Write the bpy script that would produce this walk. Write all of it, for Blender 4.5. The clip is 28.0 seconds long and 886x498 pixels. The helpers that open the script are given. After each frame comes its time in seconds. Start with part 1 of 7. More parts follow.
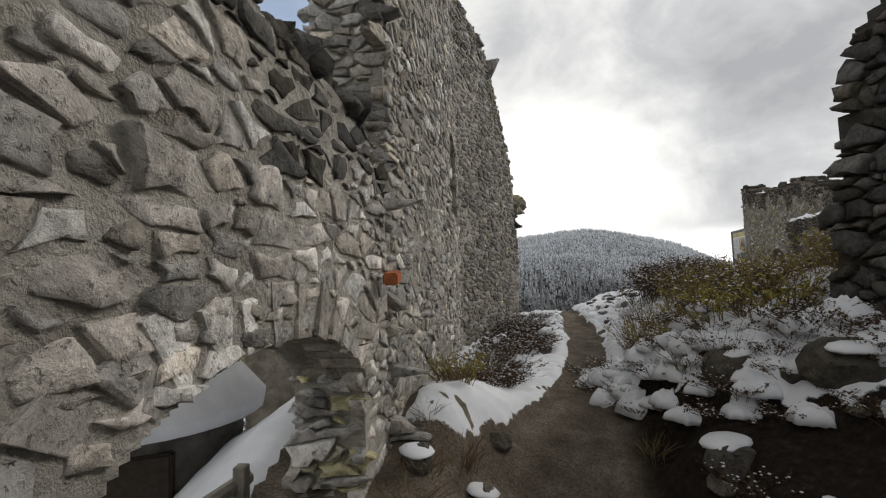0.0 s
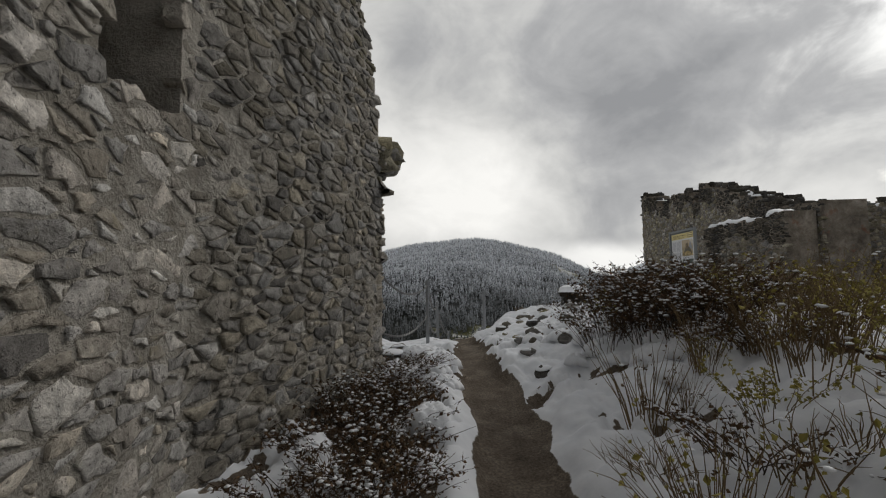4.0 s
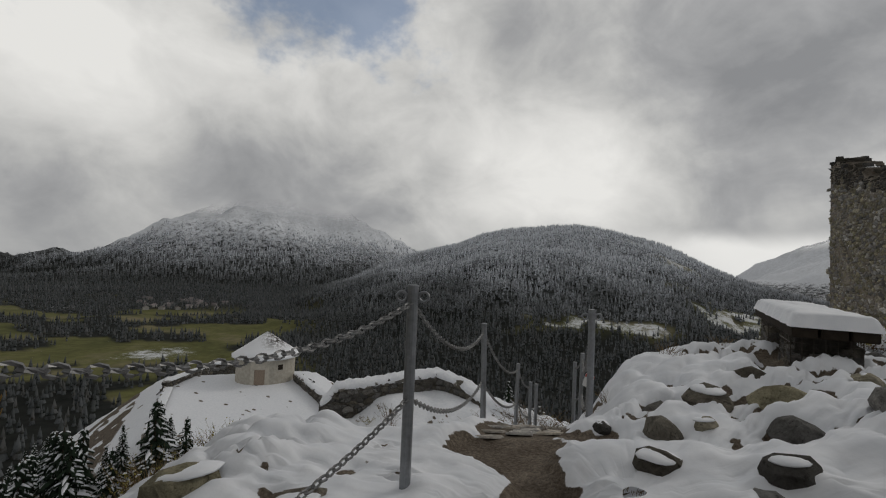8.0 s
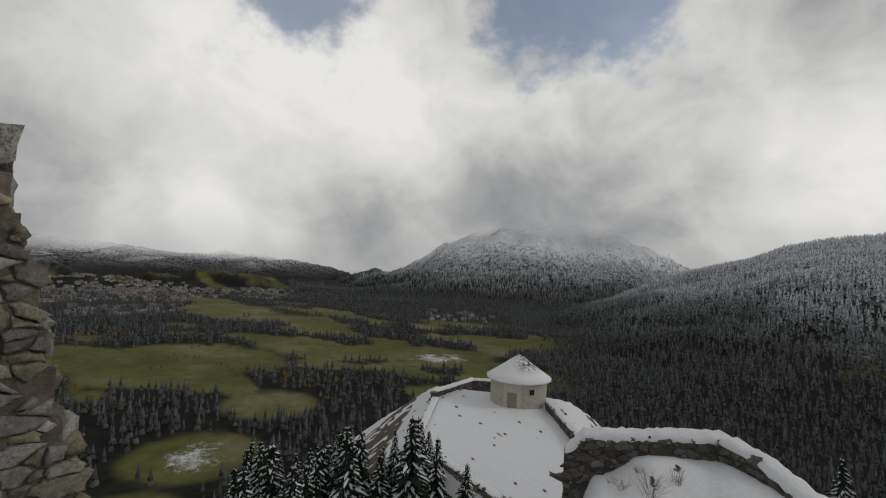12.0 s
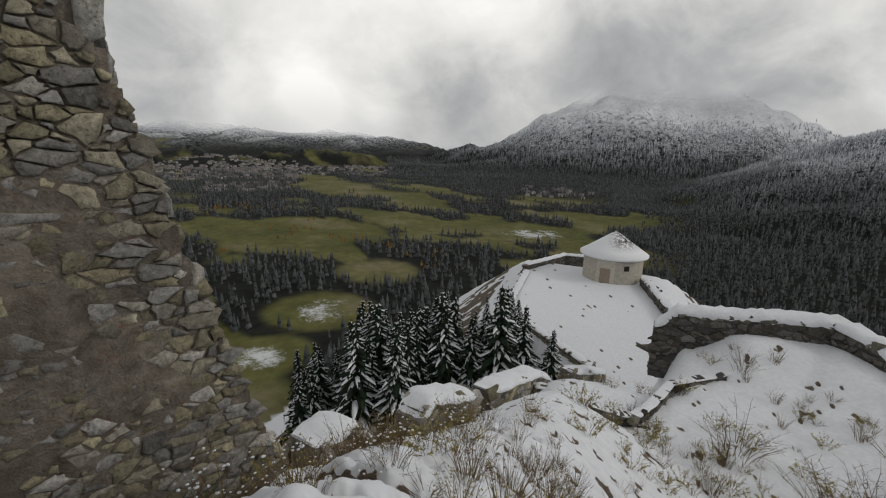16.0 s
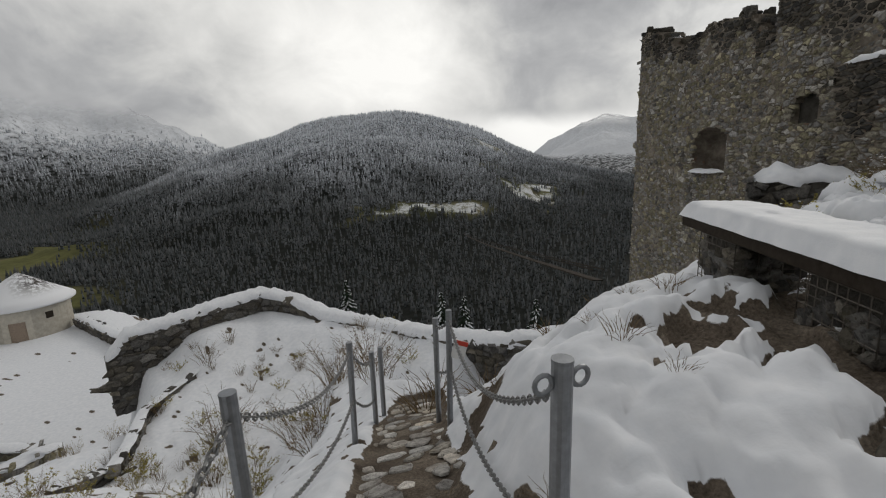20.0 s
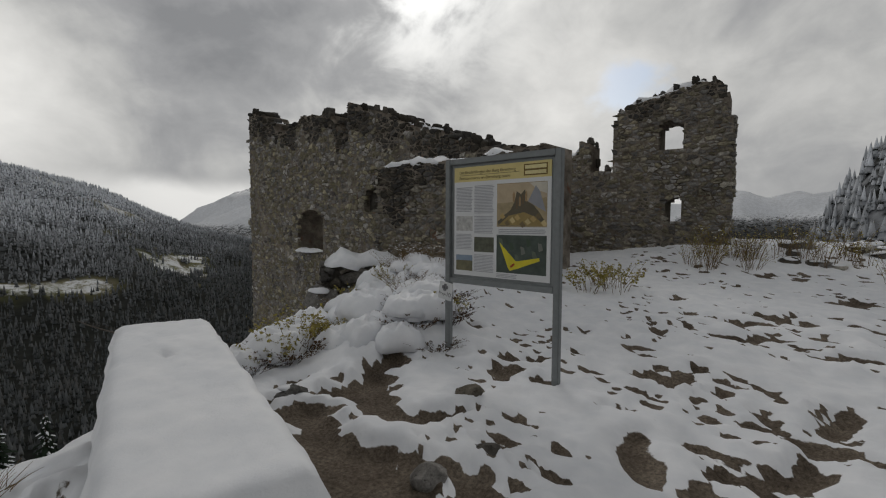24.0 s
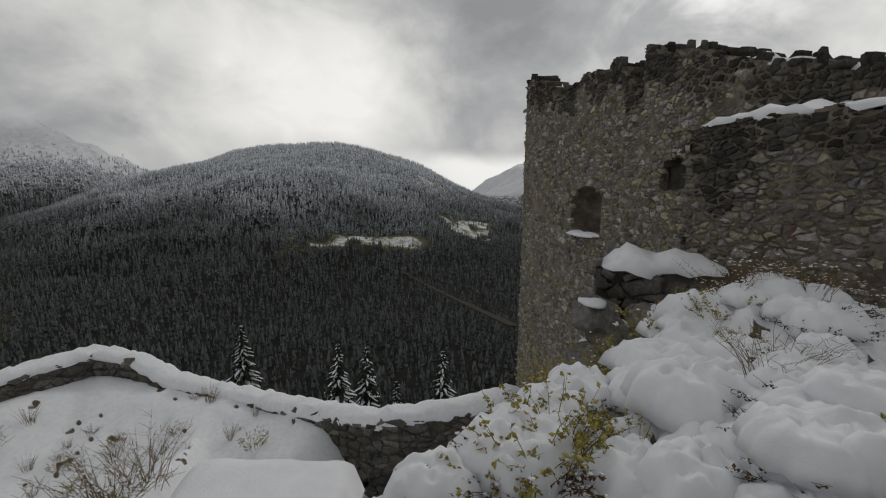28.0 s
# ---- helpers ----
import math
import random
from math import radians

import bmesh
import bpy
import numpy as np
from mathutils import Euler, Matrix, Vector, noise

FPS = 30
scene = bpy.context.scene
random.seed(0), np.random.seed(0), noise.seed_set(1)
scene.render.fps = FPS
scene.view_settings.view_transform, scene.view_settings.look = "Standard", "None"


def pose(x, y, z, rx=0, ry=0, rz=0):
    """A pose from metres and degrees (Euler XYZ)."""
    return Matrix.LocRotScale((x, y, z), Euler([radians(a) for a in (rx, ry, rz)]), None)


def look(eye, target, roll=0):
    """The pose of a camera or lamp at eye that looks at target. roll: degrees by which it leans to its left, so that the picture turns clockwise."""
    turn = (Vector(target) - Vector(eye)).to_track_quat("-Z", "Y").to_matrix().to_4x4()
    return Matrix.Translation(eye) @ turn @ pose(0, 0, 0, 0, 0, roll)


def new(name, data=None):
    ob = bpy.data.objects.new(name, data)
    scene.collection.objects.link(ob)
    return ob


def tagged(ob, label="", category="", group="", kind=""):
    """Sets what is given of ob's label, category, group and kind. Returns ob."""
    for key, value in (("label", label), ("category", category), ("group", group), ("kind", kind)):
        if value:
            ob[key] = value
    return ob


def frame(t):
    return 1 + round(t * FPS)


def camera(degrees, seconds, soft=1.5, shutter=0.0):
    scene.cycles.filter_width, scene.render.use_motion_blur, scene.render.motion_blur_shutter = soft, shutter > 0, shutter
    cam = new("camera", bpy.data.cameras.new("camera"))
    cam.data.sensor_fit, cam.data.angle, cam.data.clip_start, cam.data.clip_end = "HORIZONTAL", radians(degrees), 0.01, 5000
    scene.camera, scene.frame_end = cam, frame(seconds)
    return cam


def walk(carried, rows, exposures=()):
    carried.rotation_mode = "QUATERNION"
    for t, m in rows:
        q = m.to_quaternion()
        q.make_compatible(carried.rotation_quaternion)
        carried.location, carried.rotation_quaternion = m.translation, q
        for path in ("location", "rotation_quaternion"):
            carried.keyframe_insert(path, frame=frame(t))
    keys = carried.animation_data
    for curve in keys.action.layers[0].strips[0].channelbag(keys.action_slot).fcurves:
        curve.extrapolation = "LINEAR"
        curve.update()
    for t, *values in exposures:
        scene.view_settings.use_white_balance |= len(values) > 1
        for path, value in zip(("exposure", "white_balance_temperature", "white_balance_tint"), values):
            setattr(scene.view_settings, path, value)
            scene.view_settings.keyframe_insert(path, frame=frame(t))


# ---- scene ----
import mathutils.bvhtree
# ---------------------------------------------------------------- camera
PATH = [
    (0, (-2.58, -9.08, 1.30), (-2.86, 0.89, 2.00), -1.8),
    (0.5, (-2.57, -8.64, 1.14), (-2.31, 1.34, 1.81), -1.9),
    (1, (-2.53, -8.05, 0.98), (-1.77, 1.91, 1.55), -1.4),
    (1.5, (-2.35, -7.45, 0.84), (-1.07, 2.45, 1.38), -1.3),
    (2, (-2.16, -6.67, 0.81), (-0.44, 3.17, 1.34), -0.5),
    (2.5, (-1.93, -5.92, 0.90), (-0.01, 3.86, 1.72), -0.4),
    (3, (-1.78, -5.24, 1.10), (0.05, 4.53, 2.15), -0.7),
    (3.5, (-1.64, -4.66, 1.31), (0.35, 5.09, 2.28), -0.7),
    (5.5, (-0.87, -2.23, 1.40), (1.19, 7.55, 1.66), -0.5),
    (6, (-0.56, -1.47, 1.39), (1.12, 8.38, 1.74), -0.4),
    (6.5, (-0.37, -0.70, 1.51), (0.77, 9.23, 1.77), 0.8),
    (7, (-0.16, -0.00, 1.56), (0.42, 9.98, 1.88), 1.3),
    (7.5, (-0.09, 0.68, 1.56), (-0.04, 10.67, 1.95), 2.0),
    (8, (0.02, 1.25, 1.54), (-0.07, 11.24, 1.92), 2.4),
    (8.5, (0.15, 1.82, 1.60), (-0.25, 11.81, 1.89), 2.5),
    (9, (0.28, 2.30, 1.68), (-0.55, 12.27, 1.82), 2.1),
    (9.5, (0.33, 2.95, 1.78), (-0.94, 12.87, 1.88), 2.2),
    (10, (0.30, 3.52, 1.92), (-1.64, 13.33, 1.90), 2.6),
    (10.5, (0.27, 3.94, 2.03), (-2.29, 13.60, 1.98), 2.5),
    (11, (0.25, 4.19, 2.11), (-3.13, 13.60, 2.37), 2.3),
    (11.5, (0.20, 4.29, 2.12), (-4.21, 13.25, 2.53), 2.8),
    (12, (0.11, 4.28, 2.10), (-5.34, 12.64, 2.64), 2.7),
    (12.5, (0.02, 4.30, 2.17), (-6.47, 11.90, 2.62), 2.4),
    (13, (0.05, 4.33, 2.26), (-7.36, 11.05, 2.30), 2.1),
    (13.5, (0.07, 4.37, 2.32), (-8.05, 10.18, 1.86), 2.2),
    (15.5, (0.18, 4.61, 2.04), (-7.42, 10.75, -0.10), 2.6),
    (16, (0.27, 4.55, 1.99), (-6.57, 11.47, -0.30), 1.6),
    (16.5, (0.36, 4.45, 2.01), (-5.44, 12.16, -0.61), 3.3),
    (17, (0.36, 4.39, 1.99), (-4.35, 12.79, -0.68), 2.5),
    (17.5, (0.25, 4.35, 1.86), (-3.25, 13.35, -0.75), 1.7),
    (18, (0.39, 4.44, 1.81), (-1.87, 13.86, -0.65), 0.8),
    (18.5, (0.51, 4.53, 1.77), (-0.38, 14.20, -0.64), -0.3),
    (19, (0.61, 4.47, 1.76), (1.02, 14.22, -0.45), -1.1),
    (19.5, (0.65, 4.44, 1.75), (2.66, 14.02, -0.26), -1.0),
    (20, (0.67, 4.42, 1.75), (4.23, 13.54, -0.28), -1.9),
    (20.5, (0.78, 4.33, 1.75), (5.83, 12.73, -0.27), -3.4),
    (21, (0.93, 4.19, 1.74), (7.44, 11.56, -0.09), -4.1),
    (21.5, (1.19, 4.13, 1.72), (8.97, 10.21, 0.15), -2.3),
    (22, (1.52, 4.10, 1.74), (10.23, 8.87, 0.55), -0.9),
    (22.5, (1.90, 4.06, 1.82), (11.15, 7.79, 0.99), -0.8),
    (24.5, (2.95, 4.15, 2.03), (11.63, 9.09, 1.48), 0.9),
    (25, (3.29, 4.26, 2.06), (11.57, 9.84, 1.47), 1.5),
    (25.5, (3.54, 4.53, 2.07), (11.21, 10.91, 1.44), 1.6),
    (26, (3.79, 4.84, 2.11), (10.83, 11.92, 1.45), 1.7),
    (26.5, (3.99, 5.15, 2.14), (10.47, 12.73, 1.35), 1.5),
    (27, (4.14, 5.42, 2.16), (10.09, 13.39, 1.10), 1.5),
    (27.5, (4.29, 5.65, 2.20), (9.75, 13.93, 0.90), 1.0),
    (28, (4.42, 5.78, 2.22), (9.28, 14.42, 0.93), 0.8),
]
cam = camera(90.0, 28.0, soft=1.15)
walk(cam, [(t, look(eye, target, roll)) for t, eye, target, roll in PATH],
     exposures=[(0.0, 0.78), (1.5, 0.6), (3.0, 0.25), (6.0, 0.15), (8.5, -0.08), (13.5, 0.08), (16.0, 0.28), (20.0, 0.25), (22.5, 0.1), (25.0, -0.14), (28.0, 0.08)])

# ---------------------------------------------------------------- world and sun
SUN_YAW, SUN_ELEV = -59.0, 30.0          # degrees to the left of +y; degrees above the horizon
sun_dir = Vector((-math.sin(radians(SUN_YAW)) * math.cos(radians(SUN_ELEV)),
                  math.cos(radians(SUN_YAW)) * math.cos(radians(SUN_ELEV)), math.sin(radians(SUN_ELEV))))
sun = new("sun", bpy.data.lights.new("sun", "SUN"))
sun.data.energy, sun.data.angle, sun.data.color = 0.6, radians(16), (1.0, 0.95, 0.87)
sun.matrix_world = look(sun_dir * 100, (0, 0, 0))


class Nodes:
    """A small builder for node trees."""

    def __init__(self, tree):
        self.tree = tree

    def add(self, kind, ins=(), op="", attribute=""):
        node = self.tree.nodes.new(kind)
        if op:
            node.operation = op
        if attribute:
            node.attribute_name = attribute
        for key, value in dict(ins).items():
            sock = node.inputs[key]
            if isinstance(value, bpy.types.NodeSocket):
                self.tree.links.new(value, sock)
            else:
                sock.default_value = value
        return node

    def math(self, op, a, b=0.0, c=0.0, clamp=False):
        node = self.add("ShaderNodeMath", {0: a, 1: b, 2: c}, op)
        node.use_clamp = clamp
        return node.outputs[0]

    def vmath(self, op, a, b=(0, 0, 0)):
        n = self.add("ShaderNodeVectorMath", {0: a, 1: b}, op)
        return n.outputs["Value"] if op in ("DOT_PRODUCT", "LENGTH") else n.outputs[0]

    def noise(self, vec, scale, detail=4.0, rough=0.55, distort=0.0):
        return self.add("ShaderNodeTexNoise", {"Vector": vec, "Scale": scale, "Detail": detail, "Roughness": rough,
                                               "Distortion": distort}).outputs["Fac"]

    def ramp(self, fac, stops, interp="LINEAR"):
        node = self.add("ShaderNodeValToRGB", {"Fac": fac})
        el = node.color_ramp.elements
        node.color_ramp.interpolation = interp
        while len(el) < len(stops):
            el.new(0.5)
        for e, (pos, col) in zip(el, stops):
            e.position = pos
            e.color = (*col, 1) if isinstance(col, tuple) else (col, col, col, 1)
        return node.outputs["Color"]

    def mix(self, fac, a, b, blend="MIX"):
        node = self.add("ShaderNodeMix")
        node.data_type, node.blend_type = "RGBA", blend
        for sock, value in ((node.inputs[0], fac), (node.inputs[6], a), (node.inputs[7], b)):
            if isinstance(value, bpy.types.NodeSocket):
                self.tree.links.new(value, sock)
            else:
                sock.default_value = value if isinstance(value, (int, float)) else (*value[:3], 1)
        return node.outputs[2]

    def smooth(self, value, lo, hi):
        node = self.add("ShaderNodeMapRange", {"Value": value, "From Min": lo, "From Max": hi})
        node.interpolation_type = "SMOOTHSTEP"
        return node.outputs[0]


def make_world():
    world = bpy.data.worlds.new("winter_sky")
    scene.world = world
    world.use_nodes = True
    world.node_tree.nodes.clear()
    n = Nodes(world.node_tree)
    way = n.add("ShaderNodeTexCoord").outputs["Generated"]
    tex = n.add("ShaderNodeTexSky")
    tex.sky_type, tex.sun_disc, tex.sun_elevation, tex.sun_rotation = "NISHITA", False, radians(SUN_ELEV), radians(-SUN_YAW)
    sky = tex.outputs[0]
    blue = n.mix(1.0, sky, (0.10, 0.10, 0.10), "MULTIPLY")
    sep = n.add("ShaderNodeSeparateXYZ", {0: way})
    up = n.math("MAXIMUM", sep.outputs[2], 0.0)
    puff = n.add("ShaderNodeCombineXYZ", {0: sep.outputs[0], 1: sep.outputs[1], 2: n.math("MULTIPLY", sep.outputs[2], 1.35)}).outputs[0]
    big = n.noise(n.vmath("ADD", puff, (0.35, 0.9, 0.2)), 2.2, 3.0, 0.5, 0.2)
    mid = n.noise(puff, 5.0, 5.0, 0.55, 0.5)
    fine = n.noise(puff, 14.0, 5.0, 0.6, 0.4)
    body = n.math("ADD", n.math("MULTIPLY", big, 0.42), n.math("ADD", n.math("MULTIPLY", mid, 0.50), n.math("MULTIPLY", fine, 0.14)))

    def lobe(az, el, wide):
        """1 towards a bearing (to the left of +y) and height, falling off over wide degrees."""
        a, e = radians(az), radians(el)
        d = (-math.sin(a) * math.cos(e), math.cos(a) * math.cos(e), math.sin(e))
        return n.math("POWER", n.math("MAXIMUM", n.vmath("DOT_PRODUCT", way, d), 0.0), 2 / radians(wide) ** 2)

    # banks of cloud: pale heads and grey undersides
    for az, el, wide, gain in ((62, 22, 15, 0.34), (45, 17, 10, 0.2), (33, 22, 13, 0.12), (-8, 13, 10, 0.2), (10, 24, 12, 0.08), (-16, 9, 6, 0.16), (61, 4.5, 4.5, 0.3), (53, 3.5, 3, 0.22), (70, 3, 3, 0.2),
                               (-75, 12, 8, 0.16), (-70, 25, 11, 0.12), (28, 4, 3, 0.12), (-22, 14, 8, 0.12), (25, 10, 9, -0.16), (45, 7.5, 9, -0.2), (10, 8, 7, -0.06), (-32, 22, 10, -0.2), (-10, 25, 9, -0.12), (-55, 27, 8, -0.1), (-38, 12, 7, -0.16), (-48, 19, 8, -0.14),
                               (75, 7, 8, -0.2), (-62, 14, 6, -0.1)):
        body = n.math("ADD", body, n.math("MULTIPLY", lobe(az, el, wide), gain))
    toward = n.vmath("DOT_PRODUCT", way, tuple(sun_dir))
    glow = n.math("POWER", n.math("MAXIMUM", toward, 0.0), 5.0)
    core = n.math("POWER", n.math("MAXIMUM", toward, 0.0), 60.0)
    cloud = n.ramp(body, [(0.28, (0.27, 0.275, 0.285)), (0.42, (0.40, 0.403, 0.408)), (0.52, (0.54, 0.54, 0.53)), (0.64, (0.70, 0.695, 0.675)), (0.84, (0.90, 0.89, 0.86))])
    low = n.math("SUBTRACT", 1.0, n.smooth(up, 0.03, 0.14))
    cloud = n.mix(n.math("MULTIPLY", low, 0.35), cloud, (0.36, 0.365, 0.37))
    # unseen sky overhead, darkened by choice so that the snow gets less light
    thick = n.math("MULTIPLY", n.smooth(up, 0.55, 0.85), 0.45)
    lit = n.math("ADD", 0.90, n.math("ADD", n.math("MULTIPLY", glow, 0.12), n.math("MULTIPLY", n.math("MULTIPLY", core, n.smooth(body, 0.42, 0.54)), 1.2)))
    lit = n.math("MULTIPLY", lit, n.math("SUBTRACT", 1.0, thick))
    cloud = n.mix(1.0, cloud, n.add("ShaderNodeCombineXYZ", {0: lit, 1: lit, 2: lit}).outputs[0], "MULTIPLY")
    # breaks of blue, and the bright gap under the cloud towards the sun
    gaps = n.math("ADD", n.math("ADD", lobe(52, 31, 8), n.math("MULTIPLY", lobe(12, 30, 8), 0.8)), n.math("ADD", n.math("MULTIPLY", lobe(-86, 17, 5), 0.8), lobe(22, 34, 8)))
    hole = n.smooth(n.math("ADD", n.math("MULTIPLY", gaps, 0.45), n.noise(n.vmath("ADD", puff, (3.1, 1.7, 0)), 6.0, 5.0, 0.6)), 0.66, 0.9)
    col = n.mix(n.math("MULTIPLY", hole, 0.75), cloud, blue)
    gap = n.math("ADD", up, n.math("MULTIPLY", n.math("SUBTRACT", mid, 0.5), 0.07))
    band = n.math("SUBTRACT", 1.0, n.smooth(gap, 0.05, 0.095))
    band = n.math("MULTIPLY", band, n.smooth(toward, 0.68, 0.80))
    col = n.mix(n.math("MULTIPLY", band, 0.8), col, (0.93, 0.92, 0.89))
    below = n.smooth(sep.outputs[2], -0.06, 0.0)
    col = n.mix(below, (0.22, 0.22, 0.22), col)
    back = n.add("ShaderNodeBackground", {"Color": col, "Strength": 1.0})
    out = n.add("ShaderNodeOutputWorld", {"Surface": back.outputs[0]})


make_world()


# ---------------------------------------------------------------- numeric noise
def lattice(ix, iy, seed):
    h = (ix.astype(np.int64) * 374761393 + iy.astype(np.int64) * 668265263 + seed * 1442695041) & 0xFFFFFFFF
    h = ((h ^ (h >> 13)) * 1274126177) & 0xFFFFFFFF
    return ((h ^ (h >> 16)) & 0xFFFF) / 65535.0


def vnoise(x, y, seed=0):
    x, y = np.asarray(x, float), np.asarray(y, float)
    ix, iy = np.floor(x), np.floor(y)
    fx, fy = x - ix, y - iy
    fx, fy = fx * fx * (3 - 2 * fx), fy * fy * (3 - 2 * fy)
    a, b = lattice(ix, iy, seed), lattice(ix + 1, iy, seed)
    c, d = lattice(ix, iy + 1, seed), lattice(ix + 1, iy + 1, seed)
    return (a * (1 - fx) + b * fx) * (1 - fy) + (c * (1 - fx) + d * fx) * fy


def fbm(x, y, seed=0, octaves=4):
    x, y = np.asarray(x, float), np.asarray(y, float)
    s, amp, tot = 0.0, 1.0, 0.0
    for k in range(octaves):
        c, q = math.cos(0.6 + k), math.sin(0.6 + k)
        s = s + amp * vnoise((x * c - y * q) * 2**k, (x * q + y * c) * 2**k, seed + 17 * k)
        tot += amp
        amp *= 0.5
    return s / tot


def sstep(x, lo, hi):
    t = np.clip((np.asarray(x, float) - lo) / (hi - lo), 0, 1)
    return t * t * (3 - 2 * t)


def soft(d, k=0.6):
    """0 below zero, d above it, rounded over k."""
    return k * np.logaddexp(0, np.asarray(d, float) / k)


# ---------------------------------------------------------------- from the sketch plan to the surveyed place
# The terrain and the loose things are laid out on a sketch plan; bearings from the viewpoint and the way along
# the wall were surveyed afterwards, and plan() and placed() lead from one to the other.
VIEW = (0.2, 4.45)
TRUE_AZ = [-180, -92, -45, -7, 23, 51, 72, 110, 180]
PLAN_AZ = [-180, -96, -45, 0, 36, 70, 95, 125, 180]


def plan_az(az):
    return np.interp(az, TRUE_AZ, PLAN_AZ)


def true_az(az):
    return np.interp(az, PLAN_AZ, TRUE_AZ)


def path_shift(y):
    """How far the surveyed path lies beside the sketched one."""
    return np.interp(y, [-14, -9, -7.5, -6, -4, -2.2, -0.7, 1.25, 2.9], [-1.0, -1.05, -0.97, -0.82, -0.66, -0.30, -0.16, -0.12, 0.0])


def plan(x, y):
    """Sketch coordinates of a place."""
    x, y = np.asarray(x, float), np.asarray(y, float)
    x = x - path_shift(y) * (1 - sstep(np.abs(x), 8, 16))
    y = np.where(y < 0, y / 1.13, y)
    dx, dy = x - VIEW[0], y - VIEW[1]
    az, r = np.degrees(np.arctan2(-dx, dy)), np.hypot(dx, dy)
    a = np.radians(az + (plan_az(az) - az) * sstep(r, 3.0, 9.0) * sstep(y, -1.0, 3.0))
    q = r / (1 + 0.12 * sstep(r, 5, 14) * sstep(az, -42, -12) * (1 - sstep(az, 80, 120)))
    return VIEW[0] - np.sin(a) * q, VIEW[1] + np.cos(a) * q


def placed(x, y):
    """The place of sketch coordinates."""
    u, v = float(x), float(y)
    for _ in range(40):
        p, q = plan(u, v)
        du, dv = x - float(p), y - float(q)
        u, v = u + 0.7 * du, v + 0.7 * dv
        if abs(du) + abs(dv) < 0.002:
            break
    return u, v


# ---------------------------------------------------------------- the lie of the land
def path_x(y):
    return np.interp(y, [-12, -8, -6, -3, 0, 2.9, 4.6, 6, 8, 10.5], [-1.4, -1.25, -1.05, -0.6, 0.1, 0.48, 0.62, 1.0, 1.62, 2.3])


def path_z(y):
    return np.interp(y, [-12, -8, -7.1, -6.4, -5.85, -5.05, -4.35, -3.5, -1.8, -0.45, 1.0, 2.3, 3.0, 4.0, 4.6, 6, 8.4, 10.5],
                     [0.0, -0.2, -0.52, -0.66, -0.68, -0.55, -0.3, -0.14, -0.1, 0.0, 0.05, 0.15, 0.25, 0.34, 0.28, -0.12, -1.1, -1.95])


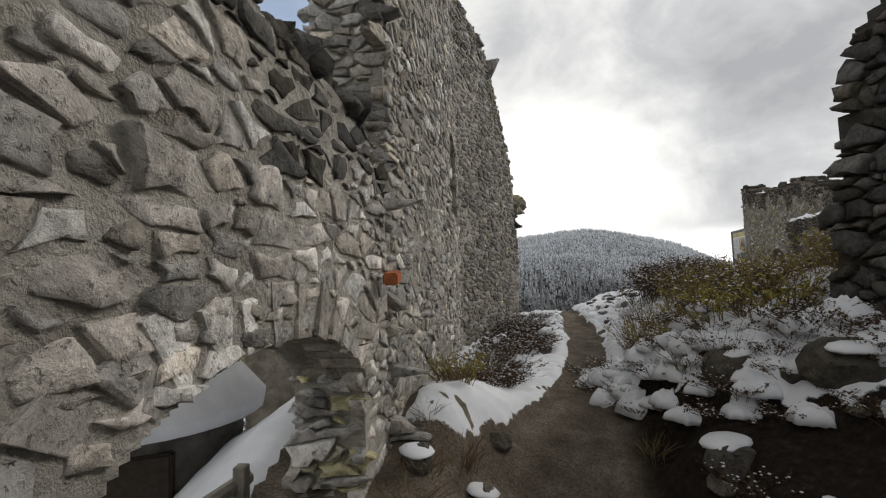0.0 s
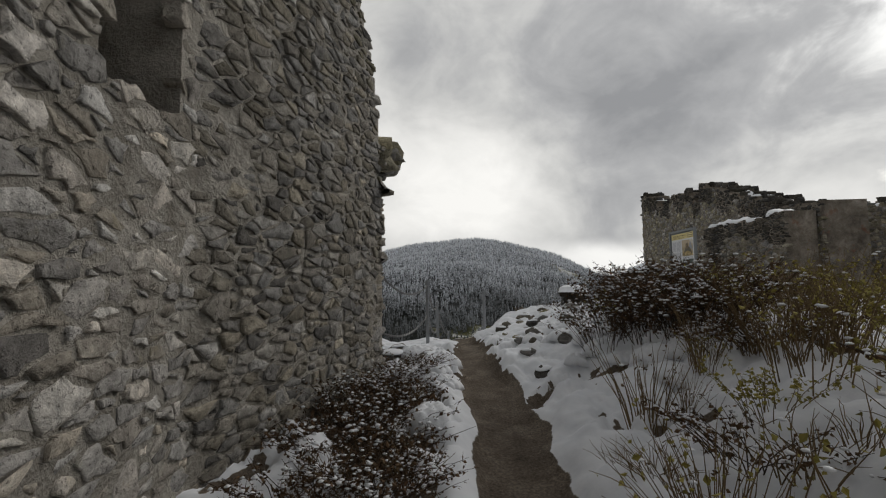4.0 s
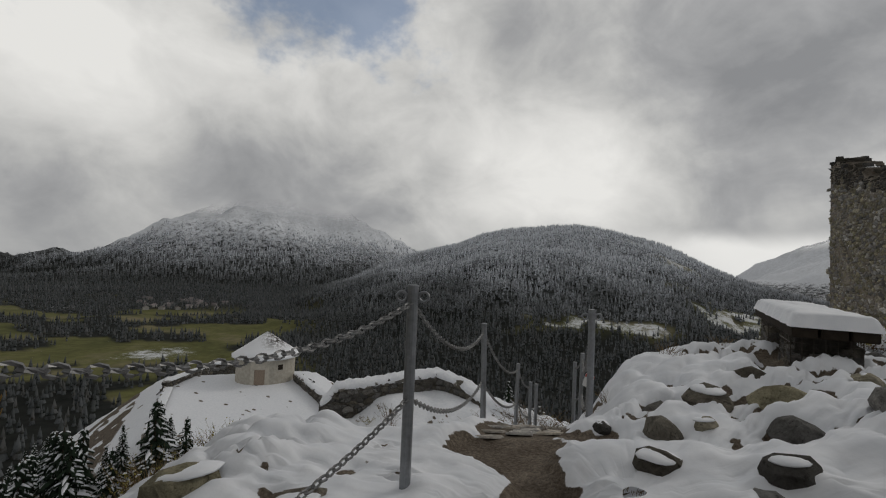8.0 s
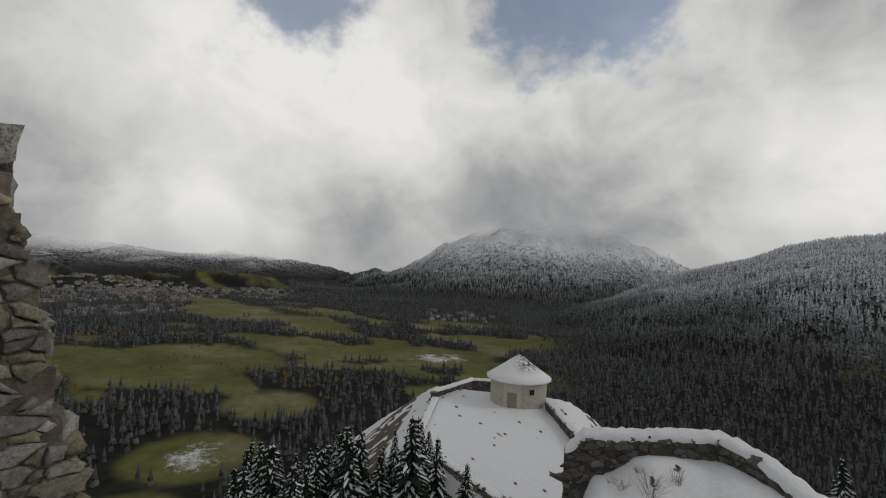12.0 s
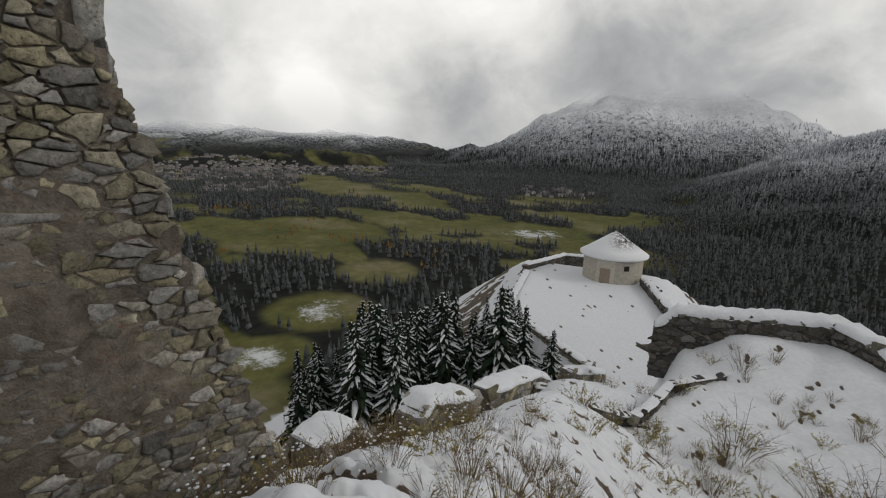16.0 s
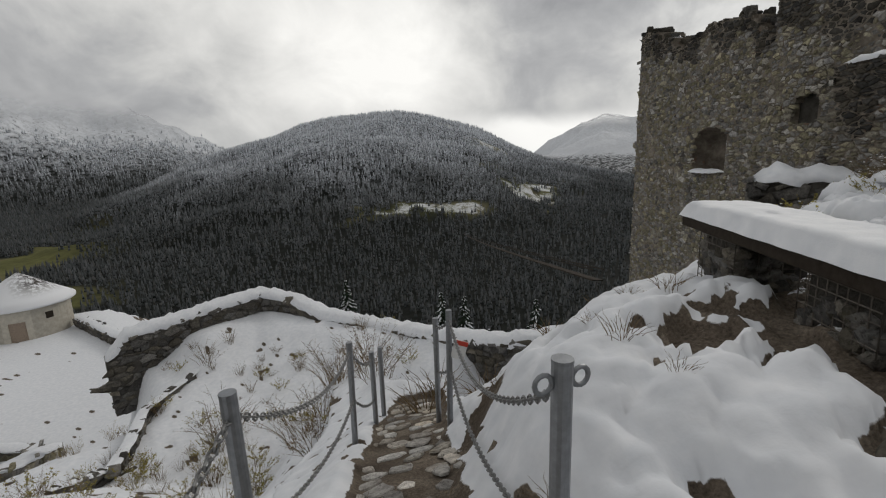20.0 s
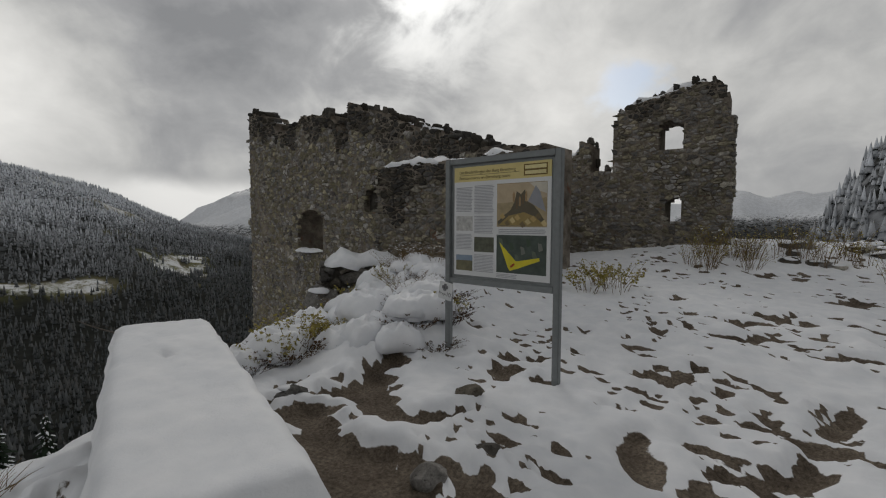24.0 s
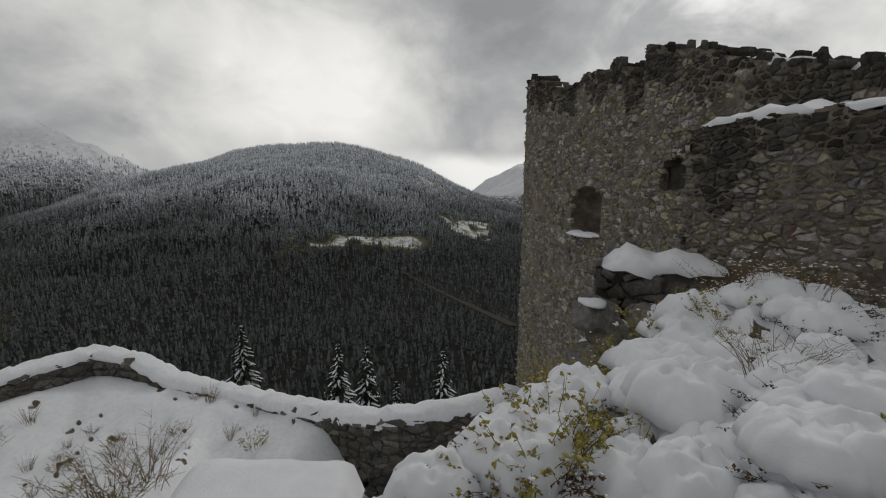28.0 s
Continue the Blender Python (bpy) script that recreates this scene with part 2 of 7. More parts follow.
def castle(x, y):
    x, y = plan(x, y)
    px, pz = path_x(y), path_z(y)
    # corridor beside the wall, with its banks
    off = x - px
    steep = 1 - sstep(y, -4.2, -2.6)
    lumps = fbm(x * 1.9, y * 1.9, 17, 3) - 0.5
    right = (0.85 * sstep(off, 0.4, 2.6)) * (1 - steep) + steep * (0.72 * sstep(off + 0.5 * lumps, 0.55, 1.25) + 0.45 * sstep(off, 1.2, 2.4)) + 0.03 * np.clip(off, 0, 8)
    left = (0.5 - 0.45 * sstep(y, -4.4, -3.0)) * sstep(-off, 0.4, 1.2)
    z1 = np.where(y < 4.6, pz, 0.28) + np.where(off > 0, right, left)
    # the flat top by the bench and the board
    z2 = 0.17 + 0.05 * np.clip(x, -2, 20) + 0.32 * np.exp(-((x - 3.7) ** 2 + (y - 5.9) ** 2) / 3.2) \
        + 0.36 * np.exp(-((x - 9.5) ** 2 / 2.2 + (y - 7.5) ** 2 / 0.9)) * (0.75 + 0.5 * fbm(x * 1.6, y * 1.6, 19, 3)) + 0.22 * np.exp(-((x - 7.6) ** 2 / 0.9 + (y - 6.6) ** 2 / 0.5)) + 0.35 * np.exp(-((x - 3.0) ** 2 + (y - 3.2) ** 2) / 3.0) \
        + 0.6 * sstep(x, 13.0, 17.0) * np.exp(-((y - 1.0) ** 2) / 12)
    w = sstep(y, 0.3, 3.6)
    w = np.maximum(w, sstep(off, 3.0, 6.0))
    z = z1 * (1 - w) + z2 * w
    # the drop to the wards below
    edge = np.interp(x, [-12, 0.3, 1.2, 2.3, 3.6, 5.6, 8.0, 9.5, 10.4, 11.4, 13.0, 18.0], [7.8, 4.75, 5.5, 6.8, 7.5, 7.75, 8.0, 8.35, 8.5, 8.75, 9.3, 11.5])
    dn = (y - edge) * np.where(x < 0.3, 0.97, 0.78)
    dw = -x - 3.1 + 1.5 * sstep(y, 0.6, 2.6) - 0.4 * (1 - sstep(y, -4.5, -2.0))
    de = (x - 19.5) * 0.8
    ds = -y - 16.0
    d = np.logaddexp(soft(dn, 0.35) / 0.8, soft(dw, 0.3) / 0.8) * 0.8 - 0.55 * np.exp(-np.maximum(dn, dw).clip(0) * 0.9)
    d = np.maximum(np.maximum(d, 0), np.maximum(soft(de, 1.0), soft(ds, 1.0)))
    z = z - (0.62 + 0.5 * sstep(x, 1.6, 3.2) + 0.22 * sstep(-x, 0.3, 2.5)) * d - 0.55 * soft(d - 8, 1.5) * sstep(-x, 6.0, 10.0)
    # steps down between the posts
    run = sstep(y, 4.4, 5.2) * (1 - sstep(y, 10.6, 12.2))
    z = z + (pz - z) * run * np.exp(-np.clip(np.abs(off) - 0.45, 0, 9) ** 2 / 0.12)
    # wards
    s = -0.56 * x + 0.83 * (y - 4)
    c = 0.83 * x + 0.56 * (y - 4)
    floor = -8.5 - 4.5 * np.maximum(1 - sstep(c, 2.4, 4.2), sstep(s, 23.8, 25.2)) * sstep(s, 17.0, 25.0)
    floor = floor + 0.25 * (fbm(x * 0.25, y * 0.25, 5, 3) - 0.5)
    out = np.maximum(np.maximum(s - 53.5, c - np.interp(s, [6, 14, 20, 24, 30], [20, 18.0, 15.5, 13.2, 5.0])), np.maximum(-c - 2.0 - 1.27 * np.clip(s - 27.6, 0, 7.2) - 0.1 * np.clip(s - 34.8, 0, 30), 0.0 * s - 5))
    floor = floor - 0.85 * soft(out, 0.6)
    # snow drifted against the ward wall
    drift = 99 + 0 * x
    for (x0, y0), (x1, y1) in (((-8.6, 26.2), (-4.0, 29.3)), ((-4.0, 29.3), (2.5, 25.0)), ((2.5, 25.0), (8.6, 20.6)), ((8.6, 20.6), (15.0, 18.2))):
        f = np.clip(((x - x0) * (x1 - x0) + (y - y0) * (y1 - y0)) / ((x1 - x0) ** 2 + (y1 - y0) ** 2), 0, 1)
        drift = np.minimum(drift, np.hypot(x - x0 - f * (x1 - x0), y - y0 - f * (y1 - y0)))
    floor = floor + (1.15 + 0.5 * (fbm(x * 0.5, y * 0.5, 6, 2) - 0.5)) * np.exp(-(drift / 3.0) ** 2) * sstep(c, 4.2, 7.0)
    inside = sstep(s, 8.0, 11.0)
    k = 1.2
    return np.where(inside > 0, np.maximum(z, floor * inside + z * (1 - inside)) + 0.35 * np.exp(-np.abs(z - floor) / k) * inside, z)


VALLEY = -120.0


def hill(az, r, yaws, elevs, near, crest, beyond=1.35):
    """A ridge that shows, from the castle, the given elevations over the given yaws; it rises from near to crest."""
    top = np.tan(np.radians(np.interp(az, yaws, elevs))) * crest
    t = (r - near) / (crest - near)
    rise = np.where(t < 1, sstep(t, 0.0, 1.12) / sstep(1.0, 0, 1.12), 1 - 0.5 * sstep(t, 1.0, beyond))
    return VALLEY + (top - VALLEY) * np.clip(rise, 0, 2)


def land(x, y):
    """Valley, hills and mountains."""
    az = np.degrees(np.arctan2(-x, y))
    r = np.hypot(x, y)
    z = VALLEY + 26 * (fbm(x / 420, y / 420, 31, 4) - 0.5) * sstep(r, 150, 500) + 0 * r
    rough = fbm(x / 160, y / 160, 3, 4) - 0.5
    h1 = hill(az, r, [-75, -60, -47, -40, -33.5, -30.5, -26, -20.2, -16, -9.5, -4.5, 0.3, 6.5, 12, 20, 28],
              [-9, -6.5, -3.8, -2.2, -0.4, 0.9, 3.2, 5.0, 5.5, 4.9, 4.1, 2.2, 0.3, -2.2, -5, -7], 430, 1500)
    z = np.maximum(z, h1 + rough * 55 * sstep(r, 430, 800) * (1 - 0.6 * sstep(r, 1200, 1500)))
    h2 = hill(az, r, [-2, 3, 6.5, 8.5, 10.5, 12.5, 16, 19, 23, 26, 29.5, 33, 36, 39.5, 43, 52, 60], [-2, -0.3, 1.7, 3.4, 4.8, 6.0, 7.4, 7.8, 7.4, 6.2, 4.6, 2.8, 1.0, -0.3, -1.2, -1.5, -2.5], 1700, 3200)
    z = np.maximum(z, h2 + (fbm(x / 330, y / 330, 8, 5) - 0.5) * 330 * sstep(r, 1900, 2600))
    h3 = hill(az, r, [36, 44, 50, 57, 63, 70, 80, 95, 120, 150], [-2, -0.4, 0.6, 1.2, 0.8, 1.2, 1.4, 1.2, 2.6, 2.0], 2700, 4500)
    z = np.maximum(z, h3 + (fbm(x / 300, y / 300, 12, 5) - 0.5) * 200 * sstep(r, 2900, 3600))
    h4 = hill(az, r, [-112, -104, -98, -92, -70, -55, -47, -44, -41, -38.5, -36, -34, -31, -27], [2.5, 2.8, 3.4, 3.0, 3.2, 4.0, 3.4, 3.7, 4.5, 3.5, 1.8, 0.3, -1.2, -3], 2400, 4300)
    z = np.maximum(z, h4 + (fbm(x / 350, y / 350, 22, 5) - 0.5) * 240 * sstep(r, 2600, 3500))
    azr = np.where(az > 0, az - 360, az)
    h5 = hill(azr, r, [-231, -210, -175, -145, -128, -120.5, -112, -107, -104.5, -103, -101, -98, -95], [-18, 4, 15, 16, 14.0, 12.0, 9.8, 7.0, 3.0, 0.0, -3.5, -10, -18], 110, 380)
    return np.maximum(z, h5 + rough * 20 * sstep(r, 110, 250))


def relief(x, y):
    return np.maximum(castle(x, y), land(x, y))


def bare(x, y):
    x, y = np.asarray(x, float), np.asarray(y, float)
    m = np.zeros(x.shape)
    on = np.hypot(x - 1, y - 3.5) < 80
    m[on] = bare_near(*plan(x[on], y[on]), castle(x[on], y[on]))
    return m


def bare_near(x, y, level):
    """Where trodden earth shows: 1 earth, 0 snow."""
    off = np.abs(x - path_x(y) - 0.10 * (fbm(y * 1.3, x * 0.2, 9, 3) - 0.5))
    wob = (0.22 + 0.9 * sstep(y, 1.0, 2.6) * (1 - sstep(y, 4.4, 5.4)) + 1.5 * (1 - sstep(y, -5.6, -4.0)) * sstep(np.abs(x - path_x(y)), 0.3, 0.7)) * (fbm(x * 2.6, y * 2.6, 2, 4) - 0.5)
    wide = np.interp(y, [-12, -8.5, -6, -5.2, -4.2, -3.3, -2, 1.2, 2.2, 3.4, 4.8, 5.6, 10.5], [1.5, 1.4, 1.3, 1.2, 0.68, 0.36, 0.31, 0.33, 0.24, 0.2, 0.40, 0.44, 0.46])
    m = 1 - sstep(off + wob, wide - 0.06, wide + 0.06)
    m = m * (1 - sstep(y, 10.3, 11.0))
    n1 = fbm(x * 1.25, y * 1.25, 41, 4)
    n2 = fbm(x * 3.6, y * 3.6, 43, 3)
    # trodden round the bench and along the way past the board
    zone = np.exp(-((x - 3.7) ** 2 / 1.6 + (y - 5.5) ** 2 / 2.2)) * 0.33 + np.exp(-((x - 4.6) ** 2 / 9 + (y - 3.6) ** 2 / 1.6)) * 0.22 \
        + np.exp(-((x - 5.3) ** 2 / 3 + (y - 5.9) ** 2 / 0.7)) * 0.42 + np.exp(-((x - 9.5) ** 2 / 30 + (y - 1.0) ** 2 / 3.5)) * 0.24 \
        + np.exp(-((x - 1.2) ** 2 / 5 + (y - 2.6) ** 2 / 3.0)) * 0.25
    m = np.maximum(m, sstep(zone * 0.5 + 0.55 * n1 + 0.62 * n2 - 0.585, 0.20, 0.26))
    # brown undergrowth between the wall and the strip of snow beside the path; dark earth on the steep bank
    side = x - path_x(y)
    under = sstep(-side + 0.5 * (n1 - 0.5) + 0.35 * (n2 - 0.5), 0.56, 0.68) * sstep(y, -3.1, -2.5) * (1 - sstep(y, 1.0, 2.4)) * (x > -3)
    under = under * sstep(0.9 - 0.75 * n2 - 0.35 * (n1 > 0.56), 0.3, 0.42)
    lip = np.interp(y, [-9, -6.2, -5.4, -4.6, -3.95, -3.4, -2.6, -2.3], [4.6, 3.6, 1.7, 1.1, 0.78, 0.45, 0.05, -0.1])
    bank = sstep(side, 0.0, 0.2) * (1 - sstep(side + 0.4 * (n1 - 0.5) + 0.55 * (n2 - 0.5), lip - 0.07, lip + 0.07)) * (1 - sstep(y, -2.9, -2.4))
    bank = np.maximum(bank, sstep(side, 0.7, 1.1) * (1 - sstep(y, -3.6, -2.2)) * sstep(n2 + 0.3 * n1, 0.78, 0.84))
    verge = sstep(-side, 0.3, 0.6) * (1 - sstep(y + 0.5 * (n1 - 0.5), -4.85, -4.6)) * (x > -3) * (1 - sstep(n2 + 0.5 * n1, 0.85, 0.90))
    foot = sstep(-side + 0.5 * (n1 - 0.5) + 0.4 * (n2 - 0.5), 1.34, 1.44) * (1 - sstep(y, -3.0, -2.5)) * (x > -3.2)
    foot = np.maximum(foot, sstep(-side, 0.3, 0.5) * sstep(n2, 0.62, 0.67) * (1 - sstep(y, -4.3, -4.0)) * (x > -3.2))
    m = np.maximum(m, np.maximum(np.maximum(under, verge), np.maximum(bank, foot)))
    # brown scrub on the slope below the viewpoint
    scrub = (1 - sstep(level, -0.4, 0.0)) * sstep(level, -7.6, -6.8) * (x < 4) * (y > 4.3)
    m = np.maximum(m, scrub * sstep(0.45 * n1 + 0.6 * n2, 0.63, 0.68))
    wild = 1 - sstep(level, -17.0, -14.5)
    m = np.maximum(m, wild * sstep(0.5 * fbm(x * 0.4, y * 0.4, 47, 3) + 0.5 * n1, 0.42, 0.47))
    hw = heaped(x, y)
    on = hw > 0.3
    if on.any():
        q = 0.6 * lumps(x[on], y[on], 0.34, 301) + 0.4 * lumps(x[on], y[on], 0.17, 311) + 0.5 * (n1[on] - 0.5)
        m[on] = np.maximum(m[on], (1 - sstep(q, 0.07, 0.16)) * sstep(hw[on], 0.3, 0.6))
    # holes trodden into the snow, one by one
    wx, wy = x + 0.7 * (fbm(x * 1.1, y * 1.1, 81, 2) - 0.5), y + 0.7 * (fbm(x * 1.1 + 9, y * 1.1, 82, 2) - 0.5)
    hole = 0 * x
    dens = 0.02 + 0.8 * np.clip(zone * 1.5, 0, 0.5) + 0.5 * sstep(x, 4.0, 6.0) * (1 - sstep(y, 4.6, 6.0)) + 0.03 * sstep(x, 4.0, 5.0)
    dens = dens * (0.15 + 1.6 * sstep(n1, 0.44, 0.58))
    for cell, sd in ((0.27, 77), (0.41, 177)):
        ix, iy = np.floor(wx / cell), np.floor(wy / cell)
        cx = (ix + 0.3 + 0.4 * lattice(ix, iy, sd)) * cell
        cy = (iy + 0.3 + 0.4 * lattice(ix, iy, sd + 1)) * cell
        ang = lattice(ix, iy, sd + 2) * 6.28
        big = (0.35 + 1.1 * lattice(ix, iy, sd + 4) ** 2) * cell / 0.3
        dx, dy = wx - cx, wy - cy
        u, v = dx * np.cos(ang) + dy * np.sin(ang), -dx * np.sin(ang) + dy * np.cos(ang)
        hole = np.maximum(hole, (1 - sstep(np.hypot(u / 0.095, v / 0.07) / big + 0.8 * (n2 - 0.5), 0.6, 1.05)) * (lattice(ix, iy, sd + 3) < dens))
    top = sstep(level, -0.9, -0.3) * (x > -2)
    m = np.maximum(m, hole * top)
    return m


def lumps(x, y, cell, seed):
    """Rounded heaps of snow, each about a cell wide: 0 in the gaps, 1 on top."""
    x, y = x + 0.5 * cell * (fbm(x / cell * 0.6, y / cell * 0.6, seed + 5, 2) - 0.5), y + 0.5 * cell * (fbm(x / cell * 0.6 + 7, y / cell * 0.6, seed + 6, 2) - 0.5)
    ix, iy = np.floor(x / cell), np.floor(y / cell)
    h = 0 * x
    for dx in (-1, 0, 1):
        for dy in (-1, 0, 1):
            cx, cy = ix + dx, iy + dy
            px, py = (cx + lattice(cx, cy, seed)) * cell, (cy + lattice(cx, cy, seed + 1)) * cell
            r = cell * (0.45 + 0.45 * lattice(cx, cy, seed + 2))
            q = 1 - ((x - px) ** 2 + (y - py) ** 2) / r**2
            h = np.maximum(h, np.sqrt(q.clip(0)) * r / (0.9 * cell))
    return h


def heaped(x, y):
    """Where fresh snow lies in heaps over low growth, 0 to 1."""
    side = x - path_x(y)
    w = sstep(side, 0.2, 0.6) * (1 - sstep(y, -2.6, -1.6)) * (y > -9)
    w = np.maximum(w, 0.7 * sstep(side, 0.3, 0.6) * (1 - sstep(side, 1.6, 2.6)) * (1 - sstep(y, 0.4, 1.6)))
    w = np.maximum(w, 0.65 * sstep(-side, 0.35, 0.6) * sstep(y, -1.2, -0.2) * (1 - sstep(y, 2.4, 3.4)))
    w = np.maximum(w, 1.3 * np.exp(-(((x - 8.6) / 2.4) ** 2) ** 2 - (((y - 7.3) / 1.5) ** 2) ** 2))
    w = np.maximum(w, np.exp(-(((x - 5.8) / 1.8) ** 2) ** 2 - (((y - 8.2) / 0.9) ** 2) ** 2) * 0.8)
    w = np.maximum(w, 0.6 * np.exp(-(((x - 2.7) / 1.5) ** 2) ** 2 - (((y - 5.6) / 2.6) ** 2) ** 2))
    w = np.maximum(w, 0.5 * np.exp(-(((x - 0.9) / 1.4) ** 2) ** 2 - (((y - 2.4) / 1.8) ** 2) ** 2))
    w = np.maximum(w, 0.85 * sstep(-x, 0.4, 1.2) * sstep(y, 3.4, 4.2) * sstep(x, -7.0, -5.0) * (1 - sstep(y, 9.0, 12.0)))
    return w


def snow_depth(x, y):
    near = np.hypot(x - 1, y - 3.5) < 30
    lump = fbm(x * 2.3, y * 2.3, 51, 4)
    x, y = np.asarray(x, float), np.asarray(y, float)
    free = 1 - bare(x, y)
    close = np.hypot(x - 1, y - 3.5) < 14.5
    if close.any():
        q = free[close]
        for ox, oy in ((0.07, 0.02), (-0.02, 0.07), (-0.07, -0.02), (0.02, -0.07)):
            q = q + 1 - bare(x[close] + ox, y[close] + oy)
        free = free.copy()
        free[close] = q / 5
    heap = 0 * x
    if close.any():
        hw = heaped(*plan(x[close], y[close]))
        hx, hy = x[close], y[close]
        heap[close] = hw * (0.17 * lumps(hx, hy, 0.34, 301) + 0.08 * lumps(hx, hy, 0.17, 311))
    return near * free * (0.03 + 0.11 * lump + 0.05 * fbm(x * 5.5, y * 5.5, 53, 2) + heap) + 0


def ground(x, y):
    """Height of the finished ground, snow included."""
    g = relief(np.asarray(x, float), np.asarray(y, float))
    n = 0.05 * (fbm(np.asarray(x) * 1.7, np.asarray(y) * 1.7, 61, 4) - 0.5)
    return g + n + snow_depth(np.asarray(x, float), np.asarray(y, float))


GROUND_TREE = []


def gz(x, y):
    """Height of the finished ground at one place, read from its mesh once that stands."""
    hit = GROUND_TREE[0].ray_cast(Vector((x, y, 60.0)), Vector((0, 0, -1)))[0] if GROUND_TREE else None
    if hit:
        return hit.z
    return float(ground(np.array([x]), np.array([y]))[0])


# ---------------------------------------------------------------- materials
def material(name, build, rough=0.85, metal=0.0):
    m = bpy.data.materials.new(name)
    m.use_nodes = True
    m.node_tree.nodes.clear()
    n = Nodes(m.node_tree)
    bsdf = n.add("ShaderNodeBsdfPrincipled", {"Roughness": rough, "Metallic": metal, "Specular IOR Level": 0.08 if rough >= 0.8 else 0.4})
    out = n.add("ShaderNodeOutputMaterial", {"Surface": bsdf.outputs[0]})
    n.bsdf, n.out = bsdf, out
    n.pos = n.add("ShaderNodeNewGeometry").outputs["Position"]
    n.obj = n.add("ShaderNodeTexCoord").outputs["Object"]

    def put(color=None, height=None, strength=0.4, dist=0.02, roughness=None):
        if color is not None:
            n.tree.links.new(color, bsdf.inputs["Base Color"])
        if roughness is not None:
            n.tree.links.new(roughness, bsdf.inputs["Roughness"])
        if height is not None:
            b = n.add("ShaderNodeBump", {"Height": height, "Strength": strength, "Distance": dist})
            n.tree.links.new(b.outputs[0], bsdf.inputs["Normal"])
    n.put = put
    build(n)
    return m


def rand(n):
    geo = n.add("ShaderNodeNewGeometry")
    inf = n.add("ShaderNodeObjectInfo")
    return n.math("FRACT", n.math("ADD", geo.outputs["Random Per Island"], inf.outputs["Random"]))


def m_stone(dark=1.0, warm=0.0):
    def build(n):
        r = rand(n)
        r2 = n.math("FRACT", n.math("MULTIPLY", r, 7.31))
        k = dark
        base = n.ramp(r, [(0.0, (0.22 * k, 0.208 * k, 0.195 * k)), (0.18, (0.33 * k, 0.318 * k, 0.303 * k)), (0.36, (0.42 * k, 0.385 * k, (0.355 - warm) * k)), (0.52, (0.29 * k, 0.265 * k, (0.24 - warm) * k)),
                          (0.68, (0.385 * k, 0.345 * k, (0.30 - warm) * k)), (0.84, (0.46 * k, 0.448 * k, 0.43 * k)), (1.0, (0.36 * k, 0.345 * k, 0.325 * k))])
        base = n.mix(1.0, base, n.ramp(r2, [(0.0, 0.66), (0.75, 1.05), (0.9, 1.3), (1.0, 1.5)]), "MULTIPLY")
        g = n.noise(n.pos, 90, 5, 0.7)
        s = n.noise(n.pos, 14, 8, 0.68, 0.15)
        big = n.noise(n.pos, 3.5, 6, 0.62, 0.3)
        pit = n.smooth(n.noise(n.vmath("ADD", n.pos, (2, 9, 4)), 38, 4, 0.65, 0.3), 0.34, 0.42)
        stain = n.smooth(n.noise(n.pos, 0.9, 7, 0.68), 0.50, 0.66)
        col = n.mix(1.0, base, n.ramp(g, [(0.25, 0.84), (0.5, 1.0), (0.75, 1.16)]), "MULTIPLY")
        col = n.mix(1.0, col, n.ramp(s, [(0.30, 0.55), (0.5, 1.02), (0.70, 1.45)]), "MULTIPLY")
        col = n.mix(1.0, col, n.ramp(big, [(0.3, 0.78), (0.7, 1.2)]), "MULTIPLY")
        col = n.mix(1.0, col, n.ramp(pit, [(0.0, 0.55), (1.0, 1.0)]), "MULTIPLY")
        col = n.mix(n.math("MULTIPLY", stain, 0.36), col, (0.12 * k, 0.108 * k, 0.088 * k))
        lich = n.smooth(n.noise(n.vmath("ADD", n.pos, (7, 3, 1)), 2.6, 7, 0.68), 0.60, 0.70)
        col = n.mix(n.math("MULTIPLY", lich, 0.30), col, (0.27 * k, 0.235 * k, 0.12 * k))
        n.put(col, n.math("ADD", n.math("MULTIPLY", g, 0.22), n.math("ADD", n.math("MULTIPLY", pit, 0.25), n.math("ADD", s, big))), 0.9, 0.035)
    return build


def m_mortar(dark=1.0):
    def build(n):
        g = n.noise(n.pos, 40, 6, 0.7)
        s = n.noise(n.pos, 5, 5, 0.6)
        t = n.noise(n.pos, 0.7, 4, 0.6)
        col = n.ramp(s, [(0.25, (0.17 * dark, 0.155 * dark, 0.13 * dark)), (0.55, (0.31 * dark, 0.29 * dark, 0.258 * dark)), (0.8, (0.41 * dark, 0.385 * dark, 0.345 * dark))])
        col = n.mix(1.0, col, n.ramp(t, [(0.3, 0.62), (0.65, 1.15)]), "MULTIPLY")
        n.put(col, n.math("ADD", n.math("MULTIPLY", g, 0.5), n.math("ADD", s, n.noise(n.pos, 14, 6, 0.7))), 1.0, 0.06)
    return build


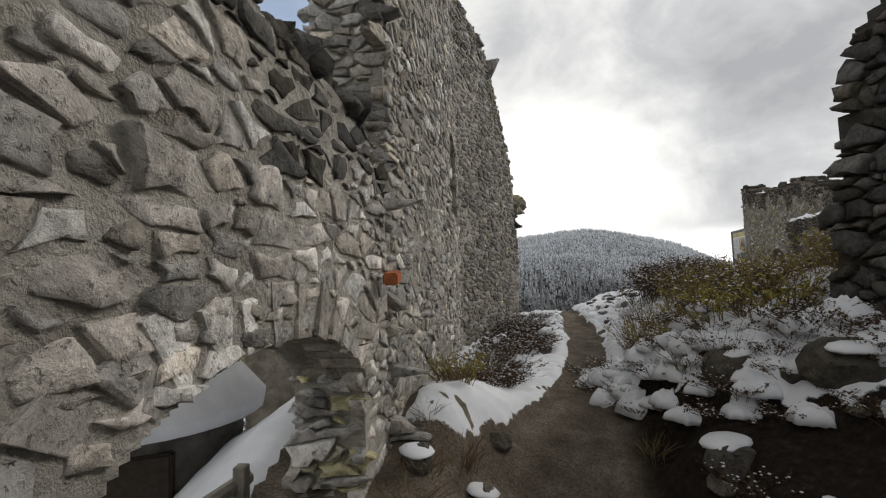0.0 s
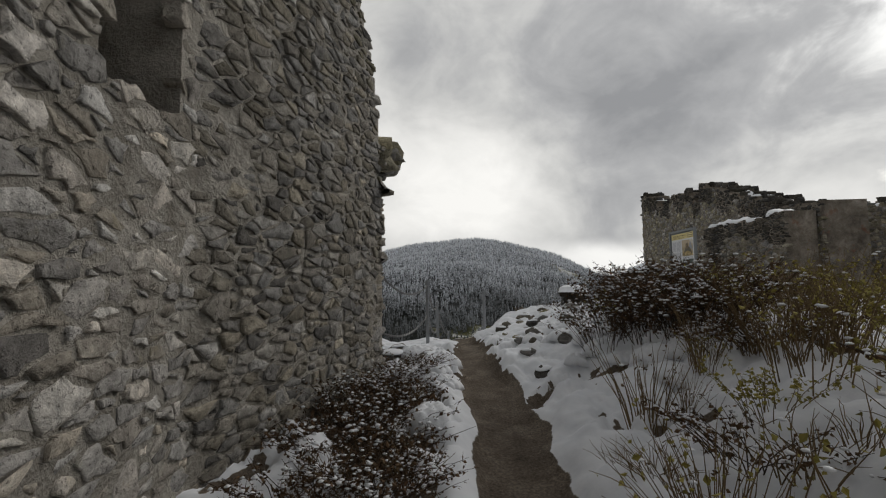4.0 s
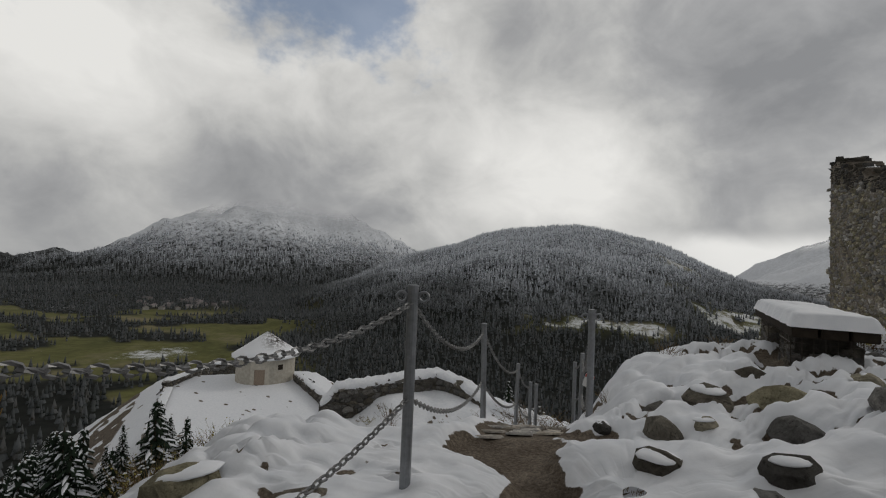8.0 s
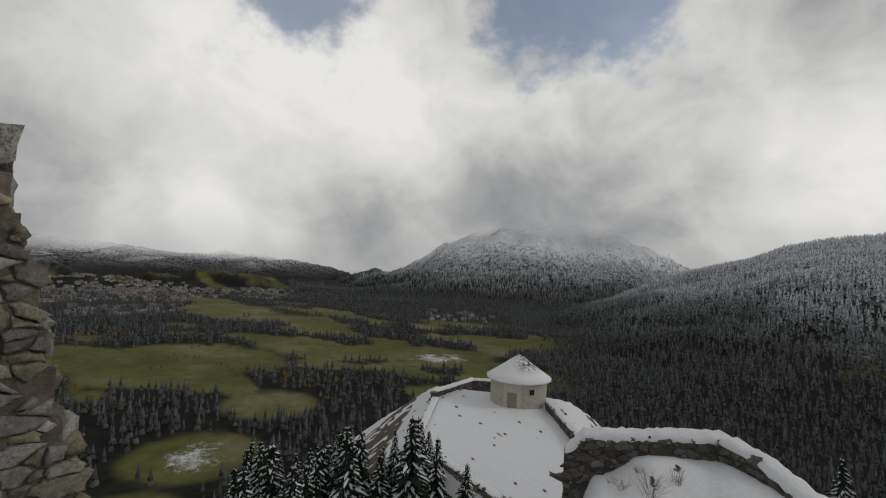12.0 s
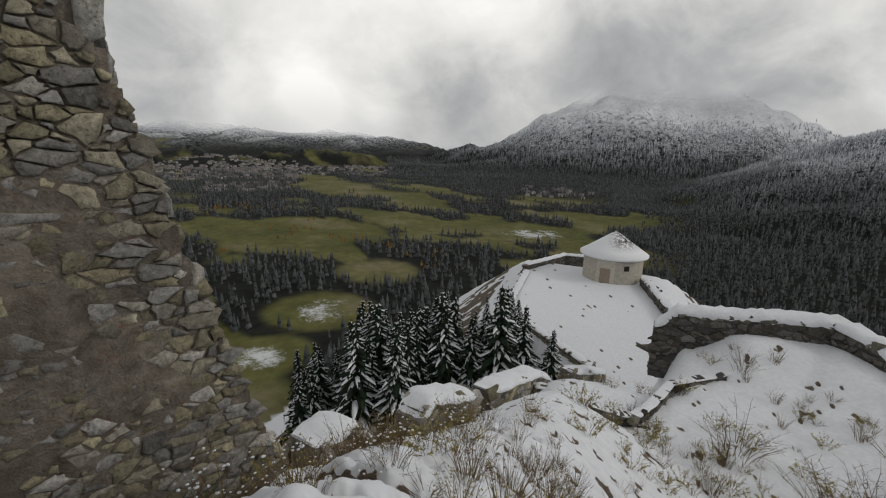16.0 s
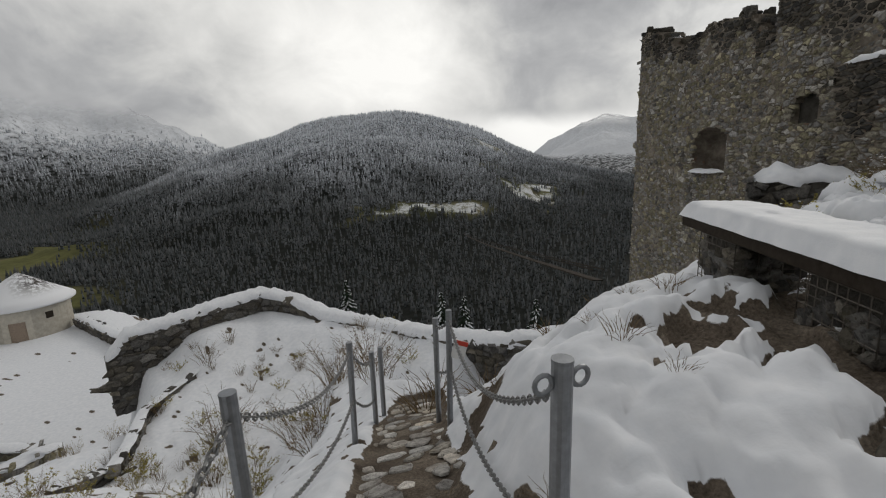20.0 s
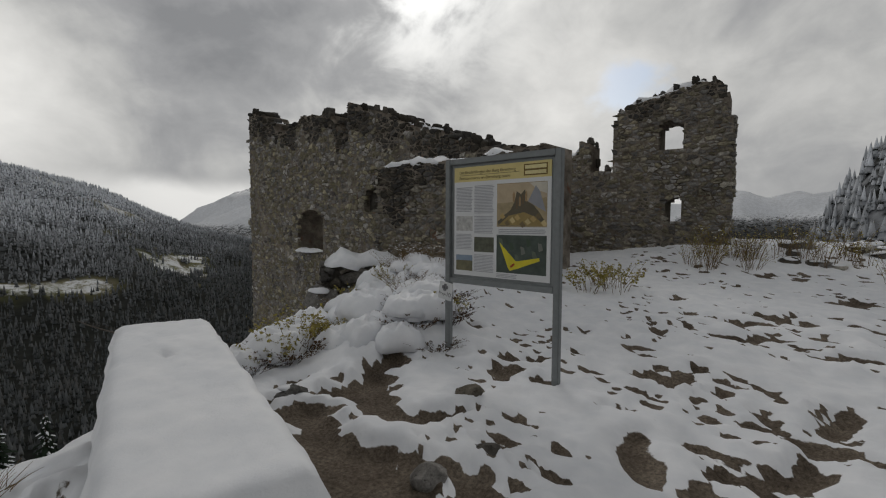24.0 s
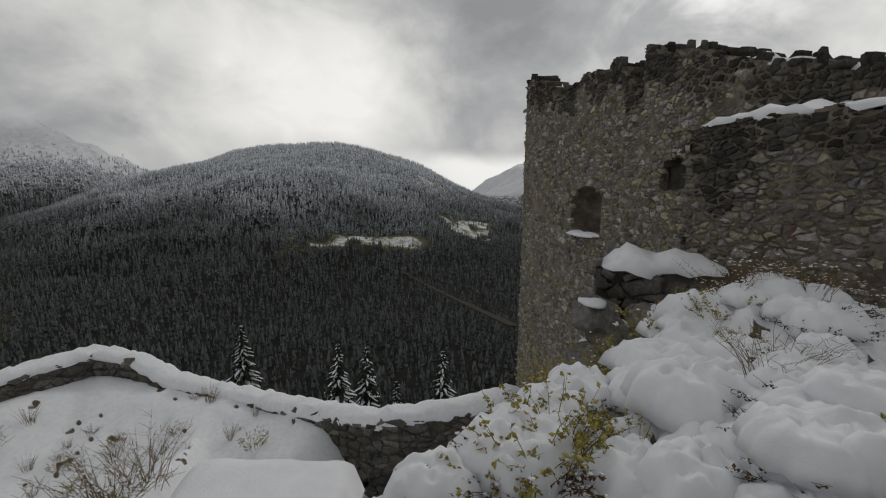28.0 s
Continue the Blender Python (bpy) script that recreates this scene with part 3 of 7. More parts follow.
def m_brown(n):
    g = n.noise(n.pos, 40, 6, 0.7)
    s = n.noise(n.pos, 4, 7, 0.68, 0.3)
    t = n.noise(n.pos, 0.9, 6, 0.66, 0.4)
    r = n.smooth(n.noise(n.vmath("ADD", n.pos, (5, 2, 8)), 2.2, 6, 0.7), 0.60, 0.68)
    col = n.ramp(s, [(0.25, (0.11, 0.09, 0.07)), (0.5, (0.23, 0.20, 0.165)), (0.75, (0.36, 0.325, 0.28))])
    col = n.mix(1.0, col, n.ramp(t, [(0.32, 0.5), (0.65, 1.25)]), "MULTIPLY")
    col = n.mix(n.math("MULTIPLY", r, 0.5), col, (0.22, 0.10, 0.06))
    n.put(col, n.math("ADD", n.math("MULTIPLY", g, 0.5), n.math("ADD", s, n.noise(n.pos, 14, 6, 0.7))), 1.0, 0.06)


def m_snow(n):
    g = n.noise(n.pos, 120, 3, 0.6)
    s = n.noise(n.pos, 6, 5, 0.55)
    n.put(n.ramp(s, [(0.3, (0.66, 0.68, 0.72)), (0.7, (0.77, 0.78, 0.81))]), n.math("ADD", n.math("MULTIPLY", g, 0.25), s), 0.35, 0.02)
    n.bsdf.inputs["Subsurface Weight"].default_value = 0.0


def m_plain(col, var=0.25, scale=12, bump=0.3, dist=0.01):
    def build(n):
        s = n.noise(n.obj, scale, 6, 0.62)
        r = rand(n)
        c = n.mix(1.0, (*col,), n.ramp(s, [(0.25, 1 - var), (0.75, 1 + var)]), "MULTIPLY")
        c = n.mix(1.0, c, n.ramp(r, [(0.0, 1 - var * 0.6), (1.0, 1 + var * 0.6)]), "MULTIPLY")
        n.put(c, s, bump, dist)
    return build


def m_ground(n):
    snow = n.add("ShaderNodeAttribute", attribute="snow").outputs["Fac"]
    wood = n.add("ShaderNodeAttribute", attribute="wood").outputs["Fac"]
    far = n.add("ShaderNodeAttribute", attribute="far").outputs["Fac"]
    white = n.add("ShaderNodeAttribute", attribute="white").outputs["Fac"]
    # near: earth and gravel, or snow
    g = n.noise(n.pos, 42, 6, 0.7)
    s = n.noise(n.pos, 3.0, 6, 0.6)
    peb = n.add("ShaderNodeTexVoronoi", {"Vector": n.pos, "Scale": 38.0}).outputs["Distance"]
    shaded_soil = n.add("ShaderNodeAttribute", attribute="shaded_soil").outputs["Fac"]
    earth = n.ramp(s, [(0.25, (0.060, 0.047, 0.037)), (0.5, (0.120, 0.098, 0.077)), (0.75, (0.20, 0.168, 0.135))])
    earth = n.mix(1.0, earth, n.ramp(g, [(0.3, 0.45), (0.7, 1.6)]), "MULTIPLY")
    grit = n.math("MULTIPLY", n.smooth(peb, 0.30, 0.10), n.smooth(n.noise(n.vmath("ADD", n.pos, (4, 1, 6)), 9, 4, 0.7), 0.44, 0.62))
    earth = n.mix(n.math("MULTIPLY", grit, 0.6), earth, (0.17, 0.155, 0.135))
    # wet soil of the bank; the shade lying there is put into its colour
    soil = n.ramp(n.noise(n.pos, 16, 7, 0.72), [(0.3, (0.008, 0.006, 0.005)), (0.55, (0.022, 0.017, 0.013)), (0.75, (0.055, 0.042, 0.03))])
    earth = n.mix(shaded_soil, earth, soil)
    sn = n.noise(n.pos, 5, 5, 0.55)
    snowc = n.ramp(sn, [(0.3, (0.66, 0.68, 0.72)), (0.7, (0.77, 0.78, 0.81))])
    edge = n.smooth(n.math("ADD", snow, n.math("MULTIPLY", n.math("SUBTRACT", n.noise(n.pos, 22, 5, 0.65), 0.5), 0.45)), 0.42, 0.56)
    near = n.mix(edge, earth, snowc)
    # far: meadow, wood floor, high snow, and haze painted as white
    t = n.noise(n.pos, 0.012, 6, 0.6)
    t2 = n.noise(n.pos, 0.10, 5, 0.6)
    meadow = n.ramp(t, [(0.3, (0.075, 0.080, 0.026)), (0.5, (0.118, 0.116, 0.042)), (0.7, (0.19, 0.165, 0.10))])
    meadow = n.mix(1.0, meadow, n.ramp(t2, [(0.3, 0.75), (0.7, 1.2)]), "MULTIPLY")
    hgt = n.add("ShaderNodeSeparateXYZ", {0: n.pos}).outputs[2]
    forest = n.ramp(t2, [(0.3, (0.008, 0.009, 0.008)), (0.7, (0.024, 0.026, 0.023))])
    forest = n.mix(n.math("MULTIPLY", n.smooth(hgt, -90.0, 120.0), n.smooth(n.noise(n.pos, 0.05, 6, 0.7), 0.40, 0.62)), forest, (0.50, 0.52, 0.56))
    dist = n.mix(wood, meadow, forest)
    wn = n.math("ADD", white, n.math("MULTIPLY", n.math("SUBTRACT", n.noise(n.vmath("MULTIPLY", n.pos, (1.0, 1.0, 0.45)), 0.045, 10, 0.85), 0.5), 1.9))
    dist = n.mix(n.math("MULTIPLY", n.smooth(wn, 0.45, 0.75), 0.8), dist, (0.72, 0.74, 0.78))
    col = n.mix(far, near, dist)
    h = n.math("ADD", n.math("MULTIPLY", g, 0.6), n.math("ADD", n.math("MULTIPLY", peb, -0.5), s))
    hs = n.math("MULTIPLY", sn, 0.6)
    hh = n.add("ShaderNodeMix", {0: edge, 2: h, 3: hs}).outputs[0]
    n.put(col, hh, 0.5, 0.025)
    # the highest slopes stand in the cloud
    sep = n.add("ShaderNodeSeparateXYZ", {0: n.pos})
    base = n.math("ADD", 235.0, n.math("MULTIPLY", n.smooth(sep.outputs[0], -1900.0, -3000.0), -215.0))
    drift = n.math("MULTIPLY", n.math("SUBTRACT", n.noise(n.pos, 0.0022, 5, 0.55), 0.5), 260.0)
    veil = n.smooth(n.math("SUBTRACT", n.math("ADD", sep.outputs[2], drift), base), -60.0, 130.0)
    clear = n.add("ShaderNodeBsdfTransparent")
    mixed = n.add("ShaderNodeMixShader", {0: veil, 1: n.bsdf.outputs[0], 2: clear.outputs[0]})
    n.tree.links.new(mixed.outputs[0], n.out.inputs["Surface"])


STONE = material("brown_limestone", m_stone(1.28, 0.01), 0.9)
STONE_YELLOW = material("yellow_limestone", m_stone(1.85, 0.09), 0.9)
STONE_PALE = material("pale_limestone", m_stone(1.85), 0.9)
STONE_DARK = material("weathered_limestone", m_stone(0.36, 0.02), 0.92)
STONE_BLACK = material("blackened_limestone", m_stone(0.22, 0.02), 0.92)
STONE_MID = material("castle_stone", m_stone(0.74, 0.06), 0.92)
MORTAR = material("lime_mortar", m_mortar(1.5), 0.95)
STONE_BLOCK = material("dark_castle_stone", m_stone(0.66, 0.05), 0.92)
# limestone of the tall wall's broken end, its backlit shade put into the colour
STONE_CORNER_SHADED = material("shaded_corner_limestone", m_stone(0.82, 0.02), 0.9)
MORTAR_BROWN = material("brown_plaster", m_brown, 0.95)
MORTAR_PALE = material("pale_lime_mortar", m_mortar(2.0), 0.95)
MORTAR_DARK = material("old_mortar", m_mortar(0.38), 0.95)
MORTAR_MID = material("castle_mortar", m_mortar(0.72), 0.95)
SNOW = material("snow", m_snow, 0.65)
GROUND = material("ground", m_ground, 0.9)
STEEL = material("galvanised_steel", m_plain((0.27, 0.28, 0.295), 0.2, 30, 0.1), 0.45, 0.8)
CHAIN = material("chain_steel", m_plain((0.22, 0.22, 0.22), 0.2, 40, 0.1), 0.5, 0.8)
WOOD = material("dark_wood", m_plain((0.035, 0.028, 0.022), 0.35, 20, 0.4), 0.8)
WOOD_GREY = material("grey_wood", m_plain((0.22, 0.20, 0.175), 0.3, 20, 0.4), 0.85)
WOOD_BROWN = material("brown_door_wood", m_plain((0.27, 0.215, 0.17), 0.25, 12, 0.4), 0.85)
BRICK = material("red_brick", m_plain((0.34, 0.12, 0.055), 0.3, 25, 0.5), 0.9)
PLASTER = material("pale_plaster", m_plain((0.46, 0.43, 0.37), 0.22, 3, 0.3), 0.9)
WIRE = material("gabion_wire", m_plain((0.12, 0.105, 0.09), 0.3, 30, 0.1), 0.6, 0.5)
STALK = material("dry_stalks", m_plain((0.16, 0.115, 0.065), 0.4, 8, 0.1), 0.9)
TWIG = material("dark_twigs", m_plain((0.06, 0.045, 0.035), 0.4, 8, 0.1), 0.9)
LEAF_BROWN = material("withered_leaves", m_plain((0.11, 0.07, 0.042), 0.5, 8, 0.1), 0.85)
LEAF_YELLOW = material("yellow_green_leaves", m_plain((0.27, 0.23, 0.05), 0.4, 8, 0.1), 0.7)
NEEDLE = material("spruce_needles", m_plain((0.018, 0.028, 0.018), 0.4, 6, 0.2), 0.9)
BARK = material("bark", m_plain((0.05, 0.04, 0.03), 0.3, 12, 0.4), 0.9)
LARCH = material("autumn_larch", m_plain((0.17, 0.105, 0.035), 0.4, 6, 0.2), 0.9)


# ---------------------------------------------------------------- builders
def mesh_from(name, verts, faces, mat=None, smooth=False):
    me = bpy.data.meshes.new(name)
    me.from_pydata([tuple(v) for v in verts], [], [tuple(f) for f in faces])
    if smooth:
        me.polygons.foreach_set("use_smooth", [True] * len(me.polygons))
    if mat:
        me.materials.append(mat)
    return me


def mesh_np(name, verts, faces, mat, smooth=False):
    """A mesh out of arrays; faces all of one size."""
    verts, faces = np.asarray(verts, np.float32), np.asarray(faces, np.int32)
    me = bpy.data.meshes.new(name)
    me.vertices.add(len(verts))
    me.vertices.foreach_set("co", verts.ravel())
    k = faces.shape[1]
    me.loops.add(faces.size)
    me.loops.foreach_set("vertex_index", faces.ravel())
    me.polygons.add(len(faces))
    me.polygons.foreach_set("loop_start", np.arange(0, faces.size, k, dtype=np.int32))
    if smooth:
        me.polygons.foreach_set("use_smooth", np.ones(len(faces), bool))
    me.update(calc_edges=True)
    me.materials.append(mat)
    return me


def part(name, me, parent=None, label="", m=None, mat=None):
    """Links a mesh, or a bmesh, as ONE object under a thing or part."""
    if isinstance(me, bmesh.types.BMesh):
        bm, me = me, bpy.data.meshes.new(name)
        bm.to_mesh(me)
        bm.free()
        me.materials.append(mat)
    ob = new(name, me)
    if parent is not None:
        ob.parent = parent
    if m is not None:
        ob.matrix_basis = m
    return tagged(ob, label=label)


def thing(name, m, label, category, group="", kind=""):
    ob = new(name)
    ob.matrix_basis = m
    return tagged(ob, label, category, group, kind)


def box_bm(x0, y0, z0, x1, y1, z1, bevel=0.0, bm=None):
    own = bm is None
    bm = bm or bmesh.new()
    r = bmesh.ops.create_cube(bm, size=1.0)
    for v in r["verts"]:
        v.co = Vector(((x0 + x1) / 2 + v.co.x * (x1 - x0), (y0 + y1) / 2 + v.co.y * (y1 - y0), (z0 + z1) / 2 + v.co.z * (z1 - z0)))
    if bevel and own:
        bmesh.ops.bevel(bm, geom=bm.edges[:], offset=bevel, segments=2, affect="EDGES")
    return bm


def tube(points, radius, sides=8, cap=True):
    """Vertices and faces of a tube along points; radius may be one for each point."""
    pts = [Vector(p) for p in points]
    rad = radius if isinstance(radius, (list, tuple)) else [radius] * len(pts)
    verts, faces = [], []
    for i, p in enumerate(pts):
        d = (pts[min(i + 1, len(pts) - 1)] - pts[max(i - 1, 0)]).normalized()
        a = d.cross(Vector((0.31, 0.95, 0.05)))
        a = (a if a.length > 0.05 else d.cross(Vector((1, 0, 0)))).normalized()
        b = d.cross(a)
        for k in range(sides):
            t = 2 * math.pi * k / sides
            verts.append(p + (a * math.cos(t) + b * math.sin(t)) * rad[i])
    for i in range(len(pts) - 1):
        for k in range(sides):
            k2 = (k + 1) % sides
            faces.append((i * sides + k, i * sides + k2, (i + 1) * sides + k2, (i + 1) * sides + k))
    if cap:
        faces.append(tuple(range(sides))[::-1])
        faces.append(tuple(range((len(pts) - 1) * sides, len(pts) * sides)))
    return verts, faces


class Soup:
    """Collects many small pieces for one mesh."""

    def __init__(self):
        self.v, self.f = [], []

    def add(self, verts, faces):
        k = len(self.v)
        self.v.extend(verts)
        self.f.extend(tuple(i + k for i in f) for f in faces)

    def mesh(self, name, mat, smooth=False):
        return mesh_from(name, self.v, self.f, mat, smooth)


# stones: one irregular shape in some variants, 1 x 1 wide and 1 deep
def stone_shapes(count, seed):
    rng = np.random.default_rng(seed)
    shapes = []
    for _ in range(count):
        k = int(rng.integers(5, 9))
        ang = (np.arange(k) + rng.uniform(-0.33, 0.33, k)) * 2 * np.pi / k
        p = 5.5
        rad = 0.5 / (np.abs(np.cos(ang)) ** p + np.abs(np.sin(ang)) ** p) ** (1 / p) * rng.uniform(0.84, 1.12, k)
        u, v = rad * np.cos(ang), rad * np.sin(ang)
        tilt = rng.uniform(-0.9, 0.9, 2)
        rings = []
        for scale, w, jit in ((1.0, -0.8, 0.0), (0.985, 0.45, 0.22), (0.84, 0.92, 0.2)):
            uu, vv = u * scale, v * scale
            ww = w + jit * rng.uniform(-1, 1, k) + (tilt[0] * uu + tilt[1] * vv) * (w > 0.5)
            rings.append(np.stack([uu, vv, ww], 1))
        verts = np.concatenate(rings + [np.array([[rng.uniform(-0.1, 0.1), rng.uniform(-0.1, 0.1), 1.0 + rng.uniform(-0.1, 0.15)]])])
        tri = []
        for a in (0, 1):
            for i in range(k):
                j = (i + 1) % k
                tri += [(a * k + i, a * k + j, (a + 1) * k + j), (a * k + i, (a + 1) * k + j, (a + 1) * k + i)]
        tri += [(2 * k + i, 2 * k + (i + 1) % k, 3 * k) for i in range(k)]
        shapes.append((verts, np.array(tri)))
    return shapes


SHAPES = stone_shapes(14, 4)
SHAPE_MESH = {}


def shape_mesh(i, mat):
    if (i, mat.name) not in SHAPE_MESH:
        v, f = SHAPES[i]
        SHAPE_MESH[(i, mat.name)] = mesh_np("stone", v, f, mat)
    return SHAPE_MESH[(i, mat.name)]


LATER = []      # stones that are parts of their own, linked last


def clip(poly, nx, ny, d):
    """The part of a polygon where nx * u + ny * v <= d."""
    out = []
    k = len(poly)
    for i in range(k):
        (u0, v0), (u1, v1) = poly[i], poly[(i + 1) % k]
        a, b = nx * u0 + ny * v0 - d, nx * u1 + ny * v1 - d
        if a <= 0:
            out.append((u0, v0))
        if a * b < 0:
            t = a / (a - b)
            out.append((u0 + (u1 - u0) * t, v0 + (v1 - v0) * t))
    return out


def masonry_cells(length, low, high, mean, rng, drop, keep):
    """Interlocking outlines of rubble stones over a face."""
    rows = max(1, int((high - low) / mean[1]))
    cols = max(1, int(length / mean[0])) + 2
    asp = mean[0] / mean[1]
    seeds = {}
    for r in range(-1, rows + 1):
        shift = rng.uniform(0, 1)
        for c in range(-1, cols):
            if rng.random() < drop:
                continue
            seeds[(r, c)] = ((c + shift + rng.uniform(-0.36, 0.36)) * mean[0], low + (r + 0.5 + rng.uniform(-0.34, 0.34)) * mean[1], rng.choice((-0.17, -0.08, 0.0, 0.08, 0.17)))
    for (r, c), (u, v, w) in seeds.items():
        if not (0 <= r < rows) or not keep(u, v):
            continue
        a, b = mean[0] * 2.2, mean[1] * 2.2
        poly = [(u - a, v - b), (u + a, v - b), (u + a, v + b), (u - a, v + b)]
        for dr in (-2, -1, 0, 1, 2):
            for dc in (-2, -1, 0, 1, 2):
                q = seeds.get((r + dr, c + dc))
                if q is None or (dr == 0 and dc == 0):
                    continue
                # bisector in a space in which stones are as high as wide
                du, dv = q[0] - u, (q[1] - v) * asp
                h = 0.5 + w - q[2]
                mid = (u + (q[0] - u) * h, v + (q[1] - v) * h)
                nx, ny = du, dv * asp
                poly = clip(poly, nx, ny, nx * mid[0] + ny * mid[1])
                if len(poly) < 3:
                    break
            if len(poly) < 3:
                break
        if len(poly) >= 4:
            yield u, v, poly


def stone_geometry(poly, joint, depth, rng, sink=0.0, flat=0.16):
    """One stone, from its outline: sunk back, a chipped rim and a tilted, fairly flat face."""
    p = np.array(poly)
    p = p[[i for i in range(len(p)) if np.hypot(*(p[i] - p[i - 1])) > 0.03]]
    if len(p) < 3:
        return None
    c = p.mean(0)
    # break long edges
    out = []
    for i in range(len(p)):
        a, b = p[i], p[(i + 1) % len(p)]
        out.append(a)
        if np.hypot(*(b - a)) > 0.07:
            out.append(a + (b - a) * rng.uniform(0.35, 0.65) + rng.uniform(-0.17, 0.07) * (0.5 * (a + b) - c))
    p = np.array(out)
    k = len(p)
    r = np.hypot(*(p - c).T)
    size = r.mean()
    inner = c + (p - c) * np.clip(1 - joint * rng.uniform(0.5, 2.0, k) / np.maximum(r, 0.03), 0.45, 1)[:, None]
    inner = inner + rng.uniform(-0.11, 0.11, inner.shape) * min(0.12, size)
    tilt = rng.uniform(-flat, flat, 2)
    d = depth * rng.uniform(0.3, 1.15) - sink
    rim = d - depth * rng.uniform(0.08, 0.42, k) + (inner - c) @ tilt
    face = c + (inner - c) * rng.uniform(0.82, 0.96, k)[:, None]
    top = d + (face - c) @ tilt + rng.uniform(-0.12, 0.12, k) * depth
    mid = c + rng.uniform(-0.3, 0.3, 2) * size
    verts = np.concatenate([np.c_[inner, np.full(k, -0.09)], np.c_[inner, rim], np.c_[face, top], [[mid[0], mid[1], d + rng.uniform(-0.05, 0.22) * depth + (mid - c) @ tilt]]])
    tri = []
    for a in (0, 1):
        for i in range(k):
            j = (i + 1) % k
            tri += [(a * k + i, a * k + j, (a + 1) * k + j), (a * k + i, (a + 1) * k + j, (a + 1) * k + i)]
    tri += [(2 * k + i, 2 * k + (i + 1) % k, 3 * k) for i in range(k)]
    return verts, np.array(tri)


def rubble(wall, origin, along, out, length, low, high, keep, mat, mean=(0.27, 0.17), depth=0.06, seed=1, near=None, limit=300, joint=0.009, drop=0.30, sink=None, crown=None):
    """Rubble masonry on one face of a wall. keep(u, z) says where there is wall; near(u, z) picks the stones that are parts of their own; crown(u, z) those of another stone."""
    rng = np.random.default_rng(seed)
    o, a, n = np.array(origin[:], float), np.array(Vector(along).normalized()[:]), np.array(Vector(out).normalized()[:])
    o = o * np.array([1, 1, 0])
    frame3 = np.array([a, [0, 0, 1], n])
    if np.dot(np.cross(a, [0, 0, 1]), n) < 0:
        flip = True
    else:
        flip = False
    rest, single = {}, 0
    for u, v, poly in masonry_cells(length, low, high, mean, rng, drop, keep):
        deep = depth * (noise.fractal(Vector((u * 0.9, v * 0.9, seed * 1.7)), 1.0, 2.0, 3) * 0.85 - 0.05) + (sink(u, v) if sink else 0.0)
        g = stone_geometry(poly, joint, depth, rng, deep)
        if g is None:
            continue
        verts, tri = g
        if flip:
            tri = tri[:, ::-1]
        own = (crown(u, v) if crown else None) or mat
        if near and single < limit and near(u, v):
            single += 1
            c = np.array([u, v, 0.0])
            LATER.append((wall, mesh_np("stone", (verts - c) @ frame3, tri, own), own, Matrix.Translation(o + c @ frame3)))
            continue
        vs, fs, base = rest.setdefault(own.name, [[], [], 0])
        vs.append(verts @ frame3 + o)
        fs.append(tri + base)
        rest[own.name][2] += len(verts)
    for key, (vs, fs, base) in rest.items():
        tagged(part("rubble_stones", mesh_np("rubble_stones", np.concatenate(vs), np.concatenate(fs), bpy.data.materials[key]), wall), kind="stuff")


def wall_core(name, wall, origin, along, out, length, thick, spans, mat, step=0.1):
    """The core of a wall: upright slices, each with the stretches of height that it fills. out: towards the seen face."""
    o, a, n = Vector(origin), Vector(along).normalized(), Vector(out).normalized()
    verts, faces = [], []
    k = max(1, int(round(length / step)))
    du = length / k
    for i in range(k):
        u0, u1 = i * du, (i + 1) * du
        for z0, z1 in spans((u0 + u1) / 2):
            if z1 - z0 < 0.02:
                continue
            b = len(verts)
            for z in (z0, z1):
                for u, d in ((u0, 0), (u1, 0), (u1, -thick), (u0, -thick)):
                    p = o + a * u + n * d
                    verts.append((p.x, p.y, o.z + z))
            faces += [(b, b + 1, b + 5, b + 4), (b + 1, b + 2, b + 6, b + 5), (b + 2, b + 3, b + 7, b + 6), (b + 3, b, b + 4, b + 7), (b + 4, b + 5, b + 6, b + 7), (b + 3, b + 2, b + 1, b)]
    return part(name, mesh_from(name, verts, faces, mat), wall)


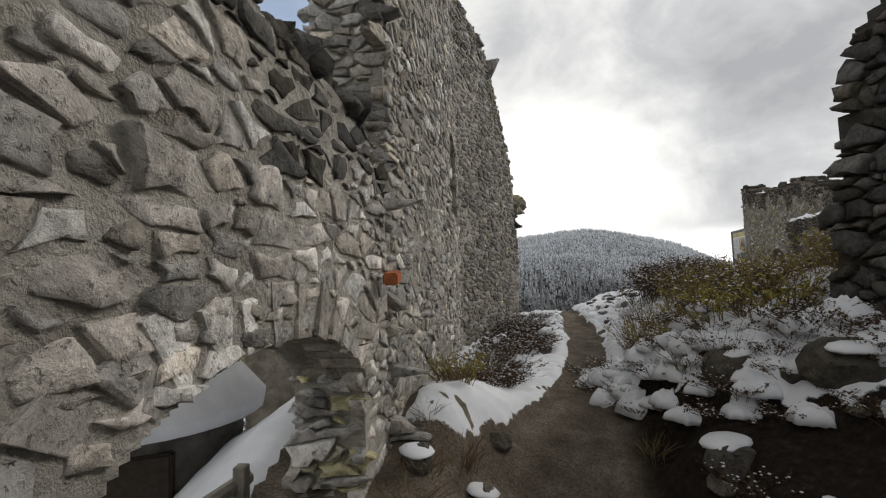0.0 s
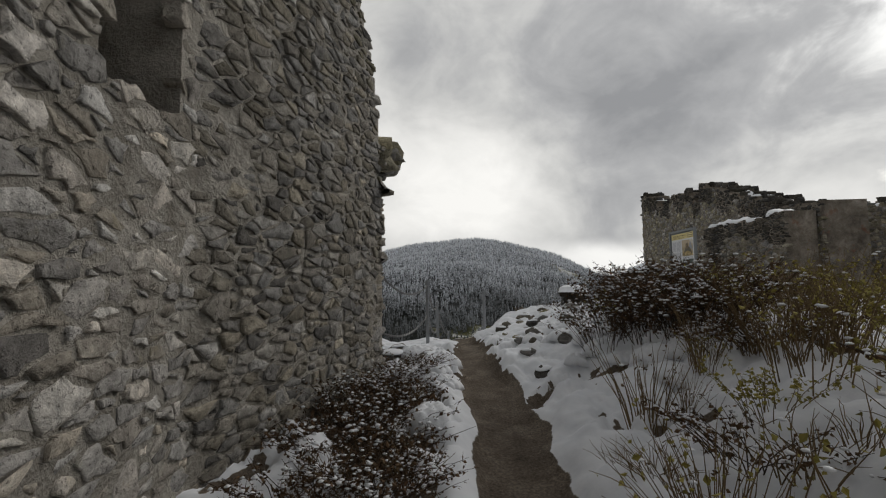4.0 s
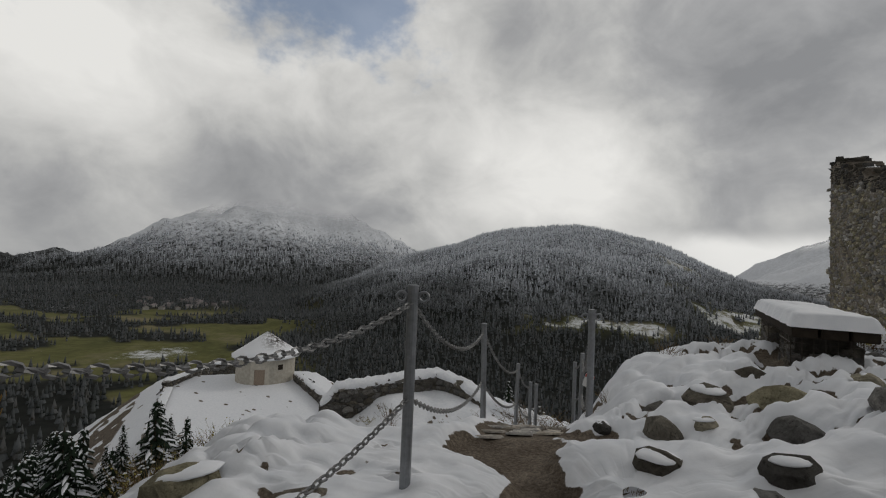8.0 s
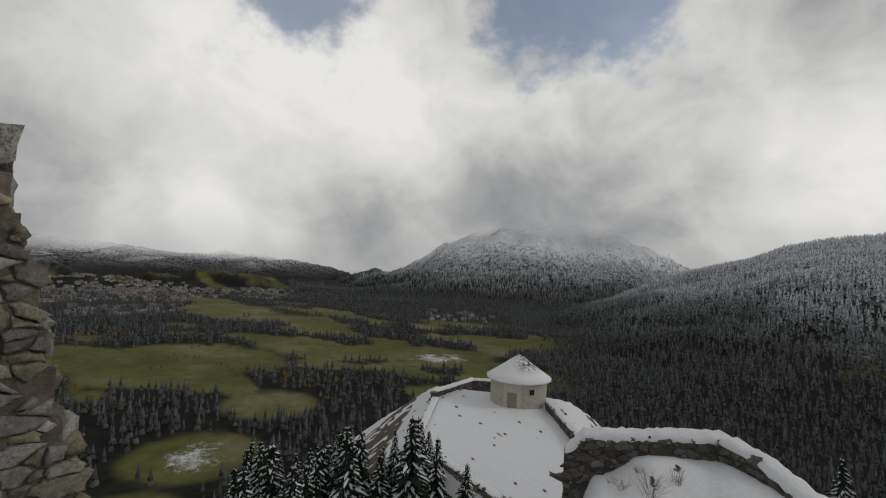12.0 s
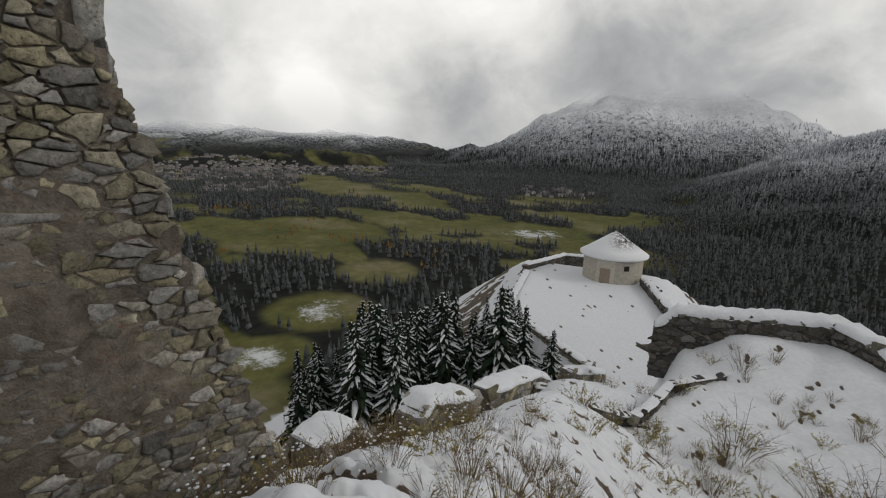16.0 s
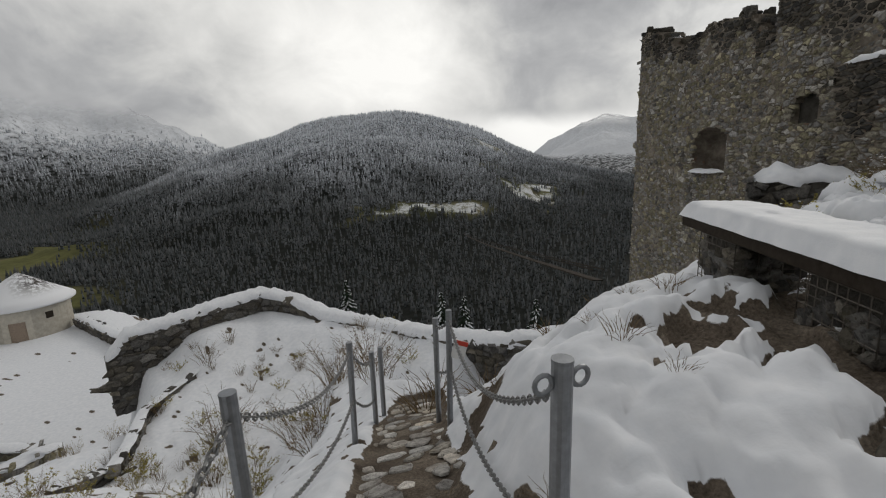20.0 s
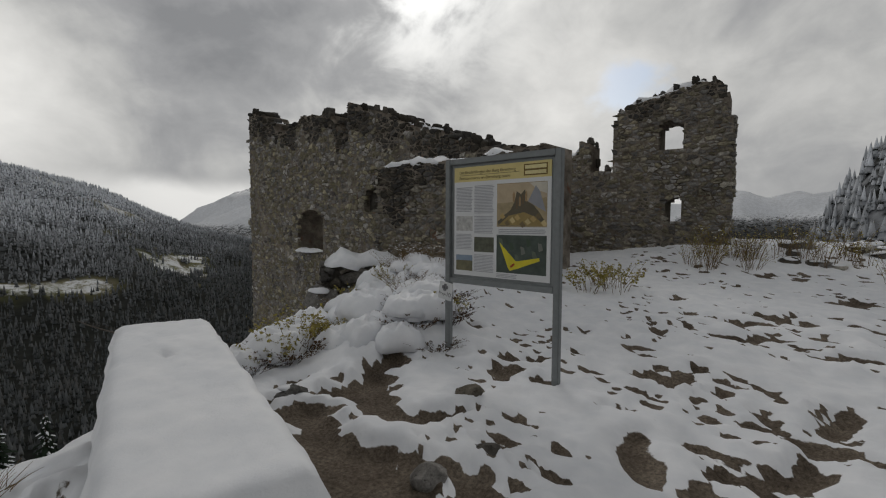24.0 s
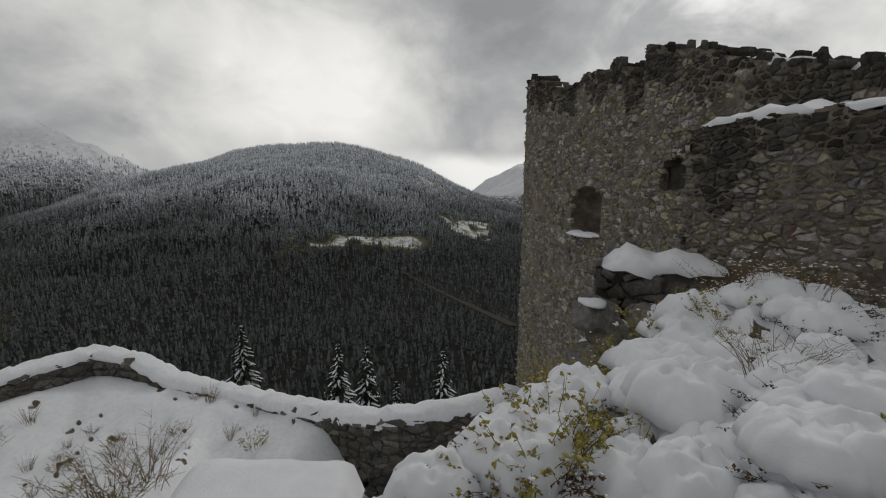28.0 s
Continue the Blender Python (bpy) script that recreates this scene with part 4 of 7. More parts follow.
def snow_cap(points, widths, thick, seed=0, name="snow_cap", parent=None, label="", step=0.12, lump=0.5):
    """A lumpy bolster of snow along a line of points (x, y, z of what it lies on)."""
    pts = [Vector(p) for p in points]
    fine, wid = [], []
    for i in range(len(pts) - 1):
        k = max(1, int((pts[i + 1] - pts[i]).length / step))
        for j in range(k):
            fine.append(pts[i].lerp(pts[i + 1], j / k))
            wid.append(widths[i] + (widths[i + 1] - widths[i]) * j / k)
    fine.append(pts[-1])
    wid.append(widths[-1])
    prof = [(-1.04, -0.35), (-1.08, 0.1), (-0.95, 0.55), (-0.62, 0.88), (-0.2, 1.0), (0.2, 1.0), (0.62, 0.88), (0.95, 0.55), (1.08, 0.1), (1.04, -0.35)]
    verts, faces, k = [], [], len(prof)
    for i, p in enumerate(fine):
        d = fine[min(i + 1, len(fine) - 1)] - fine[max(i - 1, 0)]
        d.z = 0
        d = d.normalized() if d.length > 1e-6 else Vector((1, 0, 0))
        side = Vector((d.y, -d.x, 0))
        end = min(1.0, 0.25 + 0.75 * min(i, len(fine) - 1 - i) / 2)
        for j, (s, h) in enumerate(prof):
            q = noise.noise(Vector((p.x * 3.1 + s, p.y * 3.1, seed * 3.7 + j * 0.4)))
            q2 = noise.noise(Vector((p.x * 9 + s * 2, p.y * 9, seed * 1.7 + j)))
            wide = wid[i] * (1 + 0.22 * lump * q) * (0.6 + 0.4 * end)
            tall = thick * (1 + lump * q + 0.3 * lump * q2) * end
            low = -0.35 + 0.5 * lump * q2
            verts.append(p + side * (s * wide) + Vector((0, 0, (h if h > 0 else low) * tall)))
    for i in range(len(fine) - 1):
        for j in range(k - 1):
            faces.append((i * k + j, i * k + j + 1, (i + 1) * k + j + 1, (i + 1) * k + j))
    faces.append(tuple(range(k)))
    faces.append(tuple(range((len(fine) - 1) * k, len(fine) * k))[::-1])
    return part(name, mesh_from(name, verts, faces, SNOW, True), parent, label)
# ---------------------------------------------------------------- ground sheet, out to the horizon
def make_ground():
    cx, cy, naz = 1.0, 3.5, 840
    r = [0.0]
    while r[-1] < 4900:
        q = r[-1]
        r.append(q + (0.055 if q < 6.5 else q * 0.0085 if q < 16 else q * 0.014 if q < 60 else q * 0.026 if q < 1500 else q * 0.014))
    r = np.array(r[1:])
    az = np.arange(naz) * 2 * np.pi / naz
    x = cx + r[:, None] * np.cos(az)[None]
    y = cy + r[:, None] * np.sin(az)[None]
    x, y = np.append(x.ravel(), cx), np.append(y.ravel(), cy)
    z = ground(x, y)
    nr = len(r)
    i, j = np.meshgrid(np.arange(nr - 1), np.arange(naz), indexing="ij")
    j2 = (j + 1) % naz
    quads = np.stack([i * naz + j, (i + 1) * naz + j, (i + 1) * naz + j2, i * naz + j2], -1).reshape(-1, 4)
    me = mesh_np("ground", np.stack([x, y, z], 1), quads, GROUND, True)
    d = np.hypot(x, y)
    snow = np.where(d < 75, 1 - bare(x, y), 1.0)
    inner = castle(x, y) > land(x, y)
    far = np.where(inner, 0.0, 1.0)
    wood = woods(x, y)
    white = snow_and_haze(x, y, z)
    px, py = plan(x, y)
    # mask of the bank whose wet, shaded soil is coloured near black
    shaded_soil = sstep(px - path_x(py) + 0.3 * (fbm(x * 2.2, y * 2.2, 66, 3) - 0.5), 0.3, 0.65) * (1 - sstep(py, -2.7, -2.0)) * (d < 40)
    for name, values in (("snow", snow), ("wood", wood), ("far", far), ("white", white), ("shaded_soil", shaded_soil)):
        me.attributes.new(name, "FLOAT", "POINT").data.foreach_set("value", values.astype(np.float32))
    return tagged(part("ground", me), "snow-covered castle hill with trodden earth path above valley", "ground", kind="structure")


def woods(x, y):
    """How densely the far land is wooded, 0 to 1."""
    true = np.degrees(np.arctan2(-x, y))
    az = plan_az(true)
    r = np.hypot(x, y)
    n = fbm(x / 170 + 3, y / 110, 71, 4)
    valley = sstep(n, 0.49, 0.52)
    valley = np.maximum(valley, sstep(r, 900, 1300) * sstep(fbm(x / 500, y / 160, 73, 3), 0.40, 0.5))
    hillside = sstep(-az, -34, -24) * (az < 40) * (az > -100)
    w = np.maximum(valley * (az > 25), hillside * (1 - glades(true, r, x, y)))
    for a0, r0, da, dr in ((47, 650, 8, 75), (81, 320, 9, 38), (90, 258, 9, 30), (72, 410, 7, 40), (78, 600, 8, 80)):
        w = w * sstep(np.hypot((az - a0) / da, (r - r0) / dr), 0.8, 1.05)
    w = np.maximum(w, sstep(r, 1450, 1650) * (true > -6) * (true < 46))
    w = np.maximum(w, sstep(r, 2500, 2750) * (true > 30) * sstep(fbm(x / 420, y / 260, 79, 4), 0.36, 0.46))
    return np.maximum(w, ((az < -89) | (az > 150)) * 1.0)


def glades(az, r, x, y):
    """Snowy clearings on the wooded hill."""
    wob = 1 + 1.6 * (fbm(x / 45, y / 45, 75, 4) - 0.5)
    g = 0 * r
    for a0, r0, da, dr in ((-20.5, 705, 6.5, 42), (-33.4, 960, 4.2, 140), (-18.4, 1400, 2.6, 75), (-27.3, 1240, 3.4, 40), (-22.5, 1330, 2.2, 30)):
        g = np.maximum(g, 1 - sstep(np.hypot((az - a0) / da, (r - r0) / dr) * wob, 0.55, 1.15))
    return g * sstep(fbm(x / 22, y / 22, 76, 3), 0.24, 0.42)


def snow_and_haze(x, y, z):
    true = np.degrees(np.arctan2(-x, y))
    az = plan_az(true)
    r = np.hypot(x, y)
    w = -0.1 + 0.75 * sstep(z, -60, 120) + 0.3 * sstep(r, 2300, 3200) * sstep(z, -100, 60)
    w = np.maximum(w, 0.5 * sstep(z, -75, 10) * sstep(r, 1900, 2300) * (true > -8) * (true < 44))
    w = np.maximum(w, 0.66 * glades(true, r, x, y))
    # haze over the far right ridge, painted as extra white
    w = np.where((az < -25) & (az > -95) & (r > 2100), w + 0.55, w)
    w = np.where((az > 50) & (r >= 2600), w * 0.8 + 0.05, w)
    w = np.where((az > 52) & (r < 2600), w * 0.35 + 0.25 * sstep(fbm(x / 260, y / 260, 90, 3), 0.5, 0.62) * sstep(r, 250, 420), w)
    for a0, r0, da, dr, k in ((47, 650, 8, 75, 0.62), (81, 320, 9, 38, 0.6), (90, 258, 9, 30, 0.6), (41, 500, 4, 50, 0.5), (57, 1250, 6, 120, 0.5)):
        wob = 1 + 1.2 * (fbm(x / 60, y / 60, 78, 4) - 0.5)
        w = np.maximum(w, k * (1 - sstep(np.hypot((az - a0) / da, (r - r0) / dr) * wob, 0.1, 1.25)))
    return w


GROUND_TREE.append(mathutils.bvhtree.BVHTree.FromObject(make_ground(), bpy.context.evaluated_depsgraph_get()))


# ---------------------------------------------------------------- far woods and town
def cone_trees(name, xs, ys, hs, mat, label, widths=0.17, sides=5):
    rng = np.random.default_rng(len(xs))
    k = sides
    zs = relief(xs, ys)
    a = np.arange(k) * 2 * np.pi / k
    unit, tris = [], []
    for lo, hi, rad in ((0.05, 0.62, 1.0), (0.35, 1.0, 0.66)):
        b = len(unit)
        unit += [(math.cos(t) * rad, math.sin(t) * rad, lo) for t in a] + [(0, 0, hi)]
        tris += [(b + i, b + (i + 1) % k, b + k) for i in range(k)]
    unit, tris = np.array(unit), np.array(tris)
    m = len(unit)
    w = hs * widths * rng.uniform(0.8, 1.25, len(xs))
    v = np.empty((len(xs), m, 3))
    turn = rng.uniform(0, 6.28, len(xs))
    ca, sa = np.cos(turn)[:, None], np.sin(turn)[:, None]
    jit = 1 + rng.uniform(-0.25, 0.25, (len(xs), m))
    ux, uy = unit[None, :, 0] * jit, unit[None, :, 1] * jit
    v[:, :, 0] = xs[:, None] + (ux * ca - uy * sa) * w[:, None]
    v[:, :, 1] = ys[:, None] + (ux * sa + uy * ca) * w[:, None]
    v[:, :, 2] = zs[:, None] - 1 + unit[None, :, 2] * hs[:, None]
    f = (tris[None] + (np.arange(len(xs)) * m)[:, None, None]).reshape(-1, 3)
    me = mesh_np(name, v.reshape(-1, 3), f, mat)
    return tagged(part(name, me), label, "trees", kind="stuff")


def m_farwood(n):
    r = rand(n)
    nor = n.add("ShaderNodeNewGeometry").outputs["Normal"]
    up = n.add("ShaderNodeSeparateXYZ", {0: nor}).outputs[2]
    alt = n.add("ShaderNodeSeparateXYZ", {0: n.pos}).outputs[2]
    high = n.smooth(n.math("ADD", alt, n.math("MULTIPLY", n.math("SUBTRACT", n.noise(n.pos, 0.006, 4, 0.6), 0.5), 130.0)), -105, 70)
    fleck = n.noise(n.pos, 0.35, 4, 0.7)
    frost = n.math("MULTIPLY", n.smooth(n.math("ADD", fleck, n.math("MULTIPLY", up, 0.35)), 0.46, 0.74), n.math("MULTIPLY", n.math("ADD", 0.13, n.math("MULTIPLY", high, 0.92)), n.ramp(n.math("FRACT", n.math("MULTIPLY", r, 5.7)), [(0.0, 0.55), (0.7, 1.0), (1.0, 1.35)])))
    dark = n.ramp(r, [(0.0, (0.007, 0.010, 0.008)), (0.7, (0.016, 0.019, 0.015)), (1.0, (0.034, 0.031, 0.023))])
    n.put(n.mix(frost, dark, (0.60, 0.63, 0.68)))


FARWOOD = material("frosted_spruce_wood", m_farwood, 0.95)


def scatter(count, rmin, rmax, a0, a1, seed, keep):
    rng = np.random.default_rng(seed)
    r = np.sqrt(rng.uniform(rmin**2, rmax**2, count))
    a = np.radians(rng.uniform(a0, a1, count))
    x, y = -np.sin(a) * r, np.cos(a) * r
    ok = keep(x, y) > rng.random(count)
    return x[ok], y[ok]


def make_woods():
    rng = np.random.default_rng(5)
    x, y = scatter(42000, 430, 1560, -60, 24, 1, woods)
    cone_trees("hill_forest", x, y, rng.uniform(8, 15, len(x)) * np.interp(np.hypot(x, y), [430, 900, 1500], [0.75, 1.0, 1.25]), FARWOOD, "dense spruce forest dusted with snow on hillside")
    x, y = scatter(9000, 120, 430, -100, 30, 2, lambda x, y: 0.8 * woods(x, y) * (castle(x, y) < land(x, y) + 3))
    cone_trees("gorge_forest", x, y, rng.uniform(6, 11, len(x)), FARWOOD, "dark spruces on the slope below the castle", sides=6)
    x, y = scatter(30000, 230, 1900, 17, 110, 3, lambda x, y: woods(x, y) ** 2)
    cone_trees("valley_forest", x, y, rng.uniform(8, 15, len(x)), FARWOOD, "dark conifer groves between valley meadows")
    x, y = scatter(21000, 1600, 3100, -3, 52, 4, lambda x, y: 0.95 * (1 - sstep(land(x, y), 20, 190)))
    cone_trees("mountain_forest", x, y, rng.uniform(14, 24, len(x)), FARWOOD, "snow-dusted conifer forest on far mountain", sides=4)
    x, y = scatter(5000, 110, 390, -180, -98, 6, lambda x, y: 0.9 + 0 * x)
    cone_trees("steep_forest", x, y, rng.uniform(8, 15, len(x)), FARWOOD, "snowy spruces on the steep slope opposite", sides=6)
    x, y = scatter(900, 300, 900, 44, 73, 7, lambda x, y: 1.0 * (fbm(x / 80, y / 80, 4, 2) > 0.68))
    cone_trees("larch_trees", x, y, rng.uniform(5, 8, len(x)), LARCH, "orange autumn larches at the meadow edge", 0.3)


make_woods()


# ---------------------------------------------------------------- ruined walls
def jag(u, seed, amp=0.25, scale=1.6):
    return amp * (2 * float(fbm(np.array([u * scale]), np.array([seed * 3.3]), seed, 4)[0]) - 1)


def between(spans, z):
    return any(a <= z <= b for a, b in spans)


def ruin(name, origin, end, thick, spans, label, stone, mortar, faces=("out",), side=1, mean=(0.27, 0.17), depth=0.06, seed=1, near=None, limit=300, low=-1.6, high=8.0, step=0.1, sink=None, joint=0.009, drop=0.30, crown=None):
    """A ruined wall from origin to end; its seen face looks to the right of that way (side 1) or the left (-1)."""
    o, e = Vector((*origin, 0)), Vector((*end, 0))
    a = (e - o).normalized()
    n = Vector((a.y, -a.x, 0)) * side
    length = (e - o).length
    wall = thing(name, Matrix.Identity(4), label, "wall", kind="structure")
    wall_core("core", wall, o, a, n, length, thick, spans, mortar, step)
    keep = lambda u, z: 0 <= u <= length and between(spans(min(max(u, 0.01), length - 0.01)), z)
    if "out" in faces:
        rubble(wall, o, a, n, length, low, high, keep, stone, mean, depth, seed, near, limit, joint, drop, sink, crown)
    if "in" in faces:
        rubble(wall, o - n * thick, a, -n, length, low, high, keep, stone, mean, depth, seed + 50)
    if "end" in faces:
        ends = spans(length - 0.06)
        rubble(wall, o + a * length - n * thick, n, a, thick, low, high, lambda u, z: 0 <= u <= thick and between(ends, z), stone, mean, depth * 1.6, seed + 90)
    if "start" in faces:
        ends = spans(0.06)
        rubble(wall, o, -n, -a, thick, low, high, lambda u, z: 0 <= u <= thick and between(ends, z), stone, mean, depth * 1.4, seed + 95)
    return wall, o, a, n


def weathered(spans, mat, deep, seed, reach=None):
    """Blackened, mossy stones down to about deep metres below a broken wall top."""
    def pick(u, z):
        d = deep * (1 + 1.5 * noise.fractal(Vector((u * 0.9, z * 0.5, seed * 2.1)), 1.0, 2.0, 4))
        if reach:
            d *= reach(u)
        return mat if spans(max(u, 0.01))[-1][1] - z < d else None
    return pick


# the wall beside the path: low part with a segmental arch, then the tall part with a niche
def spans_low(u):
    y = -11.5 + u * 0.989
    top = float(np.interp(y, [-11.5, -10, -8.6, -7.8, -7.1, -6.6, -5.9, -5.3], [3.5, 3.2, 2.8, 2.58, 2.52, 2.5, 2.36, 2.25])) + jag(u, 3, 0.12, 3)
    if -8.02 < y < -6.02:
        t = (y + 7.02) / 1.0
        crown = 0.56 + 0.48 * math.sqrt(max(0.0, 1 - t * t))
        return [(-1.7, -0.5), (crown, top)]
    return [(-1.7, top)]


def spans_tall(u):
    y = -5.45 + u * 0.989
    top = 6.9 + jag(u, 5, 0.4, 1.2)
    if -1.88 < y < -1.22:
        t = (y + 1.55) / 0.34
        return [(-1.7, 2.35), (3.5 + 0.3 * math.sqrt(max(0, 1 - t * t)), top)]
    return [(-1.7, top)]


END_U = (Vector((-1.12, 1.5)) - Vector((-2.5, -1.0))).length


def spans_end(u):
    t = u / END_U
    top = float(np.interp(t, [0, 0.3, 0.55, 0.68, 0.8, 0.93, 1.0], [6.8, 6.6, 6.0, 5.2, 4.7, 3.9, 2.9])) + jag(u, 7, 0.25, 4)
    return [(-1.5, top)]


wall_low = ruin("wall_west", (-4.05, -11.5), (-3.15, -5.45), 0.52, spans_low, "low ruined rubble wall with a segmental arch opening", STONE_PALE, MORTAR_PALE,
                ("out", "in"), 1, (0.19, 0.10), 0.017, 11, joint=0.017, drop=0.24, near=lambda u, z: u > 2.4 and z > -0.3, limit=300, high=4.2, step=0.035,
                crown=weathered(spans_low, STONE_DARK, 0.5, 3, lambda u: float(np.interp(u, [2.6, 3.6, 5.0, 5.6], [0.0, 0.6, 1.0, 1.5]))))
wall_tall = ruin("wall_tower", (-3.15, -5.45), (-2.5, -1.0), 0.66, spans_tall, "tall rubble stone wall with a narrow niche", STONE, MORTAR,
                 ("out", "start"), 1, (0.165, 0.085), 0.018, 21, joint=0.014, drop=0.24, near=lambda u, z: -0.6 < z < 2.2, limit=300, high=8)
wall_end = ruin("wall_corner", (-2.5, -1.0), (-1.12, 1.5), 1.1, spans_end, "broken end of the tall rubble wall", STONE_CORNER_SHADED, MORTAR,
                ("out", "end", "in"), 1, (0.15, 0.08), 0.02, 31, joint=0.012, drop=0.24, near=lambda u, z: 0 < z < 2.6, limit=300, high=8,
                crown=weathered(spans_end, STONE_BLOCK, 0.5, 5))


# ruined wall across the slope, seen from the viewpoint
def spans_slope(u):
    top = float(np.interp(u, [0, 3.3, 3.87, 4.5, 4.75, 5.05, 5.4, 5.75, 6.4], [4.6, 4.3, 3.95, 3.4, 2.9, 1.7, 0.2, -1.0, -3.2])) + jag(u, 9, 0.16, 2.5)
    return [(-6.0, top)]


def plaster(u, z):
    """How deep the stones lie under the old plaster."""
    edge = 2.6 - 0.25 * u + 1.2 * (float(fbm(np.array([u * 0.8]), np.array([z * 0.8]), 14, 4)[0]) - 0.5)
    return 0.045 * float(sstep(edge - z, 0.0, 0.5)) * (1 - float(sstep(u, 4.6, 5.5)))


wall_slope = ruin("wall_slope", (-6.05, 0.8), (-5.95, 7.2), 1.3, spans_slope, "ruined wall with worn plaster at its foot", STONE_MID, MORTAR_BROWN,
                  ("out", "end"), 1, (0.2, 0.12), 0.05, 41, near=lambda u, z: z > -1, limit=200, low=-6, high=6, sink=plaster)


# dark broken wall on the other side of the path
def spans_right(u):
    return [(-1.5, float(np.interp(u, [0, 3.6, 4.0, 4.3, 4.5, 4.62, 4.75, 4.9], [4.8, 4.4, 3.6, 3.0, 2.4, 1.5, 0.9, 0.3])) + jag(u, 15, 0.25, 3))]


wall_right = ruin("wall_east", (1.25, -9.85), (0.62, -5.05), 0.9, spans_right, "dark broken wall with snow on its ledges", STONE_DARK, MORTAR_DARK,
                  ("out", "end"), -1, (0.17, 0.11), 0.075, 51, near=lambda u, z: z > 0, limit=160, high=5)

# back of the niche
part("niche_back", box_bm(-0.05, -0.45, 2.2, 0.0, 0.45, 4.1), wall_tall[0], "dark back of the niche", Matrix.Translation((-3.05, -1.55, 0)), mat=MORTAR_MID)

# the side of the arch
rubble(wall_low[0], Vector((-3.24, -6.02, 0)), Vector((-1, 0, 0)), Vector((0, -1, 0)), 0.53, -0.5, 0.72, lambda u, z: 0.02 < u < 0.51, STONE_YELLOW, (0.17, 0.075), 0.016, 61, near=lambda u, z: True, joint=0.014, sink=lambda u, z: 0.004)


def voussoirs():
    """Wedge stones round the arch."""
    rngv = random.Random(3)
    count = 17
    w = wall_low[0]
    for i in range(count):
        a0, a1 = math.pi * i / count, math.pi * (i + 0.93) / count
        long = rngv.uniform(0.24, 0.42)
        ring = []
        for a, k in ((a0, 0.0), (a1, 0.0), (a1, long), (a0, long)):
            y = -7.02 - (1.0 + k) * math.cos(a) + rngv.uniform(-0.012, 0.012)
            z = 0.56 + (0.48 + k * 0.95) * math.sin(a) + rngv.uniform(-0.012, 0.012)
            ring.append((y, z))
        cy, cz = sum(p[0] for p in ring) / 4, sum(p[1] for p in ring) / 4
        x = -3.40 + 0.149 * (cy + 7.02)
        d = rngv.uniform(0.008, 0.028)
        v = [Vector((-0.25, y - cy, z - cz)) for y, z in ring] + [Vector((d * rngv.uniform(0.6, 1.0), y - cy, z - cz)) for y, z in ring] + [Vector((d * rngv.uniform(0.9, 1.3), (y - cy) * 0.8, (z - cz) * 0.85)) for y, z in ring]
        f = [(0, 1, 5, 4), (1, 2, 6, 5), (2, 3, 7, 6), (3, 0, 4, 7), (4, 5, 9, 8), (5, 6, 10, 9), (6, 7, 11, 10), (7, 4, 8, 11), (8, 9, 10, 11)]
        part("voussoir", mesh_from("voussoir", v, f, STONE_PALE), w, m=Matrix.Translation((x, cy, cz)))


voussoirs()
# ---------------------------------------------------------------- castle keep
A_DIR = Vector((-0.2777, -0.9607, 0))       # along the facade, from the far corner towards the second tower


def spans_keep(u):
    # u from the far corner
    top = float(np.interp(u, [0, 0.9, 1.1, 2.0, 2.2, 2.95, 3.1, 3.9, 4.2, 5.0, 5.2, 5.7, 6.1, 6.4, 6.8, 7.05, 7.12, 7.45, 7.65, 8.4, 8.85, 9.35, 9.85, 10.4, 10.9, 11.2, 11.7, 12.2, 12.5, 14.2],
                          [6.55, 6.42, 6.05, 5.98, 5.66, 5.25, 5.5, 5.5, 5.86, 5.77, 5.42, 5.69, 5.6, 5.25, 5.0, 4.8, 5.82, 5.62, 5.37, 5.39, 5.19, 4.96, 4.75, 4.45, 4.5, 4.2, 4.08, 4.05, 3.8, 3.7])) + jag(u, 61, 0.10, 5)
    if 3.95 < u < 5.6:
        t = (u - 4.78) / 0.83
        return [(-7, 0.95), (2.0 + 0.45 * math.sqrt(max(0, 1 - t * t)), top)]
    if 7.92 < u < 8.72:
        t = (u - 8.32) / 0.4
        return [(-7, 2.3), (2.72 + 0.36 * math.sqrt(max(0, 1 - t * t)), top)]
    return [(-7, top)]


keep_wall = ruin("keep_wall", (16.2, 20.08), (16.2 - 0.2777 * 14.2, 20.08 - 0.9607 * 14.2), 1.3, spans_keep, "tall ruined castle facade with ragged snow-dusted top and window", STONE_MID, MORTAR_BROWN,
                 ("out",), 1, (0.145, 0.095), 0.028, 71, near=lambda u, z: 6 < u and z > 0, limit=260, low=-6, high=8, joint=0.013, drop=0.24,
                 crown=weathered(spans_keep, STONE_BLACK, 0.62, 7))
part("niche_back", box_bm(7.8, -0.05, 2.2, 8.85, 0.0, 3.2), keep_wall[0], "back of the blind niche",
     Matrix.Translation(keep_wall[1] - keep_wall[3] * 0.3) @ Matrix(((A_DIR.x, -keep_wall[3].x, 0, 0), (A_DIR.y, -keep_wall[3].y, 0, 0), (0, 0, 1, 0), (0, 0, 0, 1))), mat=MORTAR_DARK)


def spans_block(u):
    return [(-3.0, 3.3 + jag(u, 66, 0.2, 3))]


block_wall = ruin("keep_block", (11.75, 10.40), (11.22, 6.7), 1.0, spans_block, "projecting castle wall block capped with snow", STONE_BLOCK, MORTAR_BROWN,
                  ("out", "start"), 1, (0.125, 0.075), 0.028, 81, near=lambda u, z: z > 0.3, limit=260, low=-3, high=4.2, joint=0.012,
                  crown=weathered(spans_block, STONE_BLACK, 0.7, 8))


